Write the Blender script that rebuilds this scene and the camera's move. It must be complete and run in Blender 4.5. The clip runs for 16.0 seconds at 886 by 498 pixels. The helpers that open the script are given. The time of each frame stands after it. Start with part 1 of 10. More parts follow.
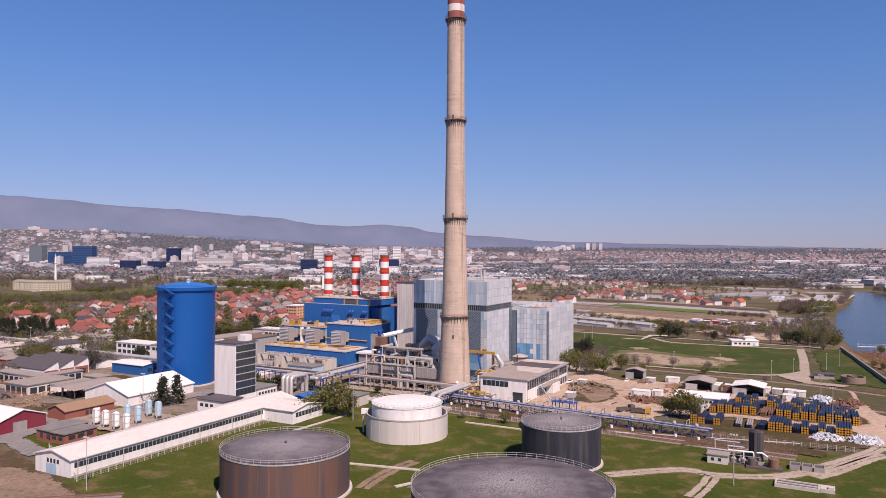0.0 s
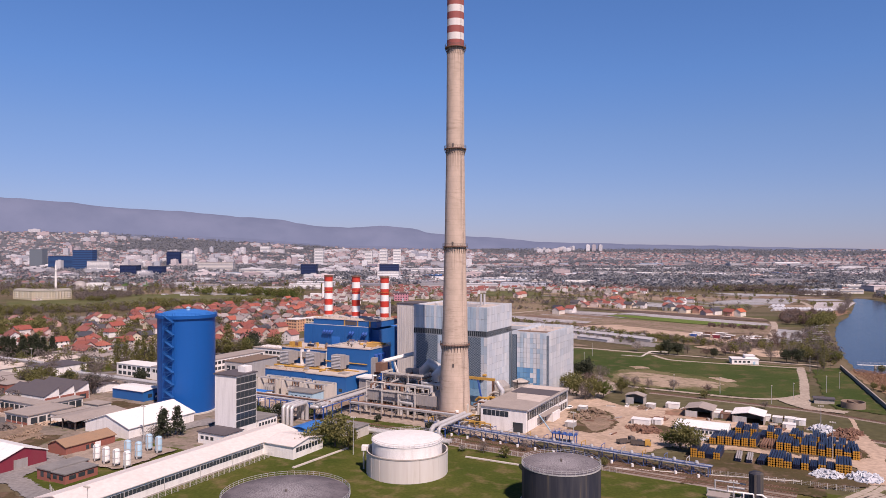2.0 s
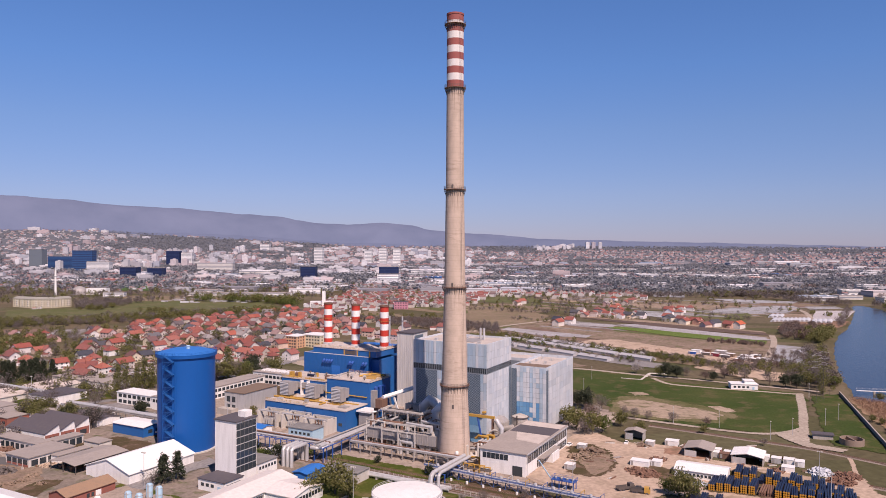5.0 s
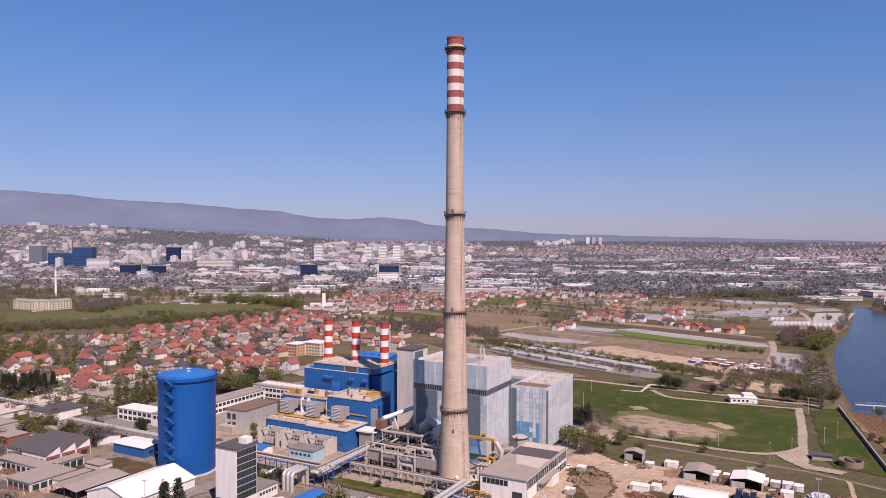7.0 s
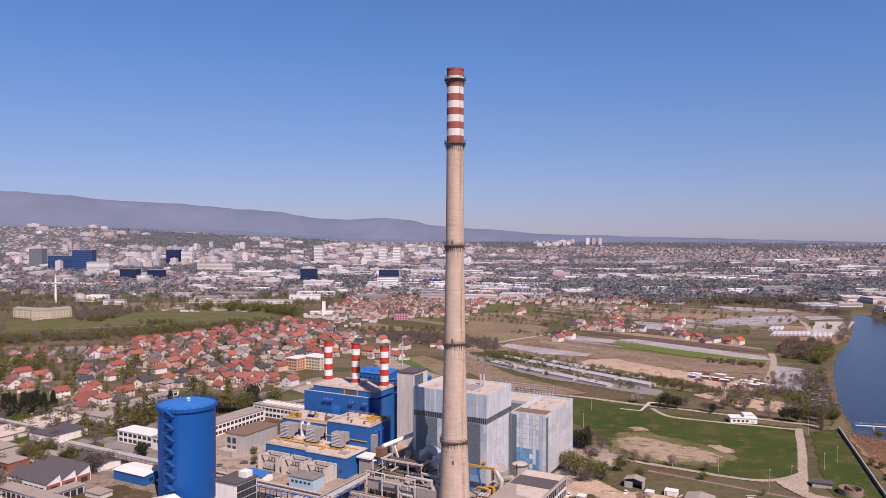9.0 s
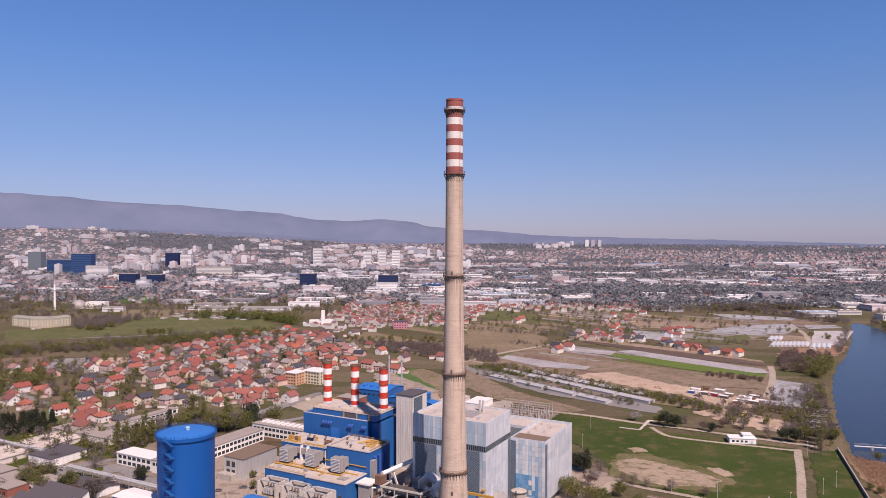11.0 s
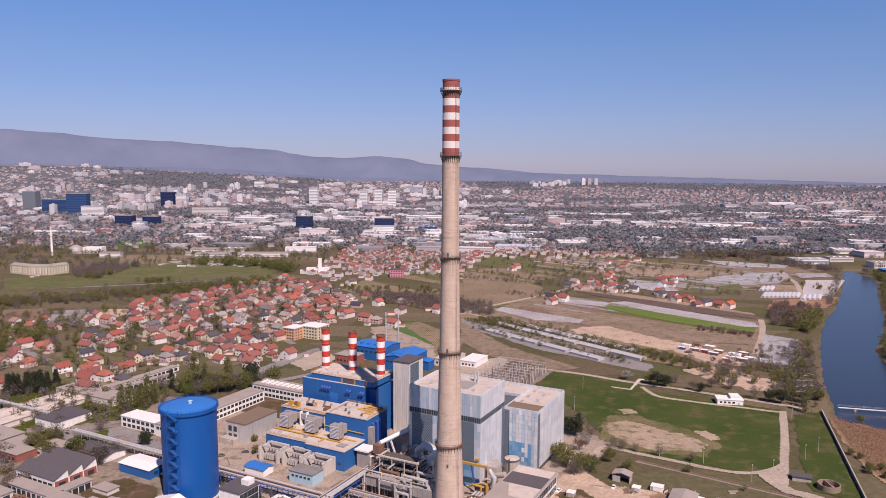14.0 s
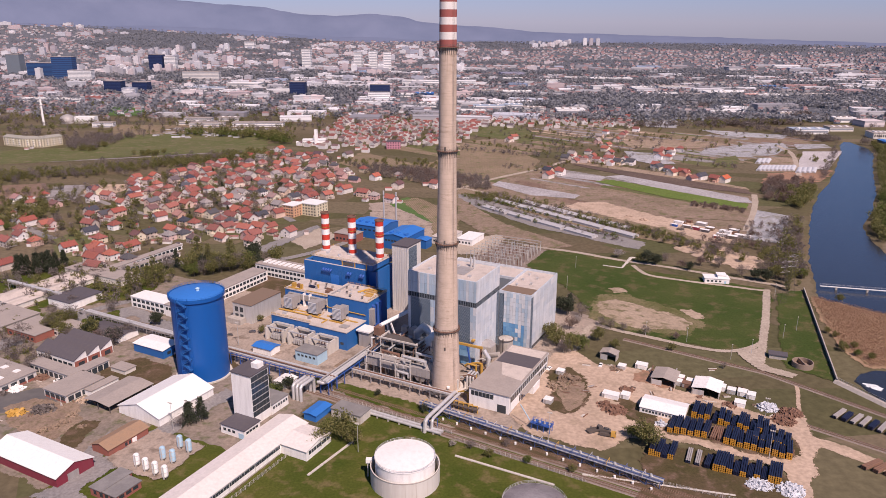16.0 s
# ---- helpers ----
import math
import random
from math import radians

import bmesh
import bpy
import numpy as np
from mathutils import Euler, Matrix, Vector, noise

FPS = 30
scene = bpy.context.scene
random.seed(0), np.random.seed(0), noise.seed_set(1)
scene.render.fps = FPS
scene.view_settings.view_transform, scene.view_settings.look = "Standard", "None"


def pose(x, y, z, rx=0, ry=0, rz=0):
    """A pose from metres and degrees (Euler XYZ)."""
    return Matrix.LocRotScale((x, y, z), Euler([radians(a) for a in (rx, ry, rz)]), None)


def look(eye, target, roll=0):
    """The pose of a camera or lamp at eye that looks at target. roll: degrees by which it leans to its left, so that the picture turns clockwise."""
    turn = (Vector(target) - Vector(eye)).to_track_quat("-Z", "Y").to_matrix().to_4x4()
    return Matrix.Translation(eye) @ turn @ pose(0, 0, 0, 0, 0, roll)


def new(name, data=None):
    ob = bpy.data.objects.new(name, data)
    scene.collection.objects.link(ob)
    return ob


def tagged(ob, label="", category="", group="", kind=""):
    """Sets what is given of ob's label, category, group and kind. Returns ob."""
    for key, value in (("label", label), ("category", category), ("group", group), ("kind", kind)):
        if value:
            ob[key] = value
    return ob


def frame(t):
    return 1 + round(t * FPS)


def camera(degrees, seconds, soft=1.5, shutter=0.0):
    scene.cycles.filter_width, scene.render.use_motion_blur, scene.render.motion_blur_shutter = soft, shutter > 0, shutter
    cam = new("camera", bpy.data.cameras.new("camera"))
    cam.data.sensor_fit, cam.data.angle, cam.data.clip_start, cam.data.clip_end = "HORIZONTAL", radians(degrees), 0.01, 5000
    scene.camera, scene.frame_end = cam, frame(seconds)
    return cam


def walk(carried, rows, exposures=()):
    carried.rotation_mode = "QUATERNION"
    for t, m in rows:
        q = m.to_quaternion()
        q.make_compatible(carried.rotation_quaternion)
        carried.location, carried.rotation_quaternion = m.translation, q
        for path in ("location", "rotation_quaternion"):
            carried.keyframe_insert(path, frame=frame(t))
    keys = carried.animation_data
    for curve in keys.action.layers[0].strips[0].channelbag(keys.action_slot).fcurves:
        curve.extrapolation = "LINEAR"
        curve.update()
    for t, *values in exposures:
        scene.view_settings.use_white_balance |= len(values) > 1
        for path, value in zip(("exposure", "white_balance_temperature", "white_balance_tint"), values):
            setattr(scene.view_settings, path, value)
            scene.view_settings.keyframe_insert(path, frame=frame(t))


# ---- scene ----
cam = camera(62.78, 16.0, soft=0.6)

# seconds, eye x y z, heading, downward tilt, roll (degrees)
PATH = [
    (0, 6.41, -329.45, 64.71, -2.070, 0.034, 0.230),
    (1, 6.43, -329.49, 71.19, -2.073, 0.056, 0.193),
    (2, 6.49, -329.57, 77.89, -2.081, 0.098, 0.115),
    (3, 6.52, -329.55, 84.80, -2.088, 0.164, 0.095),
    (4, 6.49, -329.51, 92.03, -2.069, 0.220, 0.085),
    (6.5, 6.40, -329.23, 109.86, -2.046, 1.159, 0.133),
    (7, 6.39, -329.09, 113.57, -2.055, 1.176, 0.110),
    (8, 6.39, -328.87, 121.08, -2.055, 1.242, 0.110),
    (9, 6.36, -328.62, 128.42, -2.050, 1.316, 0.087),
    (11.5, 6.32, -328.30, 146.11, -1.942, 1.385, 0.138),
    (12.5, 6.29, -328.23, 153.39, -1.776, 1.439, 0.186),
    (13, 6.25, -328.15, 156.94, -1.729, 1.545, 0.169),
    (13.5, 6.31, -329.14, 160.46, -1.702, 3.830, 0.219),
    (14, 6.31, -329.33, 163.92, -1.677, 6.541, 0.251),
    (14.5, 6.28, -330.14, 167.50, -1.578, 9.215, 0.253),
    (15, 6.05, -330.72, 171.29, -1.435, 11.927, 0.236),
    (15.5, 6.07, -331.60, 175.20, -1.368, 14.646, 0.213),
    (16, 6.18, -332.37, 179.11, -1.382, 17.379, 0.243),
]


def aim(x, y, z, head, tilt, roll):
    h, p = radians(head), radians(tilt)
    return look((x, y, z), (x + 100 * math.sin(h) * math.cos(p), y + 100 * math.cos(h) * math.cos(p), z - 100 * math.sin(p)), roll)


walk(cam, [(r[0], aim(*r[1:])) for r in PATH], [(0, 0.0, 6400, 30), (16, 0.0, 6400, 30)])

# ---------------------------------------------------------------- light
SUN_EL, SUN_AZ = radians(50), radians(153)      # azimuth clockwise from +y
sun_from = Vector((math.sin(SUN_AZ) * math.cos(SUN_EL), math.cos(SUN_AZ) * math.cos(SUN_EL), math.sin(SUN_EL)))
sun = new("sun", bpy.data.lights.new("sun", "SUN"))
sun.data.energy, sun.data.angle, sun.data.color = 5.55, radians(0.53), (1.0, 0.88, 0.72)
sun.matrix_world = look(sun_from * 500, (0, 0, 0))

world = bpy.data.worlds.new("world")
scene.world = world
world.use_nodes = True
wn = world.node_tree.nodes
sky = wn.new("ShaderNodeTexSky")
sky.sky_type, sky.sun_disc = "NISHITA", False
sky.sun_elevation, sky.sun_rotation = SUN_EL, SUN_AZ
sky.altitude, sky.air_density, sky.dust_density, sky.ozone_density = 150, 1.0, 0.0, 4.0
wn["Background"].inputs["Strength"].default_value = 0.1365
haze = wn.new("ShaderNodeMix")
haze.data_type, haze.blend_type = "RGBA", "MULTIPLY"
haze.inputs[0].default_value = 1.0
way = wn.new("ShaderNodeTexCoord")
split = wn.new("ShaderNodeSeparateXYZ")
tint = wn.new("ShaderNodeValToRGB")                      # greyer towards the horizon, bluer overhead
steps = tint.color_ramp.elements
while len(steps) < 7:
    steps.new(0.5)
for e, (z, c) in zip(steps, ((0.0, (0.56, 0.63, 0.94)), (0.064, (0.655, 0.755, 1.01)), (0.15, (0.67, 0.86, 1.09)), (0.227, (0.60, 0.92, 1.23)), (0.35, (0.56, 0.93, 1.27)), (0.45, (0.42, 0.66, 0.92)), (0.6, (0.28, 0.42, 0.60)))):
    e.position, e.color = z, (c[0] / 1.3, c[1] / 1.3, c[2] / 1.3, 1)
world.node_tree.links.new(way.outputs["Generated"], split.inputs["Vector"])
world.node_tree.links.new(split.outputs["Z"], tint.inputs["Fac"])
world.node_tree.links.new(tint.outputs["Color"], haze.inputs[7])
soft_sky = wn.new("ShaderNodeGamma")
soft_sky.inputs["Gamma"].default_value = 0.86
world.node_tree.links.new(sky.outputs["Color"], soft_sky.inputs["Color"])
world.node_tree.links.new(soft_sky.outputs["Color"], haze.inputs[6])
world.node_tree.links.new(haze.outputs[2], wn["Background"].inputs["Color"])

# ---------------------------------------------------------------- materials


class Tree:
    """A small helper round a node material."""

    def __init__(self, name, rough=0.8, metal=0.0, spec=0.35):
        self.m = bpy.data.materials.new(name)
        self.m.use_nodes = True
        self.n, self.l = self.m.node_tree.nodes, self.m.node_tree.links
        self.b = self.n["Principled BSDF"]
        self.b.inputs["Roughness"].default_value = rough
        self.b.inputs["Metallic"].default_value = metal
        self.b.inputs["Specular IOR Level"].default_value = spec
        self.co = None

    def put(self, sock, v):
        if isinstance(v, bpy.types.NodeSocket):
            self.l.new(v, sock)
        elif isinstance(v, (tuple, list)):
            sock.default_value = (*v, 1) if len(v) == 3 and sock.type == "RGBA" else v
        else:
            sock.default_value = v

    def coord(self, scale=(1, 1, 1), world_space=False):
        if world_space:
            src = self.n.new("ShaderNodeNewGeometry").outputs["Position"]
        else:
            src = self.n.new("ShaderNodeTexCoord").outputs["Object"]
        mp = self.n.new("ShaderNodeMapping")
        mp.inputs["Scale"].default_value = scale
        self.l.new(src, mp.inputs["Vector"])
        return mp.outputs["Vector"]

    def noise(self, scale, detail=4, vec=None, rough=0.55):
        t = self.n.new("ShaderNodeTexNoise")
        t.inputs["Scale"].default_value, t.inputs["Detail"].default_value, t.inputs["Roughness"].default_value = scale, detail, rough
        if vec is not None:
            self.l.new(vec, t.inputs["Vector"])
        return t.outputs["Fac"]

    def ramp(self, fac, *stops):
        r = self.n.new("ShaderNodeValToRGB")
        e = r.color_ramp.elements
        while len(e) < len(stops):
            e.new(0.5)
        for k, (p, c) in zip(e, stops):
            k.position, k.color = p, (*c, 1) if len(c) == 3 else c
        self.put(r.inputs["Fac"], fac)
        return r.outputs["Color"]

    def mix(self, fac, a, b, kind="MIX"):
        x = self.n.new("ShaderNodeMix")
        x.data_type, x.blend_type = "RGBA", kind
        self.put(x.inputs["Factor"], fac)
        self.put(x.inputs[6], a)
        self.put(x.inputs[7], b)
        return x.outputs[2]

    def math(self, op, a, b=0.5):
        x = self.n.new("ShaderNodeMath")
        x.operation = op
        self.put(x.inputs[0], a)
        self.put(x.inputs[1], b)
        return x.outputs[0]

    def random(self):
        return self.n.new("ShaderNodeObjectInfo").outputs["Random"]

    def island(self):
        return self.n.new("ShaderNodeNewGeometry").outputs["Random Per Island"]

    def color(self, c):
        self.put(self.b.inputs["Base Color"], c)
        return self

    def bump(self, h, strength=0.3, dist=0.05):
        x = self.n.new("ShaderNodeBump")
        x.inputs["Strength"].default_value, x.inputs["Distance"].default_value = strength, dist
        self.l.new(h, x.inputs["Height"])
        self.l.new(x.outputs["Normal"], self.b.inputs["Normal"])
        return self


def painted(name, c, rough=0.5, metal=0.0, wear=0.25, scale=0.6, dirt=(0.18, 0.15, 0.12), streak=True, world_space=True):
    """A painted or plain surface with grime in patches and streaks that run down."""
    t = Tree(name, rough, metal)
    v = t.coord((1, 1, 0.12) if streak else (1, 1, 1), world_space)
    a = t.noise(scale, 5, v)
    b = t.noise(scale * 7, 3, t.coord((1, 1, 1), world_space))
    f = t.math("MULTIPLY", t.ramp(a, (0.45, (0, 0, 0)), (0.8, (1, 1, 1))), wear)
    light = tuple(min(1, x * 1.06) for x in c)
    dark = tuple(x * 0.9 for x in c)
    base = t.mix(t.ramp(b, (0.3, (0, 0, 0)), (0.7, (1, 1, 1))), dark, light)
    t.color(t.mix(f, base, dirt))
    t.bump(b, 0.15, 0.03)
    return t.m


def varied(name, stops, rough=0.85, by="object", grain=0.8, amount=0.18, world_space=True):
    """Colour picked by a random value of the object or mesh island, with grain."""
    t = Tree(name, rough)
    r = t.random() if by == "object" else t.island()
    base = t.ramp(r, *stops)
    n = t.noise(grain, 4, t.coord((1, 1, 1), world_space))
    g = t.ramp(n, (0.3, (1 - amount,) * 3), (0.7, (1 + amount * 0.4,) * 3))
    t.color(t.mix(1.0, base, g, "MULTIPLY"))
    return t.m
M = {}
M["white_paint"] = painted("white_paint", (0.83, 0.81, 0.78), 0.6, wear=0.25)
M["white_roof"] = painted("white_roof", (0.80, 0.78, 0.75), 0.55, wear=0.15, streak=False)
M["hall_roof"] = painted("hall_roof", (0.70, 0.64, 0.60), 0.65, wear=0.2, streak=False, scale=0.1, dirt=(0.5, 0.42, 0.37))
M["cream_roof"] = painted("cream_roof", (0.54, 0.47, 0.42), 0.75, wear=0.4, streak=False, scale=0.2)
M["blue_steel"] = painted("blue_steel", (0.005, 0.088, 0.33), 0.4, wear=0.10, dirt=(0.02, 0.05, 0.16))
M["blue_cladding"] = painted("blue_cladding", (0.018, 0.122, 0.36), 0.45, wear=0.15, dirt=(0.03, 0.09, 0.25))
M["blue_roof"] = painted("blue_roof", (0.03, 0.17, 0.52), 0.45, wear=0.15, dirt=(0.05, 0.15, 0.3), streak=False)
M["pale_blue"] = painted("pale_blue", (0.38, 0.56, 0.68), 0.5, wear=0.2)
M["pipe_blue"] = painted("pipe_blue", (0.03, 0.10, 0.36), 0.5, wear=0.3)
M["galvanised"] = painted("galvanised", (0.60, 0.59, 0.58), 0.42, 0.35, wear=0.3)
M["duct_grey"] = painted("duct_grey", (0.38, 0.355, 0.34), 0.6, 0.2, wear=0.4)
M["dark_steel"] = painted("dark_steel", (0.13, 0.11, 0.10), 0.6, 0.3, wear=0.3)
M["rust_brown"] = painted("rust_brown", (0.20, 0.11, 0.075), 0.85, wear=0.6, dirt=(0.10, 0.07, 0.06))
M["yellow"] = painted("yellow", (0.50, 0.29, 0.06), 0.5, wear=0.3)
M["red_paint"] = painted("red_paint", (0.55, 0.05, 0.03), 0.5, wear=0.15)
M["red_faded"] = painted("red_faded", (0.36, 0.11, 0.09), 0.7, wear=0.25)
M["maroon"] = painted("maroon", (0.22, 0.03, 0.05), 0.5, wear=0.15)
M["brick"] = painted("brick", (0.30, 0.105, 0.078), 0.9, wear=0.35)
M["concrete"] = painted("concrete", (0.42, 0.38, 0.34), 0.9, wear=0.5)
M["pale_concrete"] = painted("pale_concrete", (0.55, 0.51, 0.46), 0.9, wear=0.35)
M["grey_roof"] = painted("grey_roof", (0.20, 0.19, 0.185), 0.9, wear=0.45, streak=False, scale=0.15, dirt=(0.36, 0.34, 0.32))
M["mid_roof"] = painted("mid_roof", (0.34, 0.295, 0.265), 0.9, wear=0.4, streak=False, scale=0.15, dirt=(0.2, 0.18, 0.17))
M["slate_roof"] = painted("slate_roof", (0.095, 0.085, 0.095), 0.8, wear=0.2, streak=False)
M["tan_tiles"] = painted("tan_tiles", (0.32, 0.205, 0.13), 0.85, wear=0.35, streak=False)
M["brown_roof"] = painted("brown_roof", (0.20, 0.14, 0.10), 0.85, wear=0.3, streak=False)
M["glass"] = Tree("glass", 0.12, 0.0, 0.6).color((0.035, 0.045, 0.055)).m
M["plaster"] = painted("plaster", (0.66, 0.62, 0.57), 0.85, wear=0.3)
M["asphalt"] = painted("asphalt", (0.11, 0.105, 0.105), 0.95, wear=0.5, streak=False, scale=0.05, dirt=(0.19, 0.17, 0.15))


# ---------------------------------------------------------------- mesh helpers
TURN = -26.0                                    # the works' grid against the world's x axis
CA, SA = math.cos(radians(TURN)), math.sin(radians(TURN))


def site(u, v):
    """World x, y of a place on the works' own grid."""
    return u * CA - v * SA, u * SA + v * CA


class MB:
    """Collects vertices and faces for one mesh."""

    def __init__(self):
        self.v, self.f = [], []

    def poly(self, pts):
        n = len(self.v)
        self.v += [tuple(p) for p in pts]
        self.f.append(tuple(range(n, n + len(pts))))
        return self

    def box(self, x0, y0, z0, x1, y1, z1):
        n = len(self.v)
        self.v += [(x, y, z) for z in (z0, z1) for x, y in ((x0, y0), (x1, y0), (x1, y1), (x0, y1))]
        for q in ((3, 2, 1, 0), (4, 5, 6, 7), (0, 1, 5, 4), (1, 2, 6, 5), (2, 3, 7, 6), (3, 0, 4, 7)):
            self.f.append(tuple(n + k for k in q))
        return self

    def rings(self, rings, cap0=True, cap1=True):
        """Joins rings of equal count with quads."""
        n, c = len(self.v), len(rings[0])
        for r in rings:
            self.v += [tuple(p) for p in r]
        for k in range(len(rings) - 1):
            a, b = n + k * c, n + (k + 1) * c
            for i in range(c):
                j = (i + 1) % c
                self.f.append((a + i, a + j, b + j, b + i))
        if cap0:
            self.f.append(tuple(n + i for i in reversed(range(c))))
        if cap1:
            e = n + (len(rings) - 1) * c
            self.f.append(tuple(e + i for i in range(c)))
        return self

    def lathe(self, x, y, prof, n=48, cap0=True, cap1=True):
        """prof: (radius, z) from bottom to top."""
        return self.rings([[(x + r * math.cos(2 * math.pi * i / n), y + r * math.sin(2 * math.pi * i / n), z) for i in range(n)] for r, z in prof], cap0, cap1)

    def tube(self, p, q, r, n=8):
        p, q = Vector(p), Vector(q)
        d = (q - p).normalized()
        a = d.orthogonal().normalized()
        b = d.cross(a)
        ring = lambda o: [o + r * (math.cos(2 * math.pi * i / n) * a + math.sin(2 * math.pi * i / n) * b) for i in range(n)]
        return self.rings([ring(p), ring(q)])

    def bar(self, p, q, w):
        return self.tube(p, q, w * 0.7, 4)

    def run(self, pts, r, n=10):
        """A pipe through points with mitred bends."""
        pts = [Vector(p) for p in pts]
        rings, a = [], None
        for i, p in enumerate(pts):
            d0 = (p - pts[i - 1]).normalized() if i else None
            d1 = (pts[i + 1] - p).normalized() if i + 1 < len(pts) else None
            d = ((d0 or d1) + (d1 or d0)).normalized()
            side = d0 or d1
            a = side.orthogonal().normalized() if a is None else (a - side * a.dot(side)).normalized()
            b = side.cross(a)
            ring = []
            for k in range(n):
                o = r * (math.cos(2 * math.pi * k / n) * a + math.sin(2 * math.pi * k / n) * b)
                o = o - side * (o.dot(d) / max(0.2, side.dot(d)))
                ring.append(p + o)
            rings.append(ring)
        return self.rings(rings)

    def gable(self, x0, y0, x1, y1, z0, z1, over=0.4, thick=0.25, axis="y"):
        """A gabled roof slab whose ridge runs along the axis."""
        if axis == "y":
            xm = (x0 + x1) / 2
            sec = [(x0 - over, z0), (xm, z1), (x1 + over, z0), (x1 + over, z0 + thick), (xm, z1 + thick), (x0 - over, z0 + thick)]
            self.rings([[(x, y, z) for x, z in reversed(sec)] for y in (y0 - over, y1 + over)])
        else:
            ym = (y0 + y1) / 2
            sec = [(y0 - over, z0), (ym, z1), (y1 + over, z0), (y1 + over, z0 + thick), (ym, z1 + thick), (y0 - over, z0 + thick)]
            self.rings([[(x, y, z) for y, z in sec] for x in (x0 - over, x1 + over)])
        return self

    def house(self, x0, y0, x1, y1, z0, z1, axis="y"):
        """Walls with gable ends."""
        if axis == "y":
            xm = (x0 + x1) / 2
            sec = [(x0, 0), (x1, 0), (x1, z0), (xm, z1), (x0, z0)]
            self.rings([[(x, y, z) for x, z in reversed(sec)] for y in (y0, y1)])
        else:
            ym = (y0 + y1) / 2
            sec = [(y0, 0), (y1, 0), (y1, z0), (ym, z1), (y0, z0)]
            self.rings([[(x, y, z) for y, z in sec] for x in (x0, x1)])
        return self

    def mesh(self, name, mat, smooth=False):
        me = bpy.data.meshes.new(name)
        me.from_pydata(self.v, [], self.f)
        if smooth:
            me.polygons.foreach_set("use_smooth", [True] * len(me.polygons))
            me.set_sharp_from_angle(angle=radians(35))
        me.materials.append(M[mat] if isinstance(mat, str) else mat)
        me.update()
        return me


def thing(name, label, category, at=(0, 0, 0), turn=0.0, group="", kind=""):
    """The Empty at the base of a thing; its parts are built in its own axes."""
    ob = new(name)
    ob.empty_display_size = 0.5
    ob.location, ob.rotation_euler = at, (0, 0, radians(turn))
    return tagged(ob, label, category, group, kind)


def on_site(name, label, category, u, v, z=0.0, group="", kind=""):
    x, y = site(u, v)
    return thing(name, label, category, (x, y, z), TURN, group, kind)


def part(name, mb, mat, parent, label="", smooth=False):
    ob = new(name, mb.mesh(name, mat, smooth) if isinstance(mb, MB) else mb)
    ob.parent = parent
    if label:
        ob["label"] = label
    return ob


def place(name, me, parent, at, turn=0.0, size=(1, 1, 1)):
    """One more piece on a shared mesh."""
    ob = new(name, me)
    ob.parent = parent
    ob.location, ob.rotation_euler, ob.scale = at, (0, 0, radians(turn)), size
    return ob


def solid(name, mb, mat, label, category, kind="", group="", smooth=False):
    """A thing that is one mesh."""
    return tagged(new(name, mb.mesh(name, mat, smooth)), label, category, group, kind)


WINDOWS = {}


def window_row(parent, face, size, count, a0, a1, z, w, h, mat="glass", name="window", proud=0.06):
    """A row of panes on one side of a box from 0,0 to size: face is front, back, left or right."""
    key = (round(w, 2), round(h, 2), mat)
    if key not in WINDOWS:
        WINDOWS[key] = MB().box(-w / 2, -proud, 0, w / 2, 0.1, h).mesh("window", mat)
    L, D = size
    for i in range(count):
        s = a0 + (a1 - a0) * (i + 0.5) / count
        at, turn = {"front": ((s, 0, z), 0), "back": ((s, D, z), 180), "left": ((0, s, z), -90), "right": ((L, s, z), 90)}[face]
        place(name, WINDOWS[key], parent, at, turn)


def railing(mb, pts, h=1.1, step=2.5, r=0.05, closed=False):
    pts = [Vector(p) for p in pts]
    ends = list(zip(pts, pts[1:] + pts[:1]))[: None if closed else -1]
    for p, q in ends:
        for k in (h, h * 0.5):
            mb.tube(p + Vector((0, 0, k)), q + Vector((0, 0, k)), r, 4)
        n = max(1, round((q - p).length / step))
        for i in range(n):
            o = p.lerp(q, i / n)
            mb.tube(o, o + Vector((0, 0, h)), r, 4)
    return mb
# ---------------------------------------------------------------- ground, water, fields


LOOSE = set()                                   # covers with an uneven, thinning margin


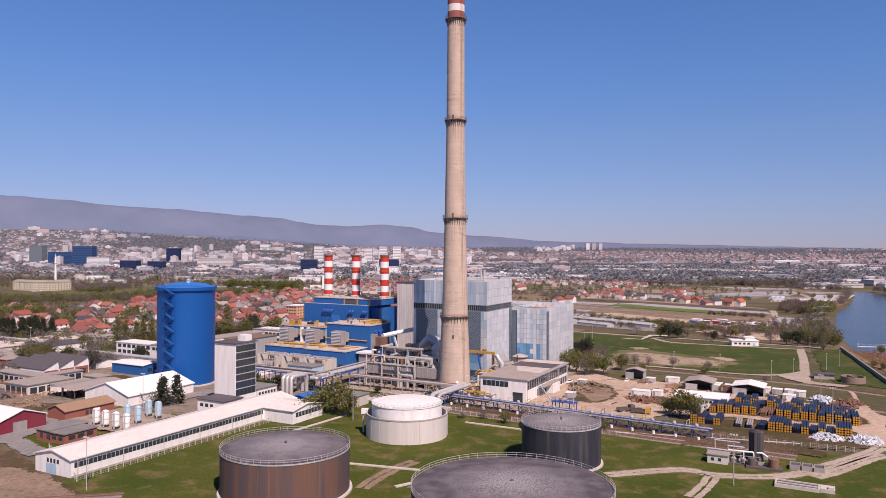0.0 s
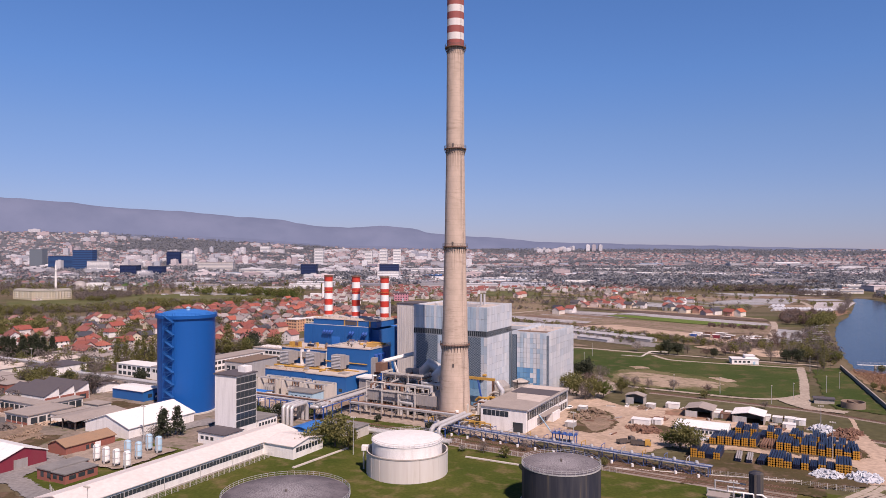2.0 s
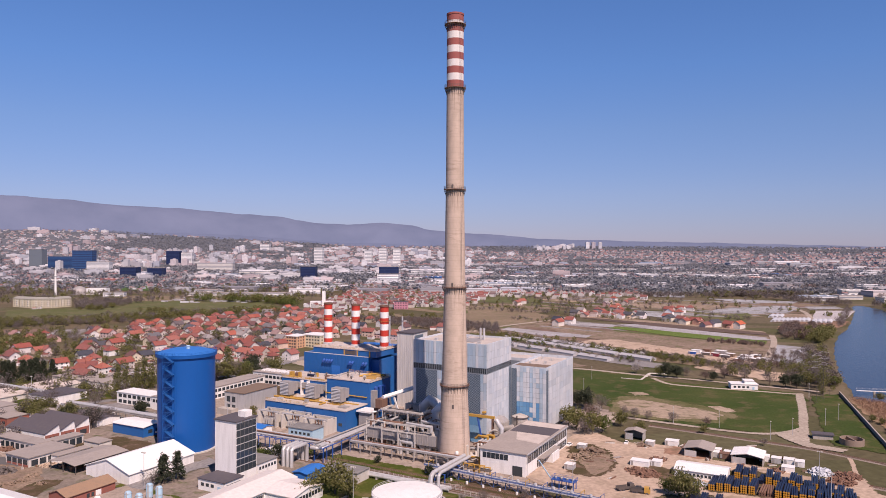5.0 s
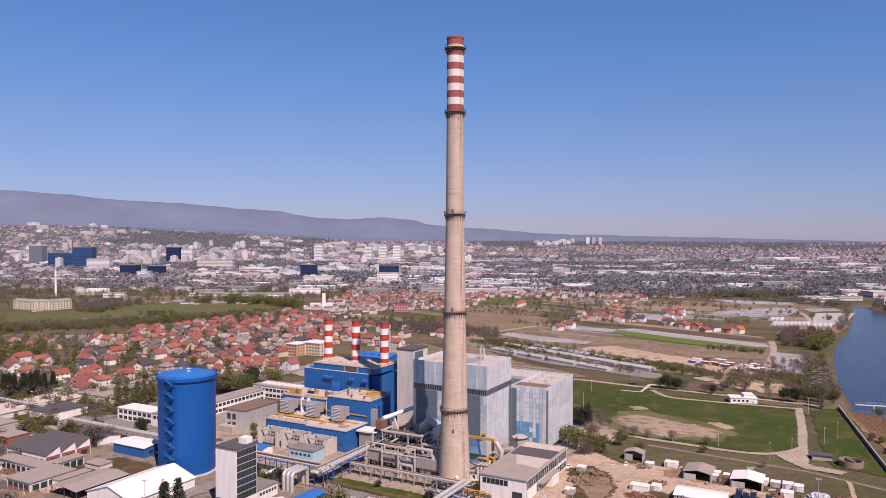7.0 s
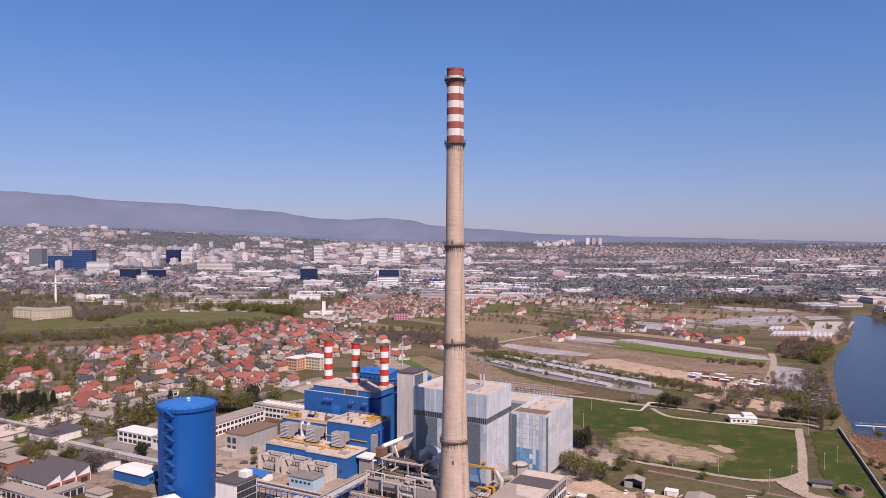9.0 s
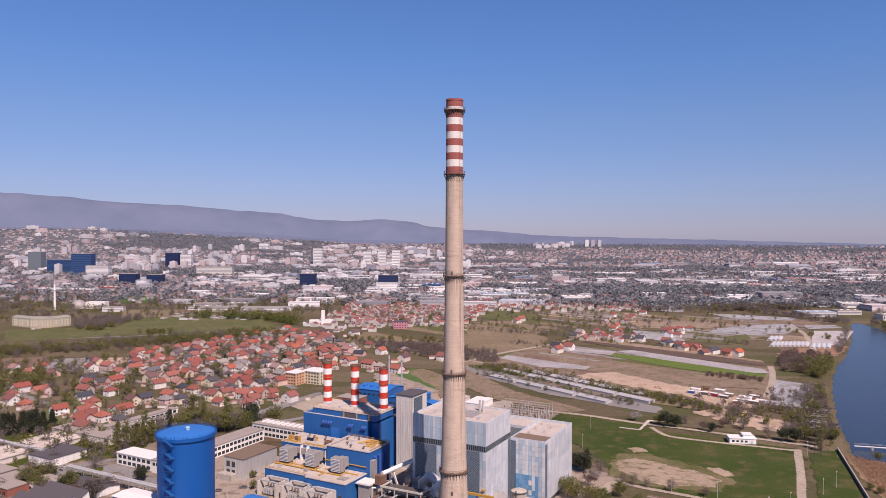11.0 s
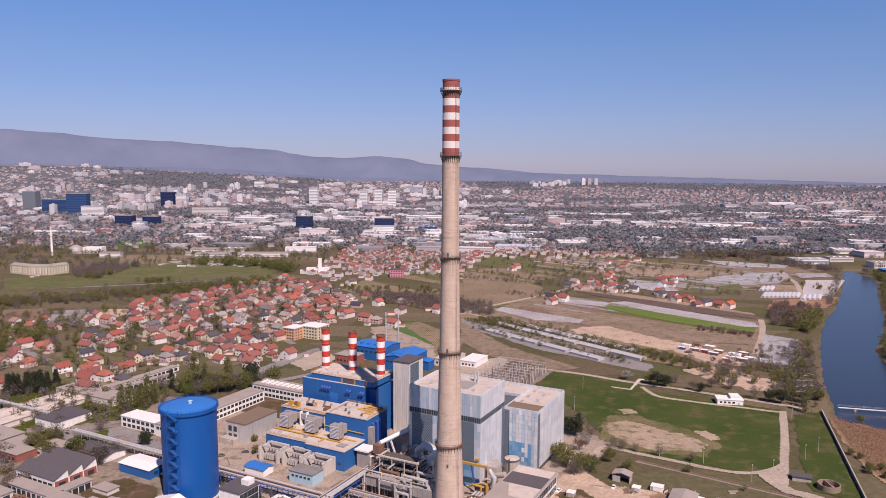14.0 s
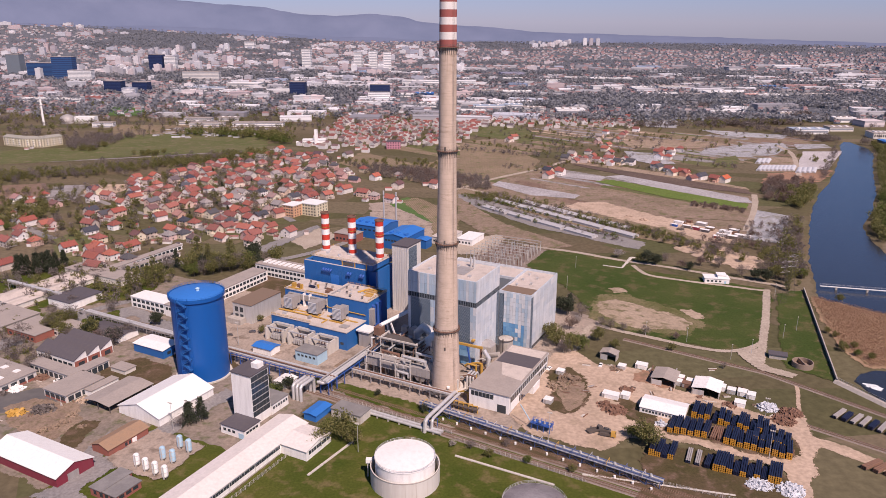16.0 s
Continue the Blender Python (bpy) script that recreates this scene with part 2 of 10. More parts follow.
def soil_mat(name, c0, c1, c2=None, big=0.02, fine=0.6, rows=0.0, turn=0.0):
    t = Tree(name, 0.95, 0, 0.1)
    p = t.coord((1, 1, 1), True)
    a, b = t.noise(big, 5, p), t.noise(fine, 4, p)
    base = t.mix(t.ramp(a, (0.35, (0, 0, 0)), (0.65, (1, 1, 1))), c0, c1)
    if c2:
        base = t.mix(t.ramp(t.noise(big * 4, 4, p), (0.52, (0, 0, 0)), (0.68, (1, 1, 1))), base, c2)
    g = t.ramp(b, (0.25, (0.72,) * 3), (0.75, (1.2,) * 3))
    base = t.mix(1.0, base, g, "MULTIPLY")
    if rows:
        w = t.n.new("ShaderNodeTexWave")
        w.inputs["Scale"].default_value, w.inputs["Distortion"].default_value = rows, 1.5
        mp = t.n.new("ShaderNodeMapping")
        mp.inputs["Rotation"].default_value = (0, 0, radians(turn))
        t.l.new(p, mp.inputs["Vector"])
        t.l.new(mp.outputs["Vector"], w.inputs["Vector"])
        base = t.mix(0.5, base, t.mix(1.0, base, t.ramp(w.outputs["Fac"], (0.2, (0.6,) * 3), (0.8, (1.25,) * 3)), "MULTIPLY"))
    t.color(base)
    t.bump(b, 0.25, 0.12)
    edge = t.n.new("ShaderNodeAttribute")                # thinning out towards its margin
    edge.attribute_name = "fray"
    mask = t.math("ADD", t.math("MULTIPLY", t.noise(0.45, 2, p), 0.8), t.math("MULTIPLY", t.noise(2.2, 3, p), 0.5))
    gone = t.math("GREATER_THAN", edge.outputs["Fac"], t.math("ADD", t.math("MULTIPLY", t.math("SUBTRACT", mask, 0.65), 2.2), 0.5))
    gone = t.math("MULTIPLY", gone, t.math("GREATER_THAN", edge.outputs["Fac"], 0.001))
    clear, both = t.n.new("ShaderNodeBsdfTransparent"), t.n.new("ShaderNodeMixShader")
    t.l.new(gone, both.inputs[0])
    t.l.new(t.b.outputs["BSDF"], both.inputs[1])
    t.l.new(clear.outputs["BSDF"], both.inputs[2])
    t.l.new(both.outputs["Shader"], t.n["Material Output"].inputs["Surface"])
    LOOSE.add(name)
    return t.m


t = Tree("ground", 0.95, 0, 0.1)
p = t.coord((1, 1, 1), True)
plots = t.n.new("ShaderNodeTexVoronoi")                  # plots of land, each with its own cover
plots.inputs["Scale"].default_value = 1.0
t.l.new(t.coord((0.012, 0.03, 1), True), plots.inputs["Vector"])
cell = t.n.new("ShaderNodeSeparateColor")
t.l.new(plots.outputs["Color"], cell.inputs[0])
near = t.mix(t.ramp(t.noise(0.006, 5, p), (0.35, (0, 0, 0)), (0.65, (1, 1, 1))), (0.085, 0.076, 0.034), (0.128, 0.102, 0.058))
near = t.mix(0.55, near, t.ramp(cell.outputs[0], (0.0, (0.16, 0.12, 0.085)), (0.3, (0.08, 0.085, 0.04)), (0.5, (0.13, 0.105, 0.07)), (0.75, (0.21, 0.165, 0.12)), (1.0, (0.095, 0.105, 0.048))))
# town ground, with the blue-grey of distance haze put into its colour
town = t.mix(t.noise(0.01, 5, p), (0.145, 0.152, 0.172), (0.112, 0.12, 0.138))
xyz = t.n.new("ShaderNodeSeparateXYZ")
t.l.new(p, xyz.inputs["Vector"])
# where the hazed ground colour takes over, far along y
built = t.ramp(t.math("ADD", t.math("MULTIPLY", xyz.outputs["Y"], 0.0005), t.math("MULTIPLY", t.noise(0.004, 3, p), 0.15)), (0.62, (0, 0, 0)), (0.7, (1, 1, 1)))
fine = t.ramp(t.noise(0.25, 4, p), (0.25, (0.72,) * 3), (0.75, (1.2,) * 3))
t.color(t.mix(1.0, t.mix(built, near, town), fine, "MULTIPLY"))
M["ground"] = t.m
M["lawn"] = soil_mat("lawn", (0.044, 0.069, 0.016), (0.069, 0.084, 0.025), (0.110, 0.097, 0.044), 0.022, 0.9)
M["grass"] = soil_mat("grass", (0.050, 0.072, 0.011), (0.088, 0.095, 0.020), (0.144, 0.117, 0.050), 0.035, 0.9)
M["rough"] = soil_mat("rough", (0.071, 0.060, 0.027), (0.113, 0.079, 0.049), (0.168, 0.113, 0.082), 0.04, 1.2)
M["meadow"] = soil_mat("meadow", (0.10, 0.115, 0.042), (0.135, 0.13, 0.062), (0.17, 0.145, 0.085), 0.02, 0.5)
M["crop"] = soil_mat("crop", (0.11, 0.17, 0.035), (0.14, 0.18, 0.05), None, 0.03, 0.6, 0.2, -15)
M["crop2"] = soil_mat("crop2", (0.07, 0.14, 0.045), (0.10, 0.15, 0.05), None, 0.03, 0.6)
M["soil"] = soil_mat("soil", (0.19, 0.13, 0.10), (0.25, 0.175, 0.13), (0.15, 0.105, 0.08), 0.02, 0.4, 0.25, -15)
M["soil2"] = soil_mat("soil2", (0.28, 0.21, 0.16), (0.21, 0.16, 0.115), (0.15, 0.14, 0.07), 0.03, 0.4, 0.3, -15)
M["fallow"] = soil_mat("fallow", (0.215, 0.165, 0.11), (0.27, 0.205, 0.14), (0.15, 0.145, 0.07), 0.02, 0.4, 0.15, -15)
M["plastic"] = soil_mat("plastic", (0.42, 0.40, 0.41), (0.33, 0.31, 0.31), None, 0.03, 0.5, 0.5, -15)
M["plastic2"] = soil_mat("plastic2", (0.33, 0.31, 0.32), (0.24, 0.22, 0.20), (0.14, 0.13, 0.09), 0.02, 0.3, 0.4, -30)
M["tilled"] = soil_mat("tilled", (0.115, 0.085, 0.072), (0.15, 0.11, 0.09), None, 0.02, 0.4, 0.25, -42)
M["stubble"] = soil_mat("stubble", (0.34, 0.26, 0.195), (0.28, 0.21, 0.155), (0.20, 0.17, 0.10), 0.015, 0.4, 0.3, -42)
M["red_soil"] = soil_mat("red_soil", (0.34, 0.20, 0.135), (0.27, 0.165, 0.115), (0.20, 0.15, 0.10), 0.02, 0.4)
M["fleece"] = soil_mat("fleece", (0.50, 0.47, 0.47), (0.43, 0.40, 0.40), None, 0.03, 0.4, 0.25, 60)
M["glass_roofs"] = soil_mat("glass_roofs", (0.40, 0.40, 0.42), (0.31, 0.31, 0.32), (0.22, 0.20, 0.16), 0.018, 0.25, 0.22, -42)
M["sand"] = soil_mat("sand", (0.491, 0.371, 0.283), (0.428, 0.323, 0.245), (0.355, 0.272, 0.198), 0.02, 0.5)
M["thin"] = soil_mat("thin", (0.115, 0.112, 0.045), (0.20, 0.165, 0.095), (0.085, 0.10, 0.032), 0.06, 0.8)
M["bare"] = soil_mat("bare", (0.40, 0.31, 0.235), (0.30, 0.235, 0.165), (0.16, 0.14, 0.075), 0.035, 0.5)
M["path"] = soil_mat("path", (0.425, 0.360, 0.294), (0.364, 0.304, 0.248), None, 0.06, 0.8)
M["mud"] = soil_mat("mud", (0.22, 0.16, 0.12), (0.30, 0.22, 0.16), (0.16, 0.13, 0.08), 0.1, 1.0)
M["dust"] = soil_mat("dust", (0.269, 0.216, 0.178), (0.196, 0.166, 0.138), (0.134, 0.131, 0.075), 0.05, 0.6)
M["apron"] = soil_mat("apron", (0.378, 0.306, 0.252), (0.306, 0.252, 0.211), (0.216, 0.171, 0.135), 0.04, 0.8)
M["asphalt_pale"] = soil_mat("asphalt_pale", (0.22, 0.21, 0.21), (0.27, 0.25, 0.24), None, 0.03, 0.8)
M["reedsoil"] = soil_mat("reedsoil", (0.30, 0.20, 0.13), (0.36, 0.25, 0.16), (0.22, 0.16, 0.09), 0.06, 0.8)
M["foam"] = soil_mat("foam", (0.75, 0.77, 0.78), (0.55, 0.60, 0.62), None, 0.3, 1.5)
M["ballast"] = soil_mat("ballast", (0.21, 0.17, 0.145), (0.27, 0.22, 0.19), None, 0.1, 1.5)


def river_half(y):
    """Left and right bank of the river at a place along y."""
    left = np.interp(y, (60, 120, 169, 222, 270, 325, 390, 454, 524, 602, 723, 795, 840), (262, 246, 266, 285, 307, 332, 364, 400, 445, 490, 556, 590, 618))
    right = np.interp(y, (60, 157, 232, 268, 307, 331, 381, 471, 567, 644, 725, 775, 840), (420, 398, 352, 358, 370, 380, 415, 468, 516, 556, 601, 618, 622))
    return left, right


def ground_height(x, y):
    h = 0.0
    d = math.hypot(x, y + 330)
    if d > 2600:
        h += 115 * min(1.0, (d - 2600) / 2350) ** 1.6
    if d > 3100:                                 # foothills on the mountain side
        h += 115 * min(1.0, max(0.0, (-8 - math.degrees(math.atan2(x, y + 330))) / 20)) * min(1.0, (d - 3100) / 1500) ** 1.4
    if 100 < y < 840:
        a, b = river_half(y)
        h -= 2.4 * max(0.0, min(1.0, (x - a) / 6 + 0.5)) * max(0.0, min(1.0, (b - x) / 6 + 0.5)) * min(1, (y - 100) / 15)
    return h * max(0.0, min(1.0, (4480 - d) / 150))


def ground():
    xs = np.unique(np.concatenate([np.arange(-4600, 4601, 115), np.arange(230, 850, 7.0)]))
    ys = np.unique(np.concatenate([np.arange(-1200, 4601, 100), np.arange(90, 1000, 10.0)]))
    v = [(x, y, ground_height(x, y)) for y in ys for x in xs]
    n = len(xs)
    f = [(j * n + i, j * n + i + 1, (j + 1) * n + i + 1, (j + 1) * n + i) for j in range(len(ys) - 1) for i in range(n - 1)]
    mb = MB()
    mb.v, mb.f = v, f
    tagged(new("ground", mb.mesh("ground", "ground", True)), "flat plain of rough grass and bare earth, painted hazy afar", "ground", kind="structure")


ground()

t = Tree("water", 0.16, 0, 0.5)
w = t.coord((1, 1, 1), True)
t.color(t.mix(t.noise(0.01, 3, w), (0.022, 0.025, 0.032), (0.034, 0.036, 0.042)))
t.bump(t.noise(0.6, 4, w), 0.5, 0.25)
M["water"] = t.m
mb = MB()
ys = list(range(100, 830, 15)) + [840]
for y0, y1 in zip(ys, ys[1:]):
    a0, b0 = river_half(y0)
    a1, b1 = river_half(y1)
    mb.poly([(a0 - 3, y0, -0.7), (b0 + 3, y0, -0.7), (b1 + 3, y1, -0.7), (a1 - 3, y1, -0.7)])
solid("river_water", mb, "water", "calm blue-grey river between overgrown banks", "river", "structure")


SHEETS = []


def fray(ob, values):
    """How thin the cover lies at each vertex, 0 full to 1 none."""
    ob.data.attributes.new("fray", "FLOAT", "POINT").data.foreach_set("value", values)


def sheet(name, label, mat, z, *pts, ragged=2.2):
    """A patch of ground with its own cover, a few centimetres proud and with an edge."""
    pts = list(pts)
    z = round(z + 0.001 * len(SHEETS), 4)                # no two patches in one plane
    while z in SHEETS:
        z = round(z + 0.0005, 4)
    SHEETS.append(z)
    area = sum(a[0] * b[1] - b[0] * a[1] for a, b in zip(pts, pts[1:] + pts[:1]))
    if area < 0:
        pts.reverse()
    edge = []
    for (x0, y0), (x1, y1) in zip(pts, pts[1:] + pts[:1]):      # uneven margins
        n = min(48, max(1, round(math.hypot(x1 - x0, y1 - y0) / 2.5)))
        for k in range(n):
            x, y = x0 + (x1 - x0) * k / n, y0 + (y1 - y0) * k / n
            w = ragged * 0.35
            edge.append((x + ragged * noise.noise((x * 0.13, y * 0.13, z)) + w * noise.noise((x * 0.6, y * 0.6, z)), y + ragged * noise.noise((x * 0.13, y * 0.13, z + 7)) + w * noise.noise((x * 0.6, y * 0.6, z + 7))))
    lo, m = [], len(edge)
    for k in range(m):                                   # the margin slopes down to the ground
        a, b = edge[k - 1], edge[(k + 1) % m]
        d = math.hypot(b[0] - a[0], b[1] - a[1]) or 1
        out = min(3.0, 1.0 + 0.5 * ragged) if mat in LOOSE else 0.9
        lo.append((edge[k][0] + (b[1] - a[1]) / d * out, edge[k][1] - (b[0] - a[0]) / d * out, z - 0.03 if mat in LOOSE else -0.02))
    hi = [(x, y, z) for x, y in edge]
    mb = MB().rings([lo, hi], cap0=False)
    ob = solid(name, mb, mat, label or "ground patch", name.replace("_", " "), "structure")
    fray(ob, [1.0] * m + [0.0] * m)
    return ob


def ribbon(name, label, mat, z, width, *pts, category="path"):
    """A path of even width along a line, rounded at its bends."""
    z += 0.14
    p = [Vector((*q, 0)) for q in pts]
    for _ in range(2):
        p = [p[0]] + [a.lerp(b, k) for a, b in zip(p, p[1:]) for k in (0.25, 0.75)] + [p[-1]]
    left, right = [], []
    for i, q in enumerate(p):
        d = (p[min(i + 1, len(p) - 1)] - p[max(i - 1, 0)]).normalized()
        s = Vector((-d.y, d.x, 0)) * width / 2 * (1 + 0.25 * noise.noise((q.x * 0.15, q.y * 0.15, 3)))
        left.append(q + s)
        right.append(q - s)
    mb, thin = MB(), []
    out, foot = (min(1.6, 0.4 + width * 0.18), z - 0.02) if mat in LOOSE else (0.7, -0.02)
    for i in range(len(p) - 1):
        a, b, c, d = right[i], right[i + 1], left[i + 1], left[i]
        mb.poly([(a.x, a.y, z), (b.x, b.y, z), (c.x, c.y, z), (d.x, d.y, z)])
        for p0, p1, q0, q1 in ((a, b, d, c), (c, d, b, a)):      # margins slope down to the ground
            e0, e1 = p0 + (p0 - q0).normalized() * out, p1 + (p1 - q1).normalized() * out
            mb.poly([(e0.x, e0.y, foot), (e1.x, e1.y, foot), (p1.x, p1.y, z), (p0.x, p0.y, z)])
        thin += [0.0] * 4 + [1.0, 1.0, 0.0, 0.0] * 2
    ob = solid(name, mb, mat, label, category, "structure")
    fray(ob, thin)
    return ob


def site_sheet(name, label, mat, z, u0, v0, u1, v1):
    return sheet(name, label, mat, z, site(u0, v0), site(u1, v0), site(u1, v1), site(u0, v1))


site_sheet("tank_lawn", "green grass round the fuel tanks", "grass", 0.05, -36, -230, 260, -34)
site_sheet("tank_lawn", "rough grass beside the long hall", "rough", 0.045, -130, -230, -36, -164)
sheet("dry_grass", "rough grass and weeds beyond the long hall", "rough", 0.05, (-148, -106), (-138, -105), (-115, -127), (-99, -139), (-85, -147), (-76, -163), (-107, -165))
site_sheet("works_ground", "dusty ground and thin grass between the works buildings", "dust", 0.03, -345, -132, -165, 60)
site_sheet("works_ground", "dusty ground and thin grass between the works buildings", "dust", 0.035, -165, -148, -53, -34)
site_sheet("tank_lawn", "green grass round the upright tanks", "grass", 0.04, -104, -148, -54, -94)
sheet("dry_grass", "thin dry grass round the heat store", "rough", 0.08, site(-178, -64), site(-130, -62), site(-112, -30), site(-140, -12), site(-186, -20))
sheet("dry_grass", "thin dry grass beside the offices", "rough", 0.08, site(-188, 62), site(-160, 60), site(-150, 92), site(-205, 92))
sheet("car_park", "pale gravelled car park", "path", 0.1, (-140, 262), (-124, 300), (-100, 274), (-120, 236))
sheet("nursery_beds", "pale nursery beds under fleece", "plastic2", 0.1, (-452, 462), (-420, 468), (-398, 398), (-420, 384))
sheet("nursery_beds", "pale nursery beds under fleece", "plastic", 0.1, (-352, 470), (-338, 460), (-322, 402), (-345, 396))
sheet("nursery_beds", "bare tan nursery beds", "sand", 0.1, (-414, 470), (-358, 474), (-368, 430), (-402, 426))
sheet("dry_grass", "rough grass beside the sheds", "rough", 0.08, site(-262, -40), site(-242, -46), site(-240, -22), site(-262, -22))
site_sheet("plant_apron", "concrete and dusty gravel of the power station", "apron", 0.04, -190, -34, 45, 130)
sheet("field_base", "strips of brown farmland", "soil2", 0.05, (-20, 545), (35, 600), (100, 580), (322, 440), (268, 300), (205, 255), (110, 350), (0, 420))

# narrow farm strips, side by side
COVER = {"soil": "ploughed brown field strip", "soil2": "patchy brown field strip", "fallow": "fallow strip with dry grass", "meadow": "green meadow strip", "plastic2": "field strip under dull plastic", "sand": "sandy bare field strip"}


def farm_strips(ox, oy, offsets, s0, s1, seed, mats):
    g = random.Random(seed)
    d, n = Vector((0.752, -0.659)), Vector((0.659, 0.752))
    o = offsets[0]
    while o < offsets[1]:
        w = g.uniform(6, 15)
        a, b = s0 + g.uniform(-12, 12), s1 + g.uniform(-18, 18)
        cuts = [a, a + (b - a) * g.uniform(0.35, 0.65), b] if g.random() < 0.55 else [a, b]
        for c0, c1 in zip(cuts, cuts[1:]):
            m = g.choice(mats)
            q = [Vector((ox, oy)) + d * s + n * t for s, t in ((c0, o), (c1 - 3, o), (c1 - 3, o + w - 0.8), (c0, o + w - 0.8))]
            sheet("field_strip", COVER[m], m, 0.06, *[(p.x, p.y) for p in q], ragged=1.0)
        o += w


ALL = ["soil", "soil", "soil2", "fallow", "fallow", "meadow", "plastic2"]
farm_strips(30, 470, (-8, 150), 10, 215, 5, ALL)
farm_strips(-20, 600, (-30, 70), -30, 120, 6, ["soil", "fallow", "fallow", "meadow", "soil2"])
farm_strips(270, 640, (20, 150), -40, 90, 7, ["plastic2", "plastic2", "soil2", "fallow", "meadow"])
farm_strips(60, 760, (-40, 90), -60, 70, 8, ["meadow", "fallow", "soil2", "meadow"])
farm_strips(330, 800, (-60, 120), -60, 110, 9, ["plastic2", "soil2", "fallow", "meadow", "plastic2"])

farm_strips(200, 880, (-70, 120), -90, 130, 11, ["plastic2", "soil2", "fallow", "sand", "meadow", "soil"])
farm_strips(420, 780, (-70, 160), -70, 80, 12, ["plastic2", "plastic2", "soil2", "fallow", "soil"])
farm_strips(-60, 700, (0, 90), -60, 60, 13, ["soil2", "fallow", "meadow", "sand"])
sheet("park_lawn", "mown green lawn of a small park", "lawn", 0.06, (92, 100), (114, 72), (147, 57), (173, 48), (188, 68), (220, 139), (220, 154), (183, 172), (142, 192), (130, 217), (82, 245), (59, 200), (78, 162), (87, 140))
sheet("river_lawn", "green grass between path and flood wall", "lawn", 0.06, (186, 30), (195, 62), (212, 105), (226, 142), (244, 150), (203, 17))
sheet("thin_grass", "thin yellowing grass round the bare earth", "thin", 0.08, (94, 118), (104, 136), (122, 138), (146, 112), (158, 92), (146, 72), (122, 74), (100, 84), (90, 100), ragged=4)
sheet("bare_patch", "bare trampled earth in the lawn", "bare", 0.12, (101, 124), (112, 130), (121, 122), (132, 112), (143, 104), (151, 91), (143, 79), (131, 82), (120, 80), (106, 90), (97, 106), ragged=2.5)
sheet("bare_patch", "bare trampled earth in the lawn", "bare", 0.12, (152, 112), (158, 110), (162, 100), (156, 98), ragged=2.5)
sheet("bare_patch", "bare trampled earth in the lawn", "bare", 0.12, (112, 150), (119, 152), (122, 144), (114, 142), ragged=2.5)
sheet("field_brown", "ploughed brown field strip", "soil2", 0.11, (16, 466), (45, 476), (120, 399), (208, 340), (201, 316), (111, 375))
sheet("field_fallow", "fallow field with dry grass", "fallow", 0.1, (6, 782), (77, 748), (113, 644), (82, 541), (6, 511))
sheet("field_fallow", "fallow field with dry grass", "fallow", 0.1, (3, 465), (16, 475), (111, 375), (200, 310), (230, 250), (202, 249), (140, 294), (54, 373), (3, 419))
sheet("field_brown", "ploughed brown field strip", "soil", 0.12, (305, 825), (372, 840), (366, 763), (304, 720))
sheet("road_service", "asphalt service road with wide verges", "asphalt_pale", 0.1, (4, 438), (16, 438), (85, 345), (163, 264), (154, 244), (72, 314), (5, 406))
sheet("field_tilled", "dark tilled strip beside the lane houses", "tilled", 0.2, (153, 617), (175, 626), (329, 477), (325, 454), (251, 497), ragged=1.0)
sheet("field_stubble", "tan stubble strip beside the lane houses", "stubble", 0.2, (150, 633), (170, 647), (262, 563), (331, 485), (330, 474), (257, 542), ragged=1.0)
sheet("field_plastic", "long field strip under pale plastic", "plastic", 0.21, (184, 542), (204, 550), (313, 435), (310, 412), (288, 416), (237, 467), ragged=0.8)
sheet("field_plastic", "long field strip under pale plastic", "plastic", 0.2, (43, 488), (51, 507), (135, 440), (127, 424), (83, 438), ragged=0.8)
sheet("field_plastic", "short field strip under pale plastic", "plastic", 0.2, (123, 543), (136, 561), (182, 539), (171, 515), ragged=0.8)
sheet("field_green", "narrow strip of bright green crop", "crop", 0.22, (166, 512), (186, 522), (303, 406), (294, 385), (228, 434), ragged=0.8)
sheet("field_brown", "brown ploughed field", "soil2", 0.17, (100, 484), (156, 472), (290, 375), (279, 339), (205, 350), (118, 429))
sheet("field_sand", "sandy strip of a building site", "sand", 0.2, (113, 387), (127, 404), (152, 410), (204, 344), (226, 320), (209, 297), (160, 342), ragged=4)
sheet("field_sand", "sandy tracks among shrubs near the river", "sand", 0.2, (184, 246), (203, 262), (229, 247), (243, 218), (227, 193), (207, 208), ragged=6)
sheet("field_sand", "pale yard of the builders' huts", "sand", 0.19, (201, 304), (225, 324), (251, 288), (240, 264), (214, 274), ragged=3)
sheet("field_glasshouses", "field of low pale glasshouses", "glass_roofs", 0.2, (303, 381), (325, 359), (281, 265), (253, 278), ragged=0.6)
sheet("field_pale", "pale field under fleece beside the river", "fleece", 0.2, (506, 735), (563, 738), (476, 598), (440, 604), ragged=0.6)
sheet("field_beds", "tan beds round the polytunnels", "stubble", 0.19, (434, 685), (476, 683), (428, 585), (383, 579))
sheet("field_red", "reddish bare soil by the river", "red_soil", 0.18, (361, 511), (391, 569), (477, 594), (444, 537), (412, 510), ragged=4)
sheet("field_glasshouses", "broad field of pale glasshouses", "glass_roofs", 0.2, (349, 713), (371, 753), (455, 799), (509, 813), (496, 769), (451, 704), (388, 683), ragged=2)
sheet("field_glasshouses", "broad field of pale glasshouses", "glass_roofs", 0.2, (425, 957), (477, 933), (553, 898), (528, 860), (449, 880), ragged=2)
sheet("field_glasshouses", "narrow field of pale glasshouses", "glass_roofs", 0.2, (522, 802), (569, 805), (564, 773), (507, 755), ragged=1)
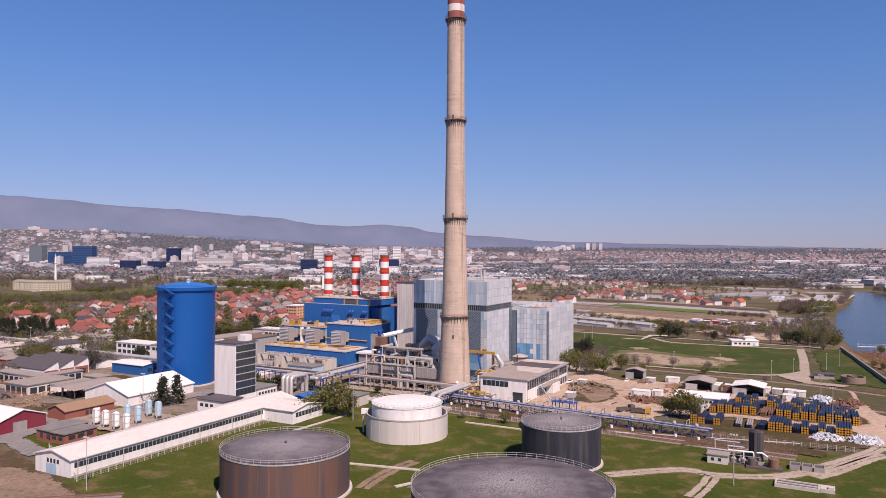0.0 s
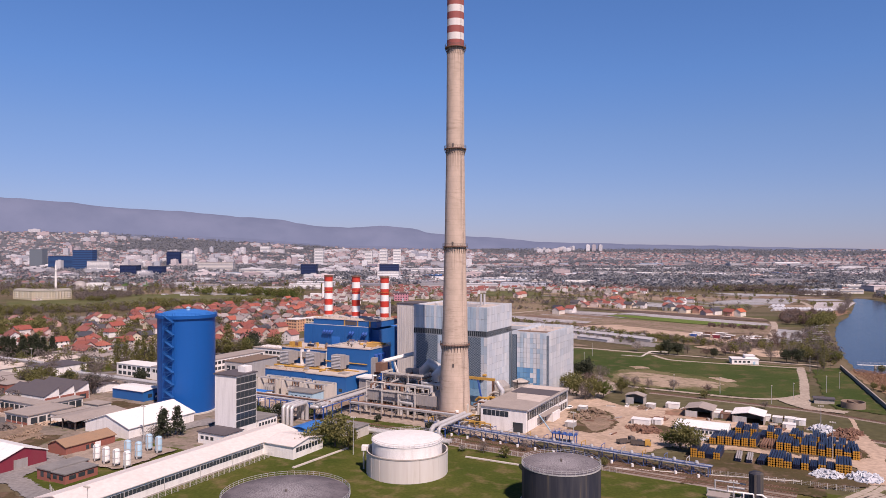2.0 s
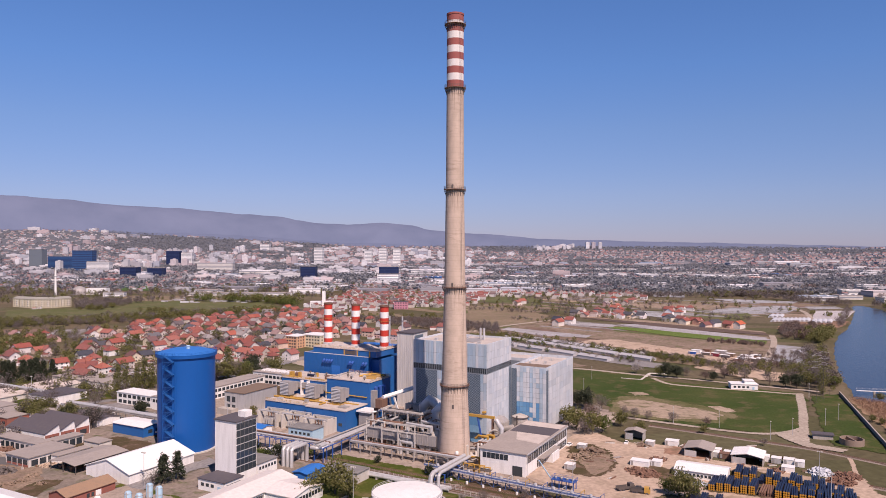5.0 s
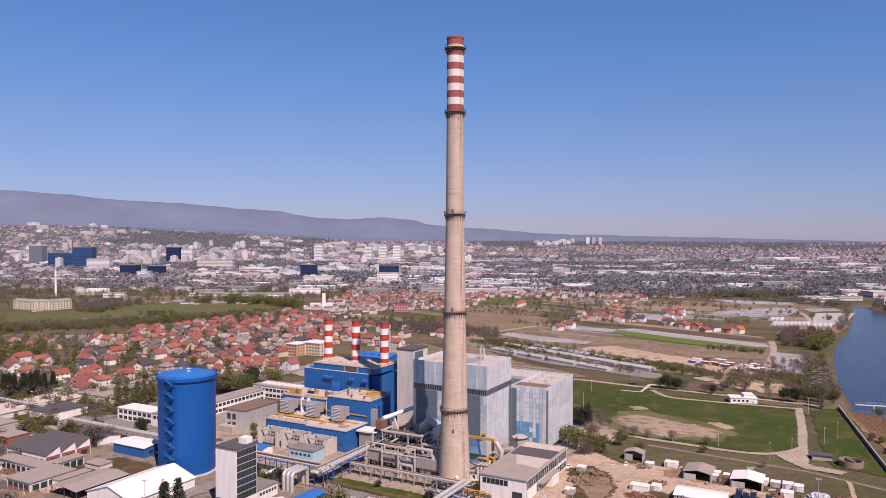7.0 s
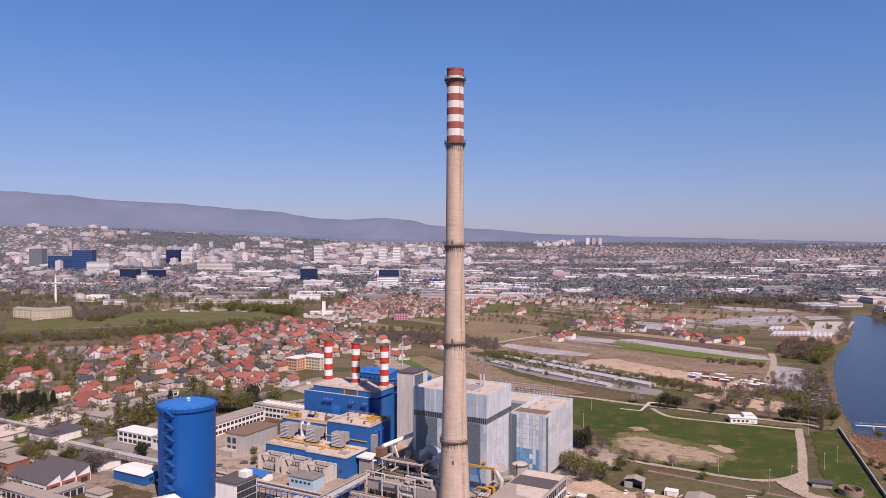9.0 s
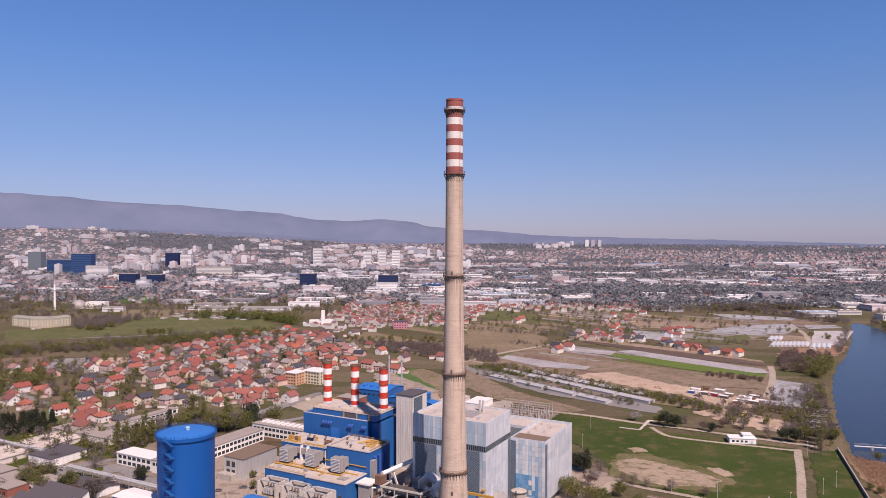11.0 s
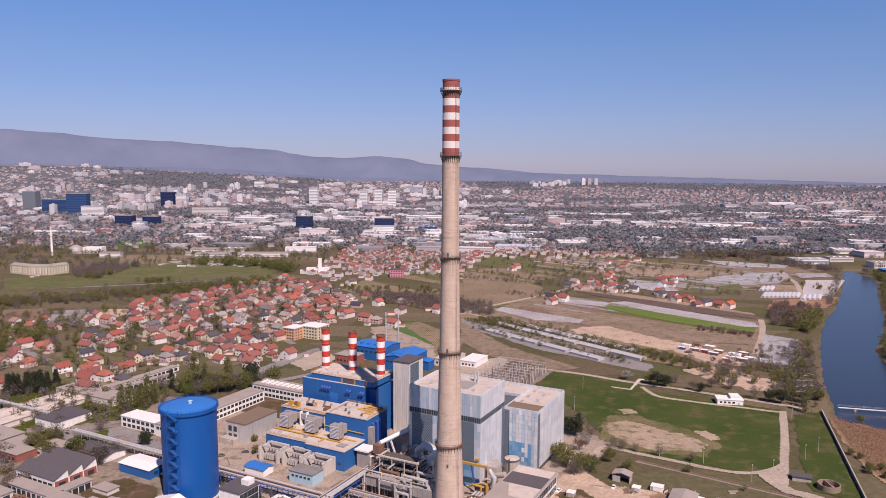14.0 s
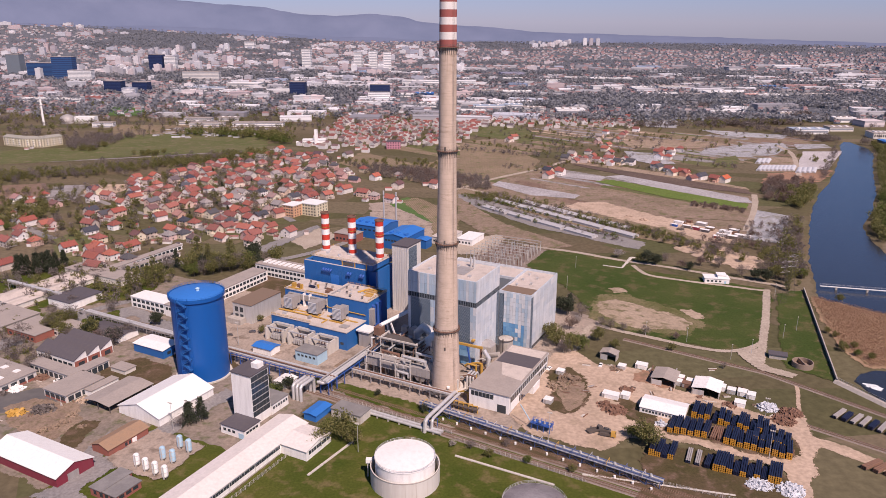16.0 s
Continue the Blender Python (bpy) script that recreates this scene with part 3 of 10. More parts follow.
sheet("field_glasshouses", "field of pale glasshouses behind the lane", "glass_roofs", 0.2, (245, 727), (277, 709), (292, 632), (263, 623), (240, 658), ragged=2)
sheet("field_glasshouses", "field of pale glasshouses behind the village", "glass_roofs", 0.2, (360, 1093), (419, 1079), (389, 977), (341, 989), ragged=2)
sheet("field_meadow", "green meadow among the glasshouses", "meadow", 0.2, (358, 668), (395, 697), (384, 657), (355, 611), (340, 626), ragged=3)
sheet("field_stubble", "tan stubble field", "stubble", 0.17, (260, 822), (337, 844), (431, 803), (366, 763), (264, 758), ragged=2)
sheet("field_stubble", "tan stubble field", "fallow", 0.17, (289, 916), (368, 888), (436, 843), (339, 850), ragged=2)
ribbon("lane", "unmade pale lane with two ruts", "path", 0.3, 5, (490, 790), (486, 729), (463, 661), (439, 600), (422, 556))
ribbon("lane", "unmade pale lane with two ruts", "path", 0.3, 4.5, (327, 451), (314, 412), (288, 353), (263, 303))
ribbon("lane", "unmade pale farm lane", "path", 0.31, 5, (-3, 459), (9, 471), (42, 519), (87, 565), (113, 592), (152, 650), (185, 687))
ribbon("lane", "unmade pale farm lane", "path", 0.3, 4, (10, 470), (56, 424), (110, 382), (135, 366))
sheet("meadow", "open meadow", "meadow", 0.09, (-590, 583), (-518, 614), (-437, 657), (-275, 702), (-313, 865), (-422, 926), (-537, 892), (-572, 716), (-652, 683))
sheet("field_brown", "ploughed brown field", "soil", 0.1, (-513, 457), (-471, 474), (-437, 419), (-442, 380), (-462, 374))
sheet("meadow", "garden meadow with short grass", "meadow", 0.09, (-340, 253), (-332, 289), (-295, 230), (-285, 187), (-312, 189), (-317, 214))
sheet("field_fallow", "fallow field with dry grass", "fallow", 0.1, (-154, 611), (-23, 479), (-23, 579), (-136, 699))
sheet("field_green", "pale green meadow strip", "crop2", 0.13, (-51, 422), (-19, 370), (-20, 320), (-66, 391))
sheet("field_fallow", "allotment plots", "fallow", 0.12, (-617, 958), (-366, 972), (-342, 902), (-561, 839))
sheet("pitch", "green sports pitch", "crop2", 0.3, (-747, 1239), (-677, 1243), (-625, 1097), (-688, 1094))
sheet("field_green", "green meadow among houses", "meadow", 0.15, (20, 971), (108, 998), (133, 888), (82, 825), (19, 870))
sheet("road", "town road", "asphalt_pale", 0.15, (-161, 235), (-140, 278), (-126, 306), (-122, 299), (-151, 225))
sheet("reed_bed", "tan reed bed on the river bank", "reedsoil", 0.1, (247, 138), (240, 112), (231, 78), (228, 50), (229, 32), (300, 24), (330, 100), (280, 108))
sheet("inlet", "dark still water of a small inlet", "water", 0.12, (215, 16), (222, 24), (232, 28), (262, 20), (262, -30), (219, -16), (216, 4), ragged=1)
sheet("foam", "white foam below an outfall", "foam", 0.14, (217.5, 12.5), (221, 11), (224, 8), (222, 6), (218, 9), ragged=1.2)
sheet("yard", "pale dusty gravel of the storage yard", "sand", 0.07, (32, -24), (42, 1), (52, 27), (62, 43), (70, 47), (83, 31), (91, 28), (112, 22), (116, 3), (126, -2), (139, -10), (147, -18), (163, -29), (170, -18), (171, -22), (166, -36), (167, -45), (161, -54), (156, -64), (149, -76), (144, -86), (140, -86), (143, -77), (145, -69), (144, -62), (132, -58), (114, -48), (99, -41), (83, -43), (69, -52), (55, -47), (40, -39))
ribbon("dirt_track", "wide pale dirt track leaving the yard", "sand", 0.0, 6.2, (161, -38), (166, -43), (171, -45.5), (178, -52), (187, -62), (200, -80))
ribbon("foot_trail", "narrow worn trail across the grass", "sand", -0.05, 1.2, (170.3, -19.6), (174.4, -7.9), (179.0, 2.4), (181.6, 11.0))
sheet("grass_island", "weedy bank with dug earth in the yard", "rough", 0.14, (54, 19), (66, 26), (72, 16), (72, 2), (67, -13), (59, -24), (54, -21), (51, -13), (57, 1), ragged=3)
sheet("mud", "brown churned earth on the weedy bank", "mud", 0.15, (62, 14), (70, 8), (67, -10), (60, -20), (58, -4), ragged=3)
sheet("grass_island", "rough grass and earth under the pipe stacks", "rough", 0.14, (112, -15), (126, -11), (147, -27), (156, -39), (156, -49), (149, -57), (134, -54), (118, -43), (103, -36), ragged=3)
sheet("grass_island", "rough grass and earth under the pipe stacks", "rough", 0.14, (91, -51), (115, -54), (131, -63), (141, -70), (137, -88), (78, -88), ragged=3)
sheet("mud", "brown oily earth between the stacks", "mud", 0.15, (120, -42), (134, -50), (148, -54), (150, -46), (138, -40), (126, -34), ragged=3)
sheet("mud", "bare reddish earth in the yard", "red_soil", 0.14, (100, 22), (112, 22), (122, 12), (112, 6), (100, 12), ragged=3)
sheet("dry_grass", "rough grass by the white hall", "rough", 0.15, (84, -8), (90, -6), (100, -22), (96, -34), (88, -28), ragged=3)
sheet("works_yard", "dusty yard between the workshops", "dust", 0.07, (-208, -37), (-202, -16), (-176, -20), (-155, -28), (-148, -35), (-156, -57), (-150, -74), (-185, -49), (-192, -63))
sheet("road", "asphalt works road", "asphalt_pale", 0.09, (-156, -57), (-152, -57), (-144, -66), (-134, -48), (-119, -17), (-112, -4), (-107, -10), (-129, -54), (-139, -74), (-143, -82), (-146, -93), (-160, -94), (-151, -80))
sheet("works_yard", "asphalt and dust between the buildings", "dust", 0.065, (-227, 24), (-198, 55), (-147, 27), (-138, -5), (-156, -33), (-194, -24), (-223, -14), (-238, 10))
sheet("road", "asphalt works road", "asphalt_pale", 0.09, (-261, 49), (-231, 88), (-205, 104), (-157, 65), (-156, 56), (-199, 90), (-224, 75), (-254, 38))
ribbon("park_path", "pale gravel path round the lawn", "path", 0.16, 2.8, (62, 30), (78, 62), (89, 89), (99, 79), (120, 68), (145, 53), (160, 49), (174, 54), (184, 62))
ribbon("park_path", "straight pale path beside the lawn", "path", 0.165, 3.6, (173, 36), (187, 68), (203, 104), (217, 139), (221, 149))
ribbon("park_path", "pale gravel path past the white house", "path", 0.17, 2.6, (224, 150), (215, 151), (202, 157), (184, 163), (169, 169), (155, 175), (144, 181), (140, 203))
ribbon("garden_kerb", "low white kerb in a zigzag", "pale_concrete", 0.2, 1.4, (117, 202), (119, 201), (130, 196), (130.5, 196.5), (143, 223), (143.5, 223), (155, 220), category="kerb")
sheet("park_path", "wide pale junction of gravel paths", "path", 0.17, (165, 49), (180, 54), (178, 44), (173, 36), (176, 30), (186, 22), (182, 19), (170, 26), (166, 38), ragged=0.8)
ribbon("park_path", "pale gravel path beyond the lawn", "path", 0.15, 3.5, (60, 252), (100, 236), (130, 216), (165, 200), (200, 180), (240, 158))
ribbon("dirt_track", "thin dry grass along the wheel ruts", "thin", -0.08, 5.0, (46, -120), (71, -112), (75, -119), (96, -120), (114, -108), (136, -92), (146, -82))
ribbon("dirt_track", "worn wheel ruts across the grass", "path", -0.05, 1.5, (46.4, -121.0), (71.0, -113.4), (75.0, -120.1), (96.7, -121.1), (114.5, -109.4), (136.6, -93.1), (146.8, -82.4))
ribbon("dirt_track", "worn wheel ruts across the grass", "path", -0.05, 1.5, (45.7, -118.7), (70.9, -111.0), (75.7, -117.8), (96.1, -118.8), (113.1, -107.4), (135.1, -91.3), (145.0, -80.8))
ribbon("dirt_track", "worn wheel ruts across the grass", "path", -0.05, 1.2, (65.8, -138.5), (72.6, -128.7), (77.3, -120.0))
ribbon("dirt_track", "worn wheel ruts across the grass", "path", -0.05, 1.2, (63.8, -137.2), (70.6, -127.4), (75.2, -118.8))
ribbon("dirt_track", "worn wheel ruts across the grass", "path", -0.05, 1.6, (105.3, -120.1), (114.6, -114.3), (129.1, -102.2), (138.8, -96.3))
ribbon("dirt_track", "worn wheel ruts across the grass", "path", -0.05, 1.6, (104.1, -118.0), (113.1, -112.4), (127.6, -100.3), (137.6, -94.3))
ribbon("dirt_track", "worn wheel ruts across the grass", "mud", -0.05, 1.3, (-21.1, -135.3), (-18.1, -125.6), (-12.5, -114.8), (-8.8, -110.1))
ribbon("dirt_track", "worn wheel ruts across the grass", "mud", -0.05, 1.3, (-23.4, -134.6), (-20.4, -124.6), (-14.6, -113.5), (-10.6, -108.6))

# worn ground of the works and the yard
sheet("works_yard", "dark patched asphalt between the workshops", "asphalt", 0.1, (-223, -14), (-209, -7), (-199, -4), (-188, -15), (-198, -26), (-213, -30), ragged=1)
sheet("works_yard", "pale concrete court of the garages", "apron", 0.11, (-214, 2), (-206, 12), (-192, -4), (-199, -11), ragged=0.8)
ribbon("dirt_track", "pale wheel tracks across the works yard", "path", 0.11, 4.0, (-158, -66), (-169, -58), (-174, -50), (-174, -40), (-171, -32), (-164, -31), (-155, -35))
ribbon("dirt_track", "pale wheel tracks across the works yard", "path", 0.12, 3.5, (-174, -48), (-184, -50), (-196, -48), (-206, -44))
sheet("grass_island", "low oval bank of thin grass in the works yard", "rough", 0.16, (-168.9, -56.2), (-171.0, -50.2), (-171.0, -42.4), (-168.0, -37.3), (-161.4, -37.0), (-160.3, -40.2), (-162.4, -48.3), (-162.0, -57.5), (-165.0, -60.0), ragged=1.2)
ribbon("works_road", "dark asphalt bend beside the brick shed", "asphalt", 0.13, 5.5, (-144, -76.5), (-150.7, -70.7), (-155.9, -65.3), (-157.9, -58.1), (-156.5, -49.7), (-153.9, -42.5), (-152.8, -33.3), category="road")
sheet("mud", "brown churned earth among scrap", "mud", 0.12, (-213, -26), (-204, -18), (-182, -20), (-171, -36), (-174, -52), (-200, -42))
sheet("dry_grass", "rough grass between sheds and trees", "grass", 0.1, (-226, 26), (-222, 46), (-228, 84), (-214, 98), (-204, 76), (-208, 50))
sheet("dry_grass", "rough grass beside the blue shed", "rough", 0.11, (-186, 16), (-170, 30), (-150, 18), (-140, -2), (-160, 0), (-174, -4))
sheet("dry_grass", "rough grass behind the stores", "grass", 0.1, (-330, 140), (-305, 190), (-215, 186), (-206, 118), (-262, 104), (-300, 120), ragged=4)
sheet("dry_grass", "patch of rough grass by the stores", "grass", 0.1, (-282, 88), (-270, 104), (-252, 78), (-262, 60))
sheet("rail_ground", "brown dusty ground round the sidings", "mud", 0.12, (-135, -121), (-118, -126), (-101, -140), (-91, -149), (-115, -150))
sheet("rail_verge", "grass strip beside the railway", "grass", 0.1, (-58, -1), (-54, 4), (-22, -13), (8, -30), (4, -36), (-26, -21))
sheet("rail_verge", "dry grass between track and pipes", "rough", 0.1, (8, -31), (60, -58), (120, -92), (116, -98), (56, -66), (4, -38))
for pts in (((-152, -74), (-155, -56), (-148, -42), (-138, -28), (-126, 0)), ((-200, 52), (-236, 92), (-262, 108), (-296, 116)), ((-236, 92), (-214, 116), (-188, 128), (-160, 118))):
    ribbon("works_road", "worn grey asphalt works road", "asphalt_pale", 0.15, 5.5, *pts, category="road")

sheet("works_yard", "pale gravel yard round the pumping houses", "apron", 0.08, (-86, 393), (-63, 405), (-22, 326), (-17, 268), (-40, 270), (-78, 330))
sheet("field_fallow", "tan bare field beside the works", "fallow", 0.1, (-56, 406), (-40, 420), (4, 349), (4, 268), (-16, 266), (-20, 322))
sheet("works_yard", "concrete yard by the switchyard", "path", 0.1, (3, 263), (42, 283), (44, 268), (24, 223), (6, 227))
sheet("field_fallow", "bare strip before the glasshouses", "soil2", 0.1, (3, 425), (47, 318), (100, 252), (84, 244), (26, 290), (4, 340))
ribbon("works_road", "grey asphalt road beside the brick offices", "asphalt_pale", 0.16, 6, (-150, -92), (-143, -94), (-137, -100), (-127, -108), category="road")
ribbon("works_road", "grey asphalt road between hall and sheds", "asphalt_pale", 0.165, 6, (-150, -92), (-150, -84), (-148, -76), (-151, -67), category="road")
# ---------------------------------------------------------------- chimney
def chimney_mats():
    t = Tree("chimney_concrete", 0.9)
    v = t.coord((1, 1, 1))
    drip = t.noise(0.3, 5, t.coord((1, 1, 0.12)))
    rings = t.n.new("ShaderNodeTexWave")
    rings.bands_direction = "Z"
    rings.inputs["Scale"].default_value, rings.inputs["Distortion"].default_value, rings.inputs["Detail"].default_value = 0.13, 0.6, 2
    t.l.new(v, rings.inputs["Vector"])
    base = t.mix(t.ramp(t.noise(0.22, 7, t.coord((1, 1, 0.6)), 0.7), (0.38, (0, 0, 0)), (0.62, (1, 1, 1))), (0.58, 0.455, 0.365), (0.49, 0.385, 0.305))
    base = t.mix(t.math("MULTIPLY", t.ramp(drip, (0.55, (0, 0, 0)), (0.75, (1, 1, 1))), 0.18), base, (0.27, 0.20, 0.15))
    smudge = t.math("MULTIPLY", t.ramp(t.noise(0.35, 6, t.coord((0.5, 0.5, 3.0)), 0.7), (0.5, (0, 0, 0)), (0.64, (1, 1, 1))), t.ramp(t.noise(0.12, 3, t.coord((0.6, 0.6, 1.0))), (0.46, (0, 0, 0)), (0.6, (1, 1, 1))))
    base = t.mix(t.math("MULTIPLY", smudge, 0.55), base, (0.27, 0.195, 0.14))
    base = t.mix(t.math("MULTIPLY", t.ramp(rings.outputs["Fac"], (0.93, (0, 0, 0)), (1.0, (1, 1, 1))), 0.2), base, (0.33, 0.25, 0.19))
    # dark runs below each gallery
    z = t.n.new("ShaderNodeSeparateXYZ")
    t.l.new(v, z.inputs["Vector"])
    run = None
    for top in (34.0, 78.3, 122.5, 168.3):
        f = t.math("MULTIPLY", t.math("LESS_THAN", z.outputs["Z"], top), t.math("MAXIMUM", t.math("SUBTRACT", 1.0, t.math("DIVIDE", t.math("SUBTRACT", top, z.outputs["Z"]), 13.0)), 0.0))
        run = f if run is None else t.math("MAXIMUM", run, f)
    streak = t.ramp(t.noise(1.6, 4, t.coord((1, 1, 0.03))), (0.5, (0, 0, 0)), (0.66, (1, 1, 1)))
    base = t.mix(t.math("MULTIPLY", t.math("MULTIPLY", run, streak), 0.6), base, (0.12, 0.07, 0.05))
    t.color(base)
    t.bump(t.noise(2.5, 3, v), 0.25, 0.08)
    M["chimney_concrete"] = t.m
    M["chimney_red"] = painted("chimney_red", (0.33, 0.10, 0.085), 0.8, wear=0.35, dirt=(0.2, 0.1, 0.09))
    M["chimney_white"] = painted("chimney_white", (0.74, 0.70, 0.66), 0.8, wear=0.3, dirt=(0.45, 0.36, 0.32))


chimney_mats()


def chimney_radius(z):
    return float(np.interp(z, (0, 10, 34, 79, 123, 169, 202), (7.4, 6.95, 5.9, 4.8, 4.12, 3.85, 3.75)))


def chimney():
    c = thing("chimney", "tall tapered concrete chimney with red and white bands at its top", "chimney")
    zs = [0, 3, 6, 10, 16, 22, 28, 34] + list(range(40, 169, 6)) + [168.6]
    part("shaft", MB().lathe(0, 0, [(chimney_radius(z), z) for z in zs], 64), "chimney_concrete", c, "weathered beige concrete shaft", True)
    z = 168.6
    step = (196.75 - z) / 9
    for k in range(9):
        part("band", MB().lathe(0, 0, [(chimney_radius(z) + 0.02, z), (chimney_radius(z + step) + 0.02, z + step)], 64, False, False), "chimney_red" if k % 2 == 0 else "chimney_white", c, "faded red paint band" if k % 2 == 0 else "white paint band", True)
        z += step
    part("crown", MB().lathe(0, 0, [(3.79, 198.5), (3.79, 201.2), (3.95, 201.2), (3.95, 202), (3.3, 202), (3.2, 197), (0.2, 197)], 64, False), "chimney_red", c, "red painted rim", True)
    part("band", MB().lathe(0, 0, [(3.78, 196.75), (3.78, 198.5)], 64, False, False), "chimney_white", c, "white paint band", True)
    for zg, w in ((34.3, 0.9), (78.6, 0.9), (122.8, 0.9), (168.6, 1.0), (197.2, 1.1)):
        r = chimney_radius(zg)
        g = part("gallery", MB().lathe(0, 0, [(r, zg - 0.35), (r + w, zg - 0.25), (r + w, zg), (r, zg)], 48, False, False), "rust_brown", c, "rusty steel gallery")
        ring = [((r + w - 0.08) * math.cos(2 * math.pi * i / 28), (r + w - 0.08) * math.sin(2 * math.pi * i / 28), zg) for i in range(28)]
        part("railing", railing(MB(), ring, 1.2, 3, 0.06, True), "dark_steel", g)
        mb = MB()
        for i in range(28):
            a = 2 * math.pi * i / 28
            mb.bar((r * math.cos(a), r * math.sin(a), zg - 2.6), ((r + w) * math.cos(a), (r + w) * math.sin(a), zg - 0.3), 0.14)
            mb.bar((r * math.cos(a) * 1.01, r * math.sin(a) * 1.01, zg - 3.2), (r * math.cos(a) * 1.01, r * math.sin(a) * 1.01, zg - 0.3), 0.2)
        tagged(part("bracket_ring", mb, "dark_steel", g), kind="stuff")
    mb = MB()
    for s in (-0.3, 0.3):
        mb.tube((chimney_radius(2) * 0.6 + s, -chimney_radius(2) * 0.8 - 0.2, 2), (3.85 * 0.6 + s, -3.85 * 0.8 - 0.2, 200), 0.05, 4)
    part("ladder", mb, "dark_steel", c)
    for zp, xp in ((24.5, -0.6), (78.9, -1.0), (123.1, -1.0)):
        r = math.sqrt(chimney_radius(zp) ** 2 - xp * xp)
        part("hatch", MB().box(xp - 0.4, -r - 0.1, zp, xp + 0.4, -r + 0.6, zp + 1.7), "dark_steel", c, "small dark opening")
    part("plinth", MB().lathe(0, 0, [(9.4, 0), (9.4, 1.6), (8.8, 2.2), (7.2, 2.2)], 12, False, False), "pale_concrete", c, "pale concrete foot")
    part("lamp", MB().lathe(1.2, -7.35, [(0.1, 4.2), (0.75, 4.4), (0.85, 5.0), (0.75, 5.6), (0.1, 5.8)], 12), "white_paint", c, "round white plate")


chimney()


# ---------------------------------------------------------------- heat store
def heat_store():
    x, y, r, h = -129.0, 14.0, 13.2, 46.0
    t = thing("heat_storage_tank", "tall bright blue cylindrical steel heat storage tank", "storage tank", (x, y, 0))
    part("shell", MB().lathe(0, 0, [(r, 0.6), (r, h)], 96, False, False), "blue_steel", t, smooth=True)
    part("base_ring", MB().lathe(0, 0, [(r + 1.2, 0), (r + 1.2, 0.6), (r, 0.6)], 64, False), "pale_concrete", t, "pale concrete foundation ring")
    part("roof", MB().lathe(0, 0, [(r, h), (r * 0.7, h + 1.3), (r * 0.35, h + 2.0), (0.3, h + 2.3)], 64, False), "blue_roof", t, "shallow domed blue roof", True)
    part("rim", MB().lathe(0, 0, [(r, h - 1.6), (r + 0.9, h - 1.4), (r + 0.9, h + 0.1), (r, h + 0.1)], 64, False, False), "blue_steel", t, "blue walkway round the top", True)
    ring = [((r + 0.8) * math.cos(2 * math.pi * i / 48), (r + 0.8) * math.sin(2 * math.pi * i / 48), h + 0.1) for i in range(48)]
    part("railing", railing(MB(), ring, 1.1, 3, 0.05, True), "blue_steel", t)
    a = radians(-101)
    ex, ey = math.cos(a), math.sin(a)
    ox, oy = -ey, ex
    P = lambda s, d, z: (ex * (r + d) + ox * s, ey * (r + d) + oy * s, z)
    mb = MB()
    for s in (-2.6, 2.6):
        for d in (0.3, 2.4):
            mb.bar(P(s, d, 0), P(s, d, h + 1.5), 0.15)
    part("stair_frame", mb, "blue_steel", t, "open steel stair tower")
    n = 16
    for k in range(n):
        z0, z1 = h * k / n + 0.2, h * (k + 1) / n + 0.2
        s0, s1 = (-2.4, 2.4) if k % 2 == 0 else (2.4, -2.4)
        mb = MB()
        for d in (0.5, 2.2):
            mb.bar(P(s0, d, z0), P(s1, d, z1), 0.12)
        mb.poly([P(s0, 0.5, z0), P(s0, 2.2, z0), P(s1, 2.2, z1), P(s1, 0.5, z1)])
        mb.bar(P(s0, 2.3, z0 + 1), P(s1, 2.3, z1 + 1), 0.1)
        mb.bar(P(-2.6, 2.4, z1), P(2.6, 2.4, z1), 0.14)
        part("stair_flight", mb, "blue_cladding", t)
    part("vent", MB().lathe(2, -3, [(0.9, h + 1.8), (0.9, h + 3.2), (1.2, h + 3.2), (0.3, h + 3.7)], 12), "pale_blue", t)


heat_store()


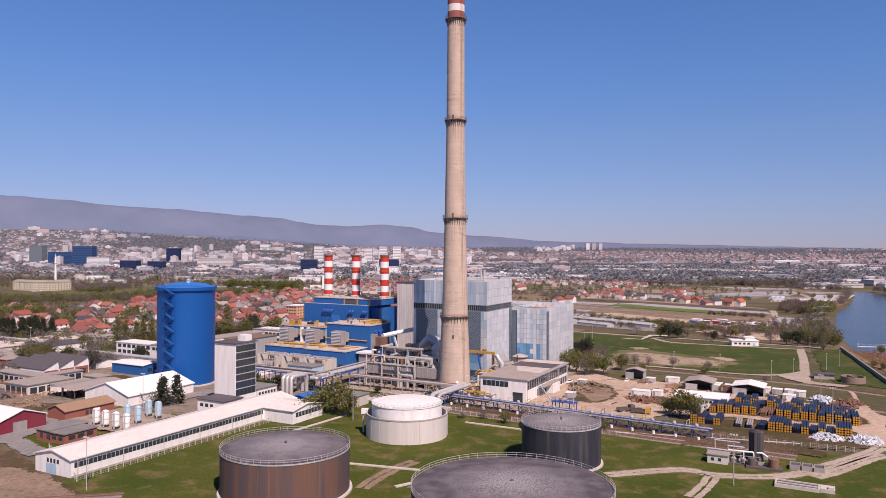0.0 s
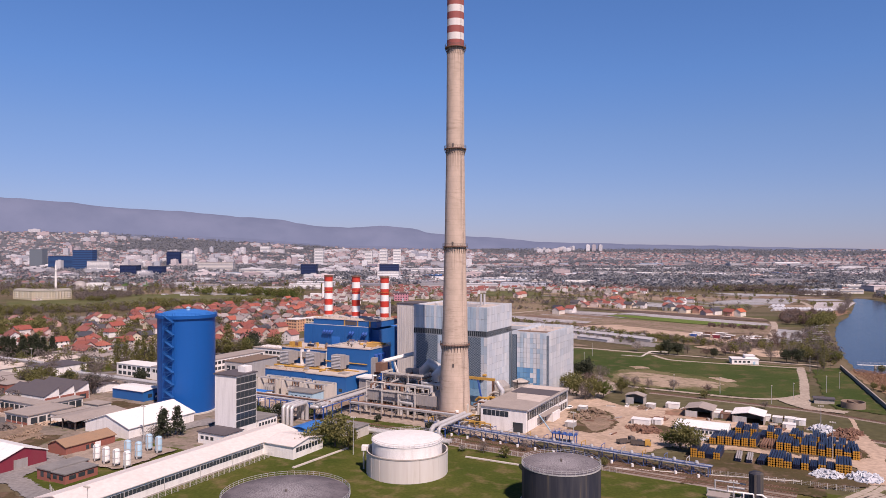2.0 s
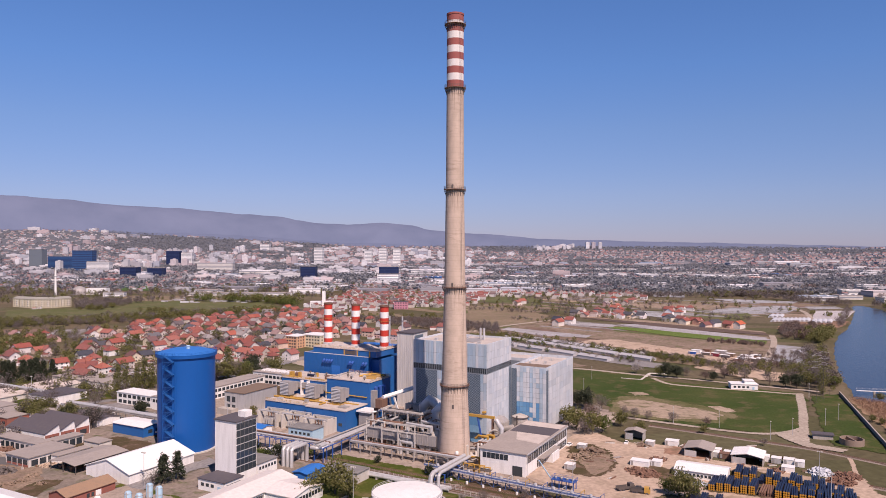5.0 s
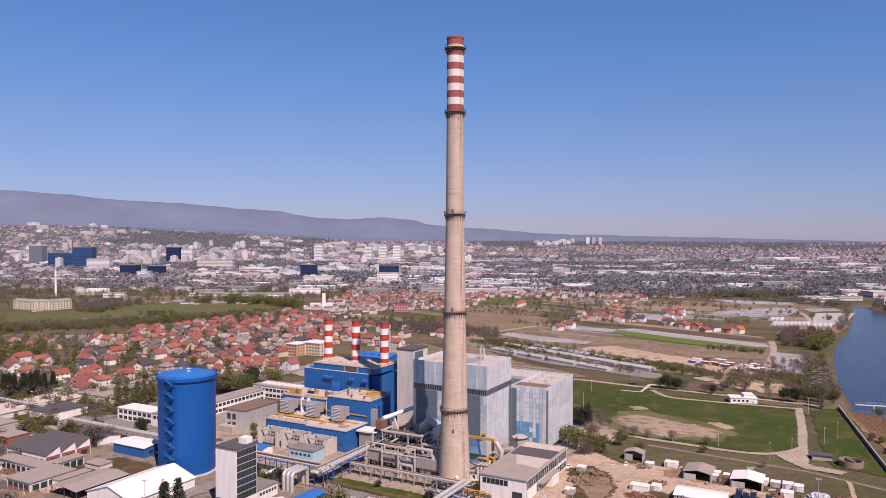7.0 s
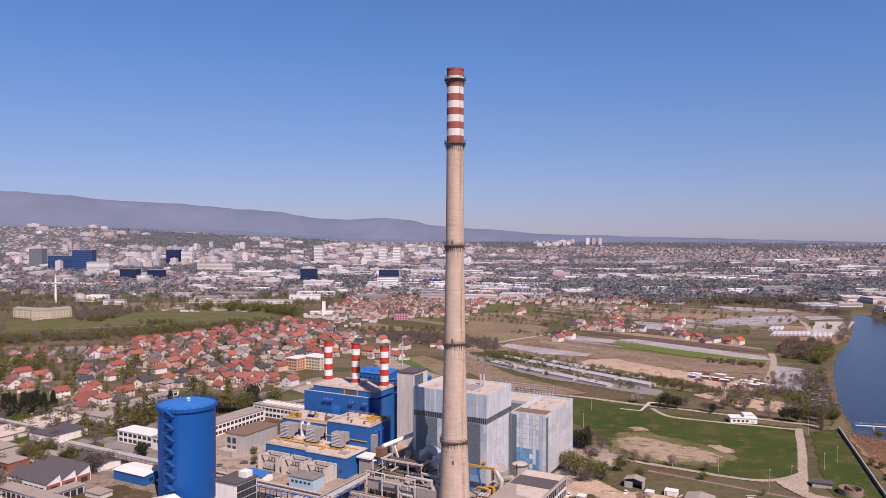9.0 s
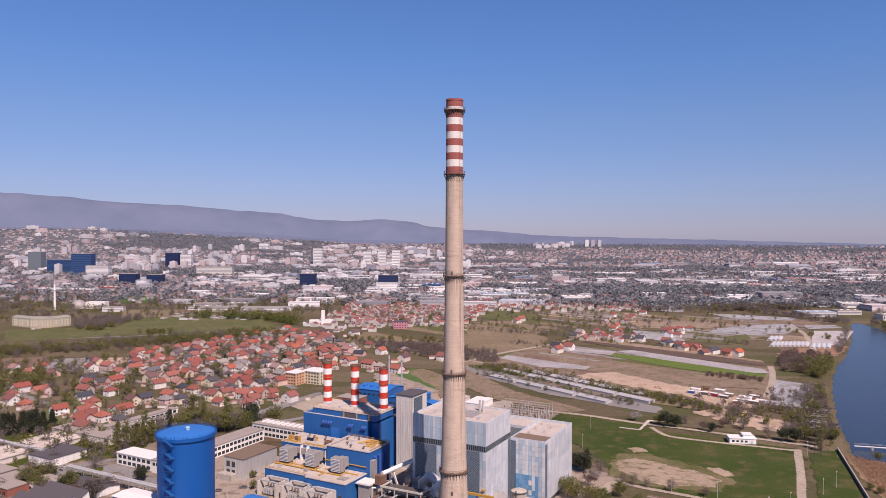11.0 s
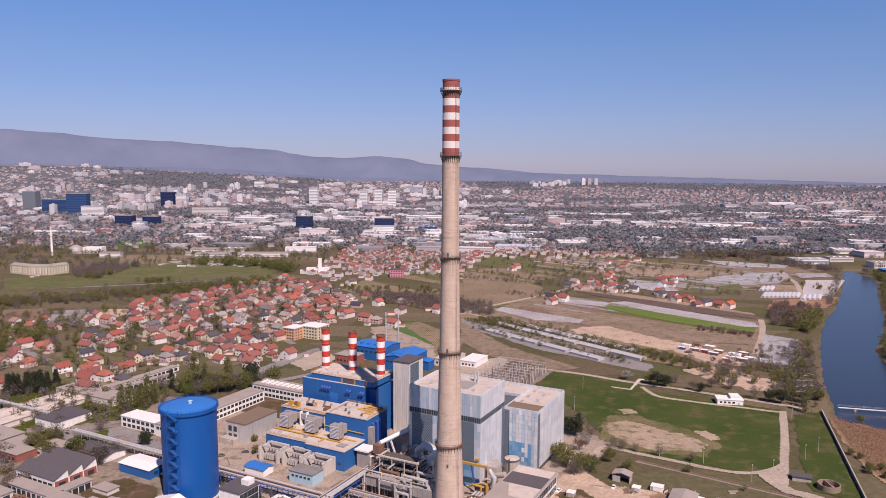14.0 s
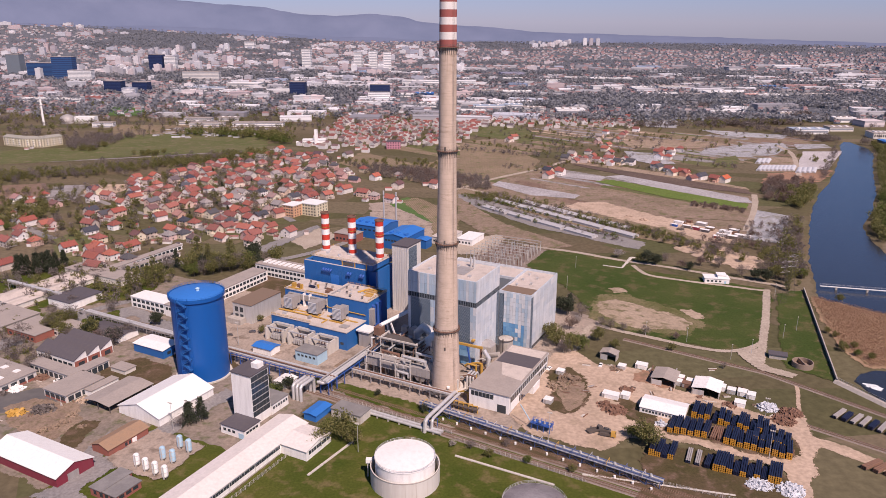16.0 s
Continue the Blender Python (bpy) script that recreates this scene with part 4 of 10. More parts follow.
# ---------------------------------------------------------------- fuel tanks
def tank_mats():
    for name, c0, c1, c2 in (("tank_rust", (0.15, 0.085, 0.065), (0.095, 0.072, 0.075), (0.19, 0.10, 0.06)), ("tank_black", (0.025, 0.028, 0.042), (0.05, 0.05, 0.06), (0.10, 0.085, 0.065)), ("tank_grey", (0.58, 0.54, 0.50), (0.62, 0.59, 0.55), (0.48, 0.43, 0.38))):
        t = Tree(name, 0.75)
        p = t.coord((1, 1, 0.06))
        base = t.mix(t.ramp(t.noise(0.5, 5, p), (0.4, (0, 0, 0)), (0.6, (1, 1, 1))), c0, c1)
        base = t.mix(t.ramp(t.noise(0.8, 4, t.coord((1, 1, 0.03))), (0.58, (0, 0, 0)), (0.68, (1, 1, 1))), base, c2)
        t.color(base)
        M[name] = t.m
    t = Tree("tank_top", 0.9)
    p = t.coord()
    base = t.mix(t.ramp(t.noise(0.25, 6, p), (0.4, (0, 0, 0)), (0.62, (1, 1, 1))), (0.075, 0.065, 0.075), (0.13, 0.115, 0.125))
    w = t.n.new("ShaderNodeTexNoise")
    w.inputs["Scale"].default_value, w.inputs["Detail"].default_value = 3.0, 6
    t.l.new(p, w.inputs["Vector"])
    g = t.n.new("ShaderNodeTexGradient")
    g.gradient_type = "SPHERICAL"
    mp = t.n.new("ShaderNodeMapping")
    mp.inputs["Scale"].default_value = (0.06, 0.06, 0.0)
    t.l.new(t.n.new("ShaderNodeTexCoord").outputs["Object"], mp.inputs["Vector"])
    t.l.new(mp.outputs["Vector"], g.inputs["Vector"])
    worn = t.math("MULTIPLY", g.outputs["Fac"], t.ramp(w.outputs["Fac"], (0.35, (0, 0, 0)), (0.6, (1, 1, 1))))
    t.color(t.mix(t.math("MULTIPLY", worn, 0.9), base, (0.42, 0.40, 0.41)))
    M["tank_top"] = t.m


tank_mats()


def fuel_tank(x, y, r, h, shell, label, turn=0):
    t = thing("fuel_tank", label, "tank", (x, y, 0), turn, "fuel tanks")
    part("foundation", MB().lathe(0, 0, [(r + 0.8, 0), (r + 0.7, 0.5), (r, 0.5)], 64, False), "pale_concrete", t)
    part("shell", MB().lathe(0, 0, [(r, 0.3), (r, h)], 96, False, False), shell, t, smooth=True)
    part("rim", MB().lathe(0, 0, [(r, h - 0.35), (r + 0.12, h - 0.35), (r + 0.12, h), (r, h)], 96, False, False), "galvanised", t)
    part("roof", MB().lathe(0, 0, [(r, h), (r * 0.6, h + r * 0.028), (r * 0.2, h + r * 0.045), (0.1, h + r * 0.048)], 96, False), "tank_top", t, "dark roof worn pale at the middle", True)
    ring = [((r + 0.05) * math.cos(2 * math.pi * i / 56), (r + 0.05) * math.sin(2 * math.pi * i / 56), h) for i in range(56)]
    part("railing", railing(MB(), ring, 1.1, 2.2, 0.05, True), "galvanised", t)
    part("vent", MB().lathe(0, 0, [(0.25, h + r * 0.04), (0.25, h + 1.2), (0.5, h + 1.2), (0.1, h + 1.5)], 10), "dark_steel", t)
    mb = MB()
    n = 40
    for i in range(n):
        a0, a1 = radians(90 + i * 2.4), radians(90 + (i + 1) * 2.4)
        z0, z1 = h * i / n, h * (i + 1) / n
        mb.poly([((r + d) * math.cos(a), (r + d) * math.sin(a), z) for a, d, z in ((a0, 0, z0), (a0, 1, z0), (a1, 1, z1), (a1, 0, z1))])
    part("stair", mb, "galvanised", t)
    return t


fuel_tank(-42.5, -136.5, 17.0, 11.6, "tank_rust", "rust-brown steel fuel tank with a dark railed roof")
fuel_tank(34.6, -107, 11.9, 12.2, "tank_black", "black streaked steel fuel tank with a grey railed roof")
fuel_tank(16.2, -166, 22.6, 11.6, "tank_black", "very wide dark steel fuel tank with a worn railed roof")


def walled_tank():
    t = thing("oil_tank", "white oil tank standing inside a pale concrete ring wall", "tank", (-15, -77.5, 0))
    r = 14.1
    part("ring_wall", MB().lathe(0, 0, [(r, 0), (r, 8.0), (r - 0.35, 8.0), (r - 0.35, 0.2)], 40, False, False), "tank_grey", t, "stained pale concrete ring wall", True)
    part("inner_shell", MB().lathe(0, 0, [(12.2, 0.2), (12.2, 11.4)], 72, False, False), "white_paint", t, "white steel shell", True)
    part("roof", MB().lathe(0, 0, [(12.4, 11.3), (12.4, 11.5), (6, 12.2), (0.2, 12.5)], 72, False), "white_roof", t, "bright white domed roof", True)
    ring = [(12.3 * math.cos(2 * math.pi * i / 44), 12.3 * math.sin(2 * math.pi * i / 44), 11.4) for i in range(44)]
    part("railing", railing(MB(), ring, 1.1, 2.0, 0.05, True), "galvanised", t)
    part("rim", MB().lathe(0, 0, [(r, 7.7), (r + 0.15, 7.7), (r + 0.15, 8.1), (r, 8.1)], 40, False, False), "concrete", t)
    part("valve_box", MB().box(-16.2, 1.5, 6.6, -13.8, 3.4, 8.3), "white_paint", t)
    mb = MB().box(-15.8, 2, 0, -15.3, 2.5, 6.6)
    part("valve_post", mb, "galvanised", t)
    for k in range(20):
        a = 2 * math.pi * k / 20
        ob = place("joint", MB().box(-0.06, -0.03, 0.1, 0.06, 0.03, 7.7).mesh("joint", "tank_grey") if k == 0 else WINDOWS["joint"], t, ((r + 0.005) * math.cos(a), (r + 0.01) * math.sin(a), 0), math.degrees(a) + 90)
        WINDOWS["joint"] = ob.data


walled_tank()
# ---------------------------------------------------------------- cladding
t = Tree("cladding_panel", 0.5, 0.1)
r = t.random()
col = t.ramp(r, (0.0, (0.52, 0.56, 0.60)), (0.35, (0.64, 0.66, 0.68)), (0.7, (0.54, 0.59, 0.64)), (1.0, (0.68, 0.69, 0.70)))
g = t.ramp(t.noise(0.5, 5, t.coord((1, 1, 0.15), True)), (0.3, (0.82,) * 3), (0.7, (1.05,) * 3))
t.color(t.mix(1.0, col, g, "MULTIPLY"))
M["cladding_panel"] = t.m
t = Tree("cladding_blue", 0.45, 0.2)
t.color(t.ramp(t.random(), (0.0, (0.11, 0.28, 0.50)), (0.5, (0.15, 0.34, 0.55)), (1.0, (0.22, 0.42, 0.61))))
M["cladding_blue"] = t.m
t = Tree("cladding_sky", 0.5, 0.1)
g = t.ramp(t.noise(0.5, 5, t.coord((1, 1, 0.15), True)), (0.3, (0.82,) * 3), (0.7, (1.05,) * 3))
t.color(t.mix(1.0, t.ramp(t.random(), (0.0, (0.40, 0.51, 0.60)), (0.4, (0.49, 0.57, 0.64)), (0.7, (0.43, 0.53, 0.62)), (1.0, (0.36, 0.48, 0.59))), g, "MULTIPLY"))
M["cladding_sky"] = t.m
M["cladding_backing"] = painted("cladding_backing", (0.22, 0.25, 0.28), 0.6, wear=0.3)
t = Tree("lattice", 0.5, 0.2)
vo = t.n.new("ShaderNodeTexChecker")
vo.inputs["Scale"].default_value = 2.4
t.l.new(t.coord(), vo.inputs["Vector"])
t.color(t.mix(vo.outputs["Fac"], (0.05, 0.08, 0.115), (0.22, 0.27, 0.32)))
M["lattice"] = t.m


def block(parent, name, x0, y0, z0, x1, y1, z1, mat, label=""):
    return part(name, MB().box(x0, y0, z0, x1, y1, z1), mat, parent, label)


def parapet(parent, x0, y0, x1, y1, z, h=1.0, w=0.4, mat="galvanised"):
    mb = MB()
    mb.box(x0, y0, z, x1, y0 + w, z + h).box(x0, y1 - w, z, x1, y1, z + h)
    mb.box(x0, y0 + w, z, x0 + w, y1 - w, z + h).box(x1 - w, y0 + w, z, x1, y1 - w, z + h)
    return part("parapet", mb, mat, parent)


PANELS = {}


def panel_grid(parent, face, L, D, a0, a1, z0, z1, w, h, mat="cladding_panel", pick=None):
    """Cladding panels with open joints on one side of a block."""
    nx, nz = max(1, round((a1 - a0) / w)), max(1, round((z1 - z0) / h))
    pw, ph = (a1 - a0) / nx, (z1 - z0) / nz
    for m in (mat, "cladding_blue", "cladding_sky", "cladding_panel"):
        k = (round(pw, 2), round(ph, 2), m)
        if k not in PANELS:
            PANELS[k] = MB().box(-pw / 2 + 0.05, -0.14, 0.05, pw / 2 - 0.05, 0.02, ph - 0.05).mesh("panel", m)
    for i in range(nx):
        for j in range(nz):
            m = pick(i, j, nx, nz) if pick else mat
            if m is None:
                continue
            s, z = a0 + (i + 0.5) * pw, z0 + j * ph
            at, turn = {"front": ((s, 0, z), 0), "left": ((0, s, z), -90), "right": ((L, s, z), 90)}[face]
            place("panel", PANELS[(round(pw, 2), round(ph, 2), m)], parent, at, turn)


def boiler_house():
    L, D, H = 41.5, 31, 47.5
    b = on_site("boiler_house", "tall boiler house clad in grey-blue metal panels", "building", -39.5, 30.5)
    block(b, "wall", 0, 0, 0, L, D, H, "cladding_backing")
    block(b, "roof", 0.6, 0.6, H, L - 0.6, D - 0.6, H + 0.25, "cream_roof", "pale gravelled flat roof")
    parapet(b, 0, 0, L, D, H, 1.2, 0.5, "cladding_panel")
    dice = random.Random(17)
    sky_mix = lambda i, j, nx, nz: "cladding_sky" if i % 4 or dice.random() < 0.2 else "cladding_panel"
    low = lambda i, j, nx, nz: "cladding_blue" if j < 3 and dice.random() < 0.75 else ("cladding_sky" if dice.random() < 0.7 else "cladding_panel")
    # upper storeys, a dark window band, then panels beside two lattice bays
    panel_grid(b, "front", L, D, 0, L, 36.8, H + 1.1, 1.5, 5.7, pick=sky_mix)
    for i in range(40):
        place("window", WINDOWS.setdefault("slot", MB().box(-0.36, -0.1, 0, 0.36, 0.1, 2.4).mesh("window", "glass")), b, ((i + 0.5) * L / 40, 0, 34.2))
    panel_grid(b, "front", L, D, 0, 1.6, 0, 33.8, 1.6, 4.2)
    panel_grid(b, "front", L, D, 14.0, 24.5, 0, 33.8, 2.1, 4.2, pick=sky_mix)
    panel_grid(b, "front", L, D, 38.2, L, 0, 33.8, 1.65, 4.2, pick=low)
    for a0, a1 in ((1.6, 14.0), (24.5, 38.2)):
        part("lattice_bay", MB().box(a0, -0.12, 12.5, a1, 0.02, 33.6), "lattice", b, "dark lattice of glass and panels")
        panel_grid(b, "front", L, D, a0, a1, 0, 12.4, 2.1, 4.13, "cladding_blue")
    panel_grid(b, "right", L, D, 0, D, 36.8, H + 1.1, 3.1, 3.9)
    for i in range(26):
        place("window", WINDOWS["slot"], b, (L, (i + 0.5) * D / 26, 34.2), 90)
    panel_grid(b, "right", L, D, 0, D - 3.4, 0, 33.8, 3.1, 3.4)
    part("stair_glazing", MB().box(L - 0.02, D - 3.2, 2, L + 0.12, D - 0.6, 33), "lattice", b)
    panel_grid(b, "left", L, D, 0, D, 0, H, 5, 6)
    for x, y in ((8, 8), (14, 10), (20, 20), (33, 7)):
        block(b, "roof_vent", x, y, H + 0.25, x + 1.6, y + 1.6, H + 1.4, "galvanised")
    part("roof_basin", MB().box(14, 9, H + 0.25, 30, 22, H + 0.6), "duct_grey", b, "dark roof patch")
    for x in (27, 29):
        part("vent_pipe", MB().lathe(x, 24, [(0.6, H), (0.6, H + 6)], 10), "galvanised", b)
    part("crane_beam", MB().box(26, -7, 15, 27, 0.2, 16), "yellow", b)
    part("crane_beam", MB().box(40, -2, 15.2, 41.5, 0, 16), "yellow", b)


boiler_house()


def turbine_house():
    L, D, H = 19.5, 44, 33.5
    b = on_site("turbine_house", "lower hall clad in pale grey panels with blue ones below", "building", 2.2, 61)
    block(b, "wall", 0, 0.5, 0, L, D, H - 1, "cladding_backing")
    block(b, "wall", -47, 24, 0, 0, D, H - 1, "cladding_backing")
    block(b, "roof", -46.5, 24.4, H - 1, L - 0.5, D - 0.5, H - 0.8, "cream_roof", "pale pinkish flat roof")
    block(b, "roof", 0.5, 1, H - 1, L - 0.5, 12, H + 0.1, "brown_roof", "brown flat roof")
    block(b, "roof", 0.5, 12.1, H - 1, L - 0.5, 24.3, H - 0.8, "cream_roof")
    parapet(b, 0, 0.5, L, D, H - 1, 1.6, 0.4, "cladding_panel")
    parapet(b, -47, 24, 0, D, H - 1, 1.6, 0.4, "cladding_panel")
    dice = random.Random(4)
    blue = lambda i, j, nx, nz: ("cladding_blue" if not (2 < i < 6 and j in (2, 4) and (i + j) % 2 == 0 or i == 5 and j > 2) else "cladding_panel") if j < 6 and i < 7 else ("cladding_sky" if i % 3 == 1 or dice.random() < 0.12 else "cladding_panel")
    panel_grid(b, "front", L, D, 3.2, L, 0, H, 1.8, 2.5, pick=blue)
    part("stair_glazing", MB().box(0.4, 0.38, 1, 3.0, 0.6, H - 1), "lattice", b, "tall strip of glass panes")
    panel_grid(b, "right", L, D, 3.4, D, 2.5, H, 5.8, 3.4)
    part("stair_glazing", MB().box(L - 0.02, 0.8, 1, L + 0.12, 3.2, H - 1), "lattice", b)
    window_row(b, "right", (L, D), 12, 4, D, 0.4, 3.0, 1.7)
    for k in range(5):
        block(b, "roof_vent", 4 + (k % 2) * 7, 15 + 5 * k, H - 0.8, 5.2 + (k % 2) * 7, 16.2 + 5 * k, H + 0.5, "galvanised")


turbine_house()


def lift_shaft():
    b = on_site("lift_tower", "white lift tower with a dark glazed side", "building", -79.5, 79)
    block(b, "wall", 0, 0, 0, 11.5, 17, 44, "plaster")
    block(b, "roof", -0.3, -0.3, 44, 11.8, 17.3, 44.8, "slate_roof")
    part("glazing", MB().box(11.48, 1.2, 14, 11.62, 11.5, 43), "lattice", b, "dark glass side")
    for k in range(9):
        part("rib", MB().box(0.4 + k * 1.3, -0.12, 0, 0.6 + k * 1.3, 0.02, 44), "galvanised", b)


lift_shaft()


def blue_house():
    L, D, H = 52.5, 25, 34.5
    b = on_site("boiler_hall", "large bright blue clad hall carrying three striped stacks", "building", -135.5, 61)
    block(b, "wall", 0, 0, 0, 47, D, H - 3.5, "blue_cladding")
    block(b, "wall", 6, 1.5, H - 3.5, L - 0.5, D, H, "blue_cladding")
    block(b, "wall", 47, 4, 0, L, D, H - 5, "blue_cladding")
    block(b, "roof", 5.7, 1.2, H, L - 0.2, D + 0.3, H + 0.35, "cream_roof", "pale flat roof with dust")
    block(b, "roof", 0.3, 0.3, H - 3.5, 47, 1.4, H - 3.3, "cream_roof")
    mb = MB()
    for i in range(47):
        part("rib", MB().box(i + 0.42, -0.07, 0, i + 0.58, 0.01, H - 3.6), "blue_cladding", b)
    for x0, n in ((15.5, 4), (34.5, 2), (44, 2)):
        for k in range(n):
            x = x0 + k * 1.9
            mb = MB().lathe(0, 0, [(0.75, 0), (0.75, 1.6)], 12)
            mb.v = [(x + p[0], -p[2] * 0.9, H - 7 + p[1] - p[2] * 0.5) for p in mb.v]
            part("vent_hood", mb, "pipe_blue", b, "dark blue exhaust hood")
    part("louvre", MB().box(30, 1.35, H - 2.8, 37.5, 1.6, H - 0.6), "dark_steel", b)
    for x in (28.8, 38.2, 47):
        part("trim", MB().box(x, 1.3, H - 3.5, x + 0.9, 1.55, H), "yellow", b)
    part("pale_strip", MB().box(21, -0.1, 2, 27, 0.02, H - 10), "blue_roof", b, "lighter blue panel strip")
    part("railing", railing(MB(), [(6, 1.6, H + 0.35), (L - 0.6, 1.6, H + 0.35), (L - 0.6, D - 0.5, H + 0.35), (6, D - 0.5, H + 0.35)], 1.1, 3, 0.06, True), "yellow", b)
    for x, y in ((12, 8), (22, 6), (26, 14), (33, 7), (41, 10)):
        block(b, "roof_vent", x, y, H + 0.35, x + 1.8, y + 1.4, H + 1.6, "galvanised")
    return b


blue_house()


def striped_stack(u, v, z0, h):
    s = on_site("boiler_stack", "short boiler stack striped red and white", "chimney", u, v, z0, "boiler stacks")
    r, n = 2.6, 7
    for k in range(n):
        part("band", MB().lathe(0, 0, [(r, h * k / n), (r, h * (k + 1) / n)], 32, k == 0, False), "red_paint" if k % 2 == 0 else "white_paint", s, smooth=True)
    part("rim", MB().lathe(0, 0, [(r, h - 0.5), (r + 0.35, h - 0.5), (r + 0.35, h + 0.3), (r - 0.4, h + 0.3), (r - 0.4, h - 3), (0.1, h - 3)], 32, False), "rust_brown", s, "scorched rim")
    part("collar", MB().lathe(0, 0, [(r + 0.9, 0), (r + 0.9, 0.5), (r, 1.2)], 24, False, False), "galvanised", s)
    ring = [((r + 0.5) * math.cos(2 * math.pi * i / 12), (r + 0.5) * math.sin(2 * math.pi * i / 12), h * 0.62) for i in range(12)]
    part("ring_rail", railing(MB(), ring, 0.6, 3, 0.05, True), "yellow", s)


for k in range(3):
    striped_stack(-128.0 + 20.6 * k, 75.5 + 0.4 * k, 34.8, 25.5)


def intake(parent, x, y, z):
    f = part("air_intake", MB().box(x, y, z + 1.2, x + 6.6, y + 4.6, z + 8.6), "duct_grey", parent, "grey louvred air intake")
    for k in range(9):
        part("slat", MB().poly([(x + 0.3, y - 0.35, z + 1.5 + k * 0.78), (x + 6.3, y - 0.35, z + 1.5 + k * 0.78), (x + 6.3, y + 0.02, z + 2.0 + k * 0.78), (x + 0.3, y + 0.02, z + 2.0 + k * 0.78)]).box(x + 0.3, y - 0.36, z + 1.42 + k * 0.78, x + 6.3, y - 0.3, z + 1.52 + k * 0.78), "galvanised", f)
    for a, b in ((0.3, 0.3), (6.1, 0.3), (0.3, 4.1), (6.1, 4.1)):
        part("leg", MB().box(x + a, y + b, z, x + a + 0.25, y + b + 0.25, z + 1.2), "dark_steel", f)
    part("railing", railing(MB(), [(x - 1.4, y - 1.6, z), (x + 8, y - 1.6, z), (x + 8, y + 5, z)], 1.1, 2, 0.09), "yellow", f)
    part("grating", MB().box(x - 1.4, y - 1.7, z + 0.05, x + 8, y, z + 0.25), "yellow", f)
    part("duct", MB().box(x + 1, y + 4.6, z + 2.5, x + 5.6, y + 9, z + 7.5), "duct_grey", f)


M["sand_board"] = painted("sand_board", (0.50, 0.30, 0.10), 0.8, wear=0.4)
M["pipe_navy"] = painted("pipe_navy", (0.012, 0.016, 0.04), 0.35, wear=0.3, dirt=(0.06, 0.06, 0.08))


def gas_turbine_hall():
    b = on_site("gas_turbine_hall", "blue stepped gas turbine hall with flat beige roofs", "building", -126.5, 14)
    # low front hall, tall rear hall
    block(b, "wall", 0, 2, 0, 30, 23, 10.8, "blue_cladding")
    block(b, "wall", 30, 0, 0, 56, 21, 10.8, "blue_cladding")
    block(b, "roof", -0.3, 1.7, 10.8, 30, 23, 11.2, "cream_roof", "flat beige roof")
    block(b, "roof", 29.9, -0.3, 10.85, 56.3, 21.3, 11.3, "cream_roof", "flat beige roof")
    block(b, "wall", -6, 23, 0, 29, 42, 19.6, "blue_cladding")
    block(b, "roof", -6.3, 22.7, 19.6, 29.3, 42.3, 20.1, "cream_roof")
    block(b, "wall", 29, 20, 0, 57.5, 41, 22.6, "blue_cladding")
    block(b, "roof", 28.7, 19.7, 22.6, 57.8, 41.3, 23.1, "cream_roof")
    part("duct", MB().box(-2, 21, 15.2, 57, 22.9, 18.2).box(57, 21, 8, 60, 24, 18.2), "duct_grey", b, "long grey duct along the wall")
    for x in (2.2, 20.5, 38.8):
        intake(b, x, 11.5 if x < 30 else 10.5, 11.25)
    part("railing", railing(MB(), [(-6, 23, 20.1), (28.6, 23, 20.1)], 1.1, 3, 0.08), "yellow", b)
    part("railing", railing(MB(), [(29.2, 41, 23.1), (57.4, 41, 23.1), (57.4, 20.3, 23.1)], 1.1, 3, 0.08), "yellow", b)
    part("railing", railing(MB(), [(0.2, 2.2, 11.2), (29.5, 2.2, 11.2)], 1.1, 3, 0.08), "yellow", b)
    part("pipe_run", MB().run([(0, 9.5, 11.8), (30, 9.5, 11.8), (36, 9, 11.8), (36, 4, 11.8)], 0.45, 8), "yellow", b, "yellow gas pipe")
    part("pipe_run", MB().run([(44, 30, 23.6), (48, 36, 24.2), (56, 36, 24.2)], 0.5, 8), "yellow", b)
    for x, y in ((33, 25), (38, 30), (36, 36), (42, 24), (47, 29)):
        block(b, "roof_vent", x, y, 23.1, x + 1.3, y + 1.3, 24.3, "galvanised")
    for x, y in ((4, 34), (12, 30), (20, 36), (24, 28)):
        block(b, "roof_vent", x, y, 20.1, x + 1.3, y + 1.3, 21.3, "duct_grey")
    for k in range(3):
        part("side_duct", MB().run([(57.6, 25 + k * 4, 6), (58.6, 25 + k * 4, 6), (58.6, 25 + k * 4, 19), (57.6, 25 + k * 4, 19)], 0.9, 10), "pipe_blue", b)
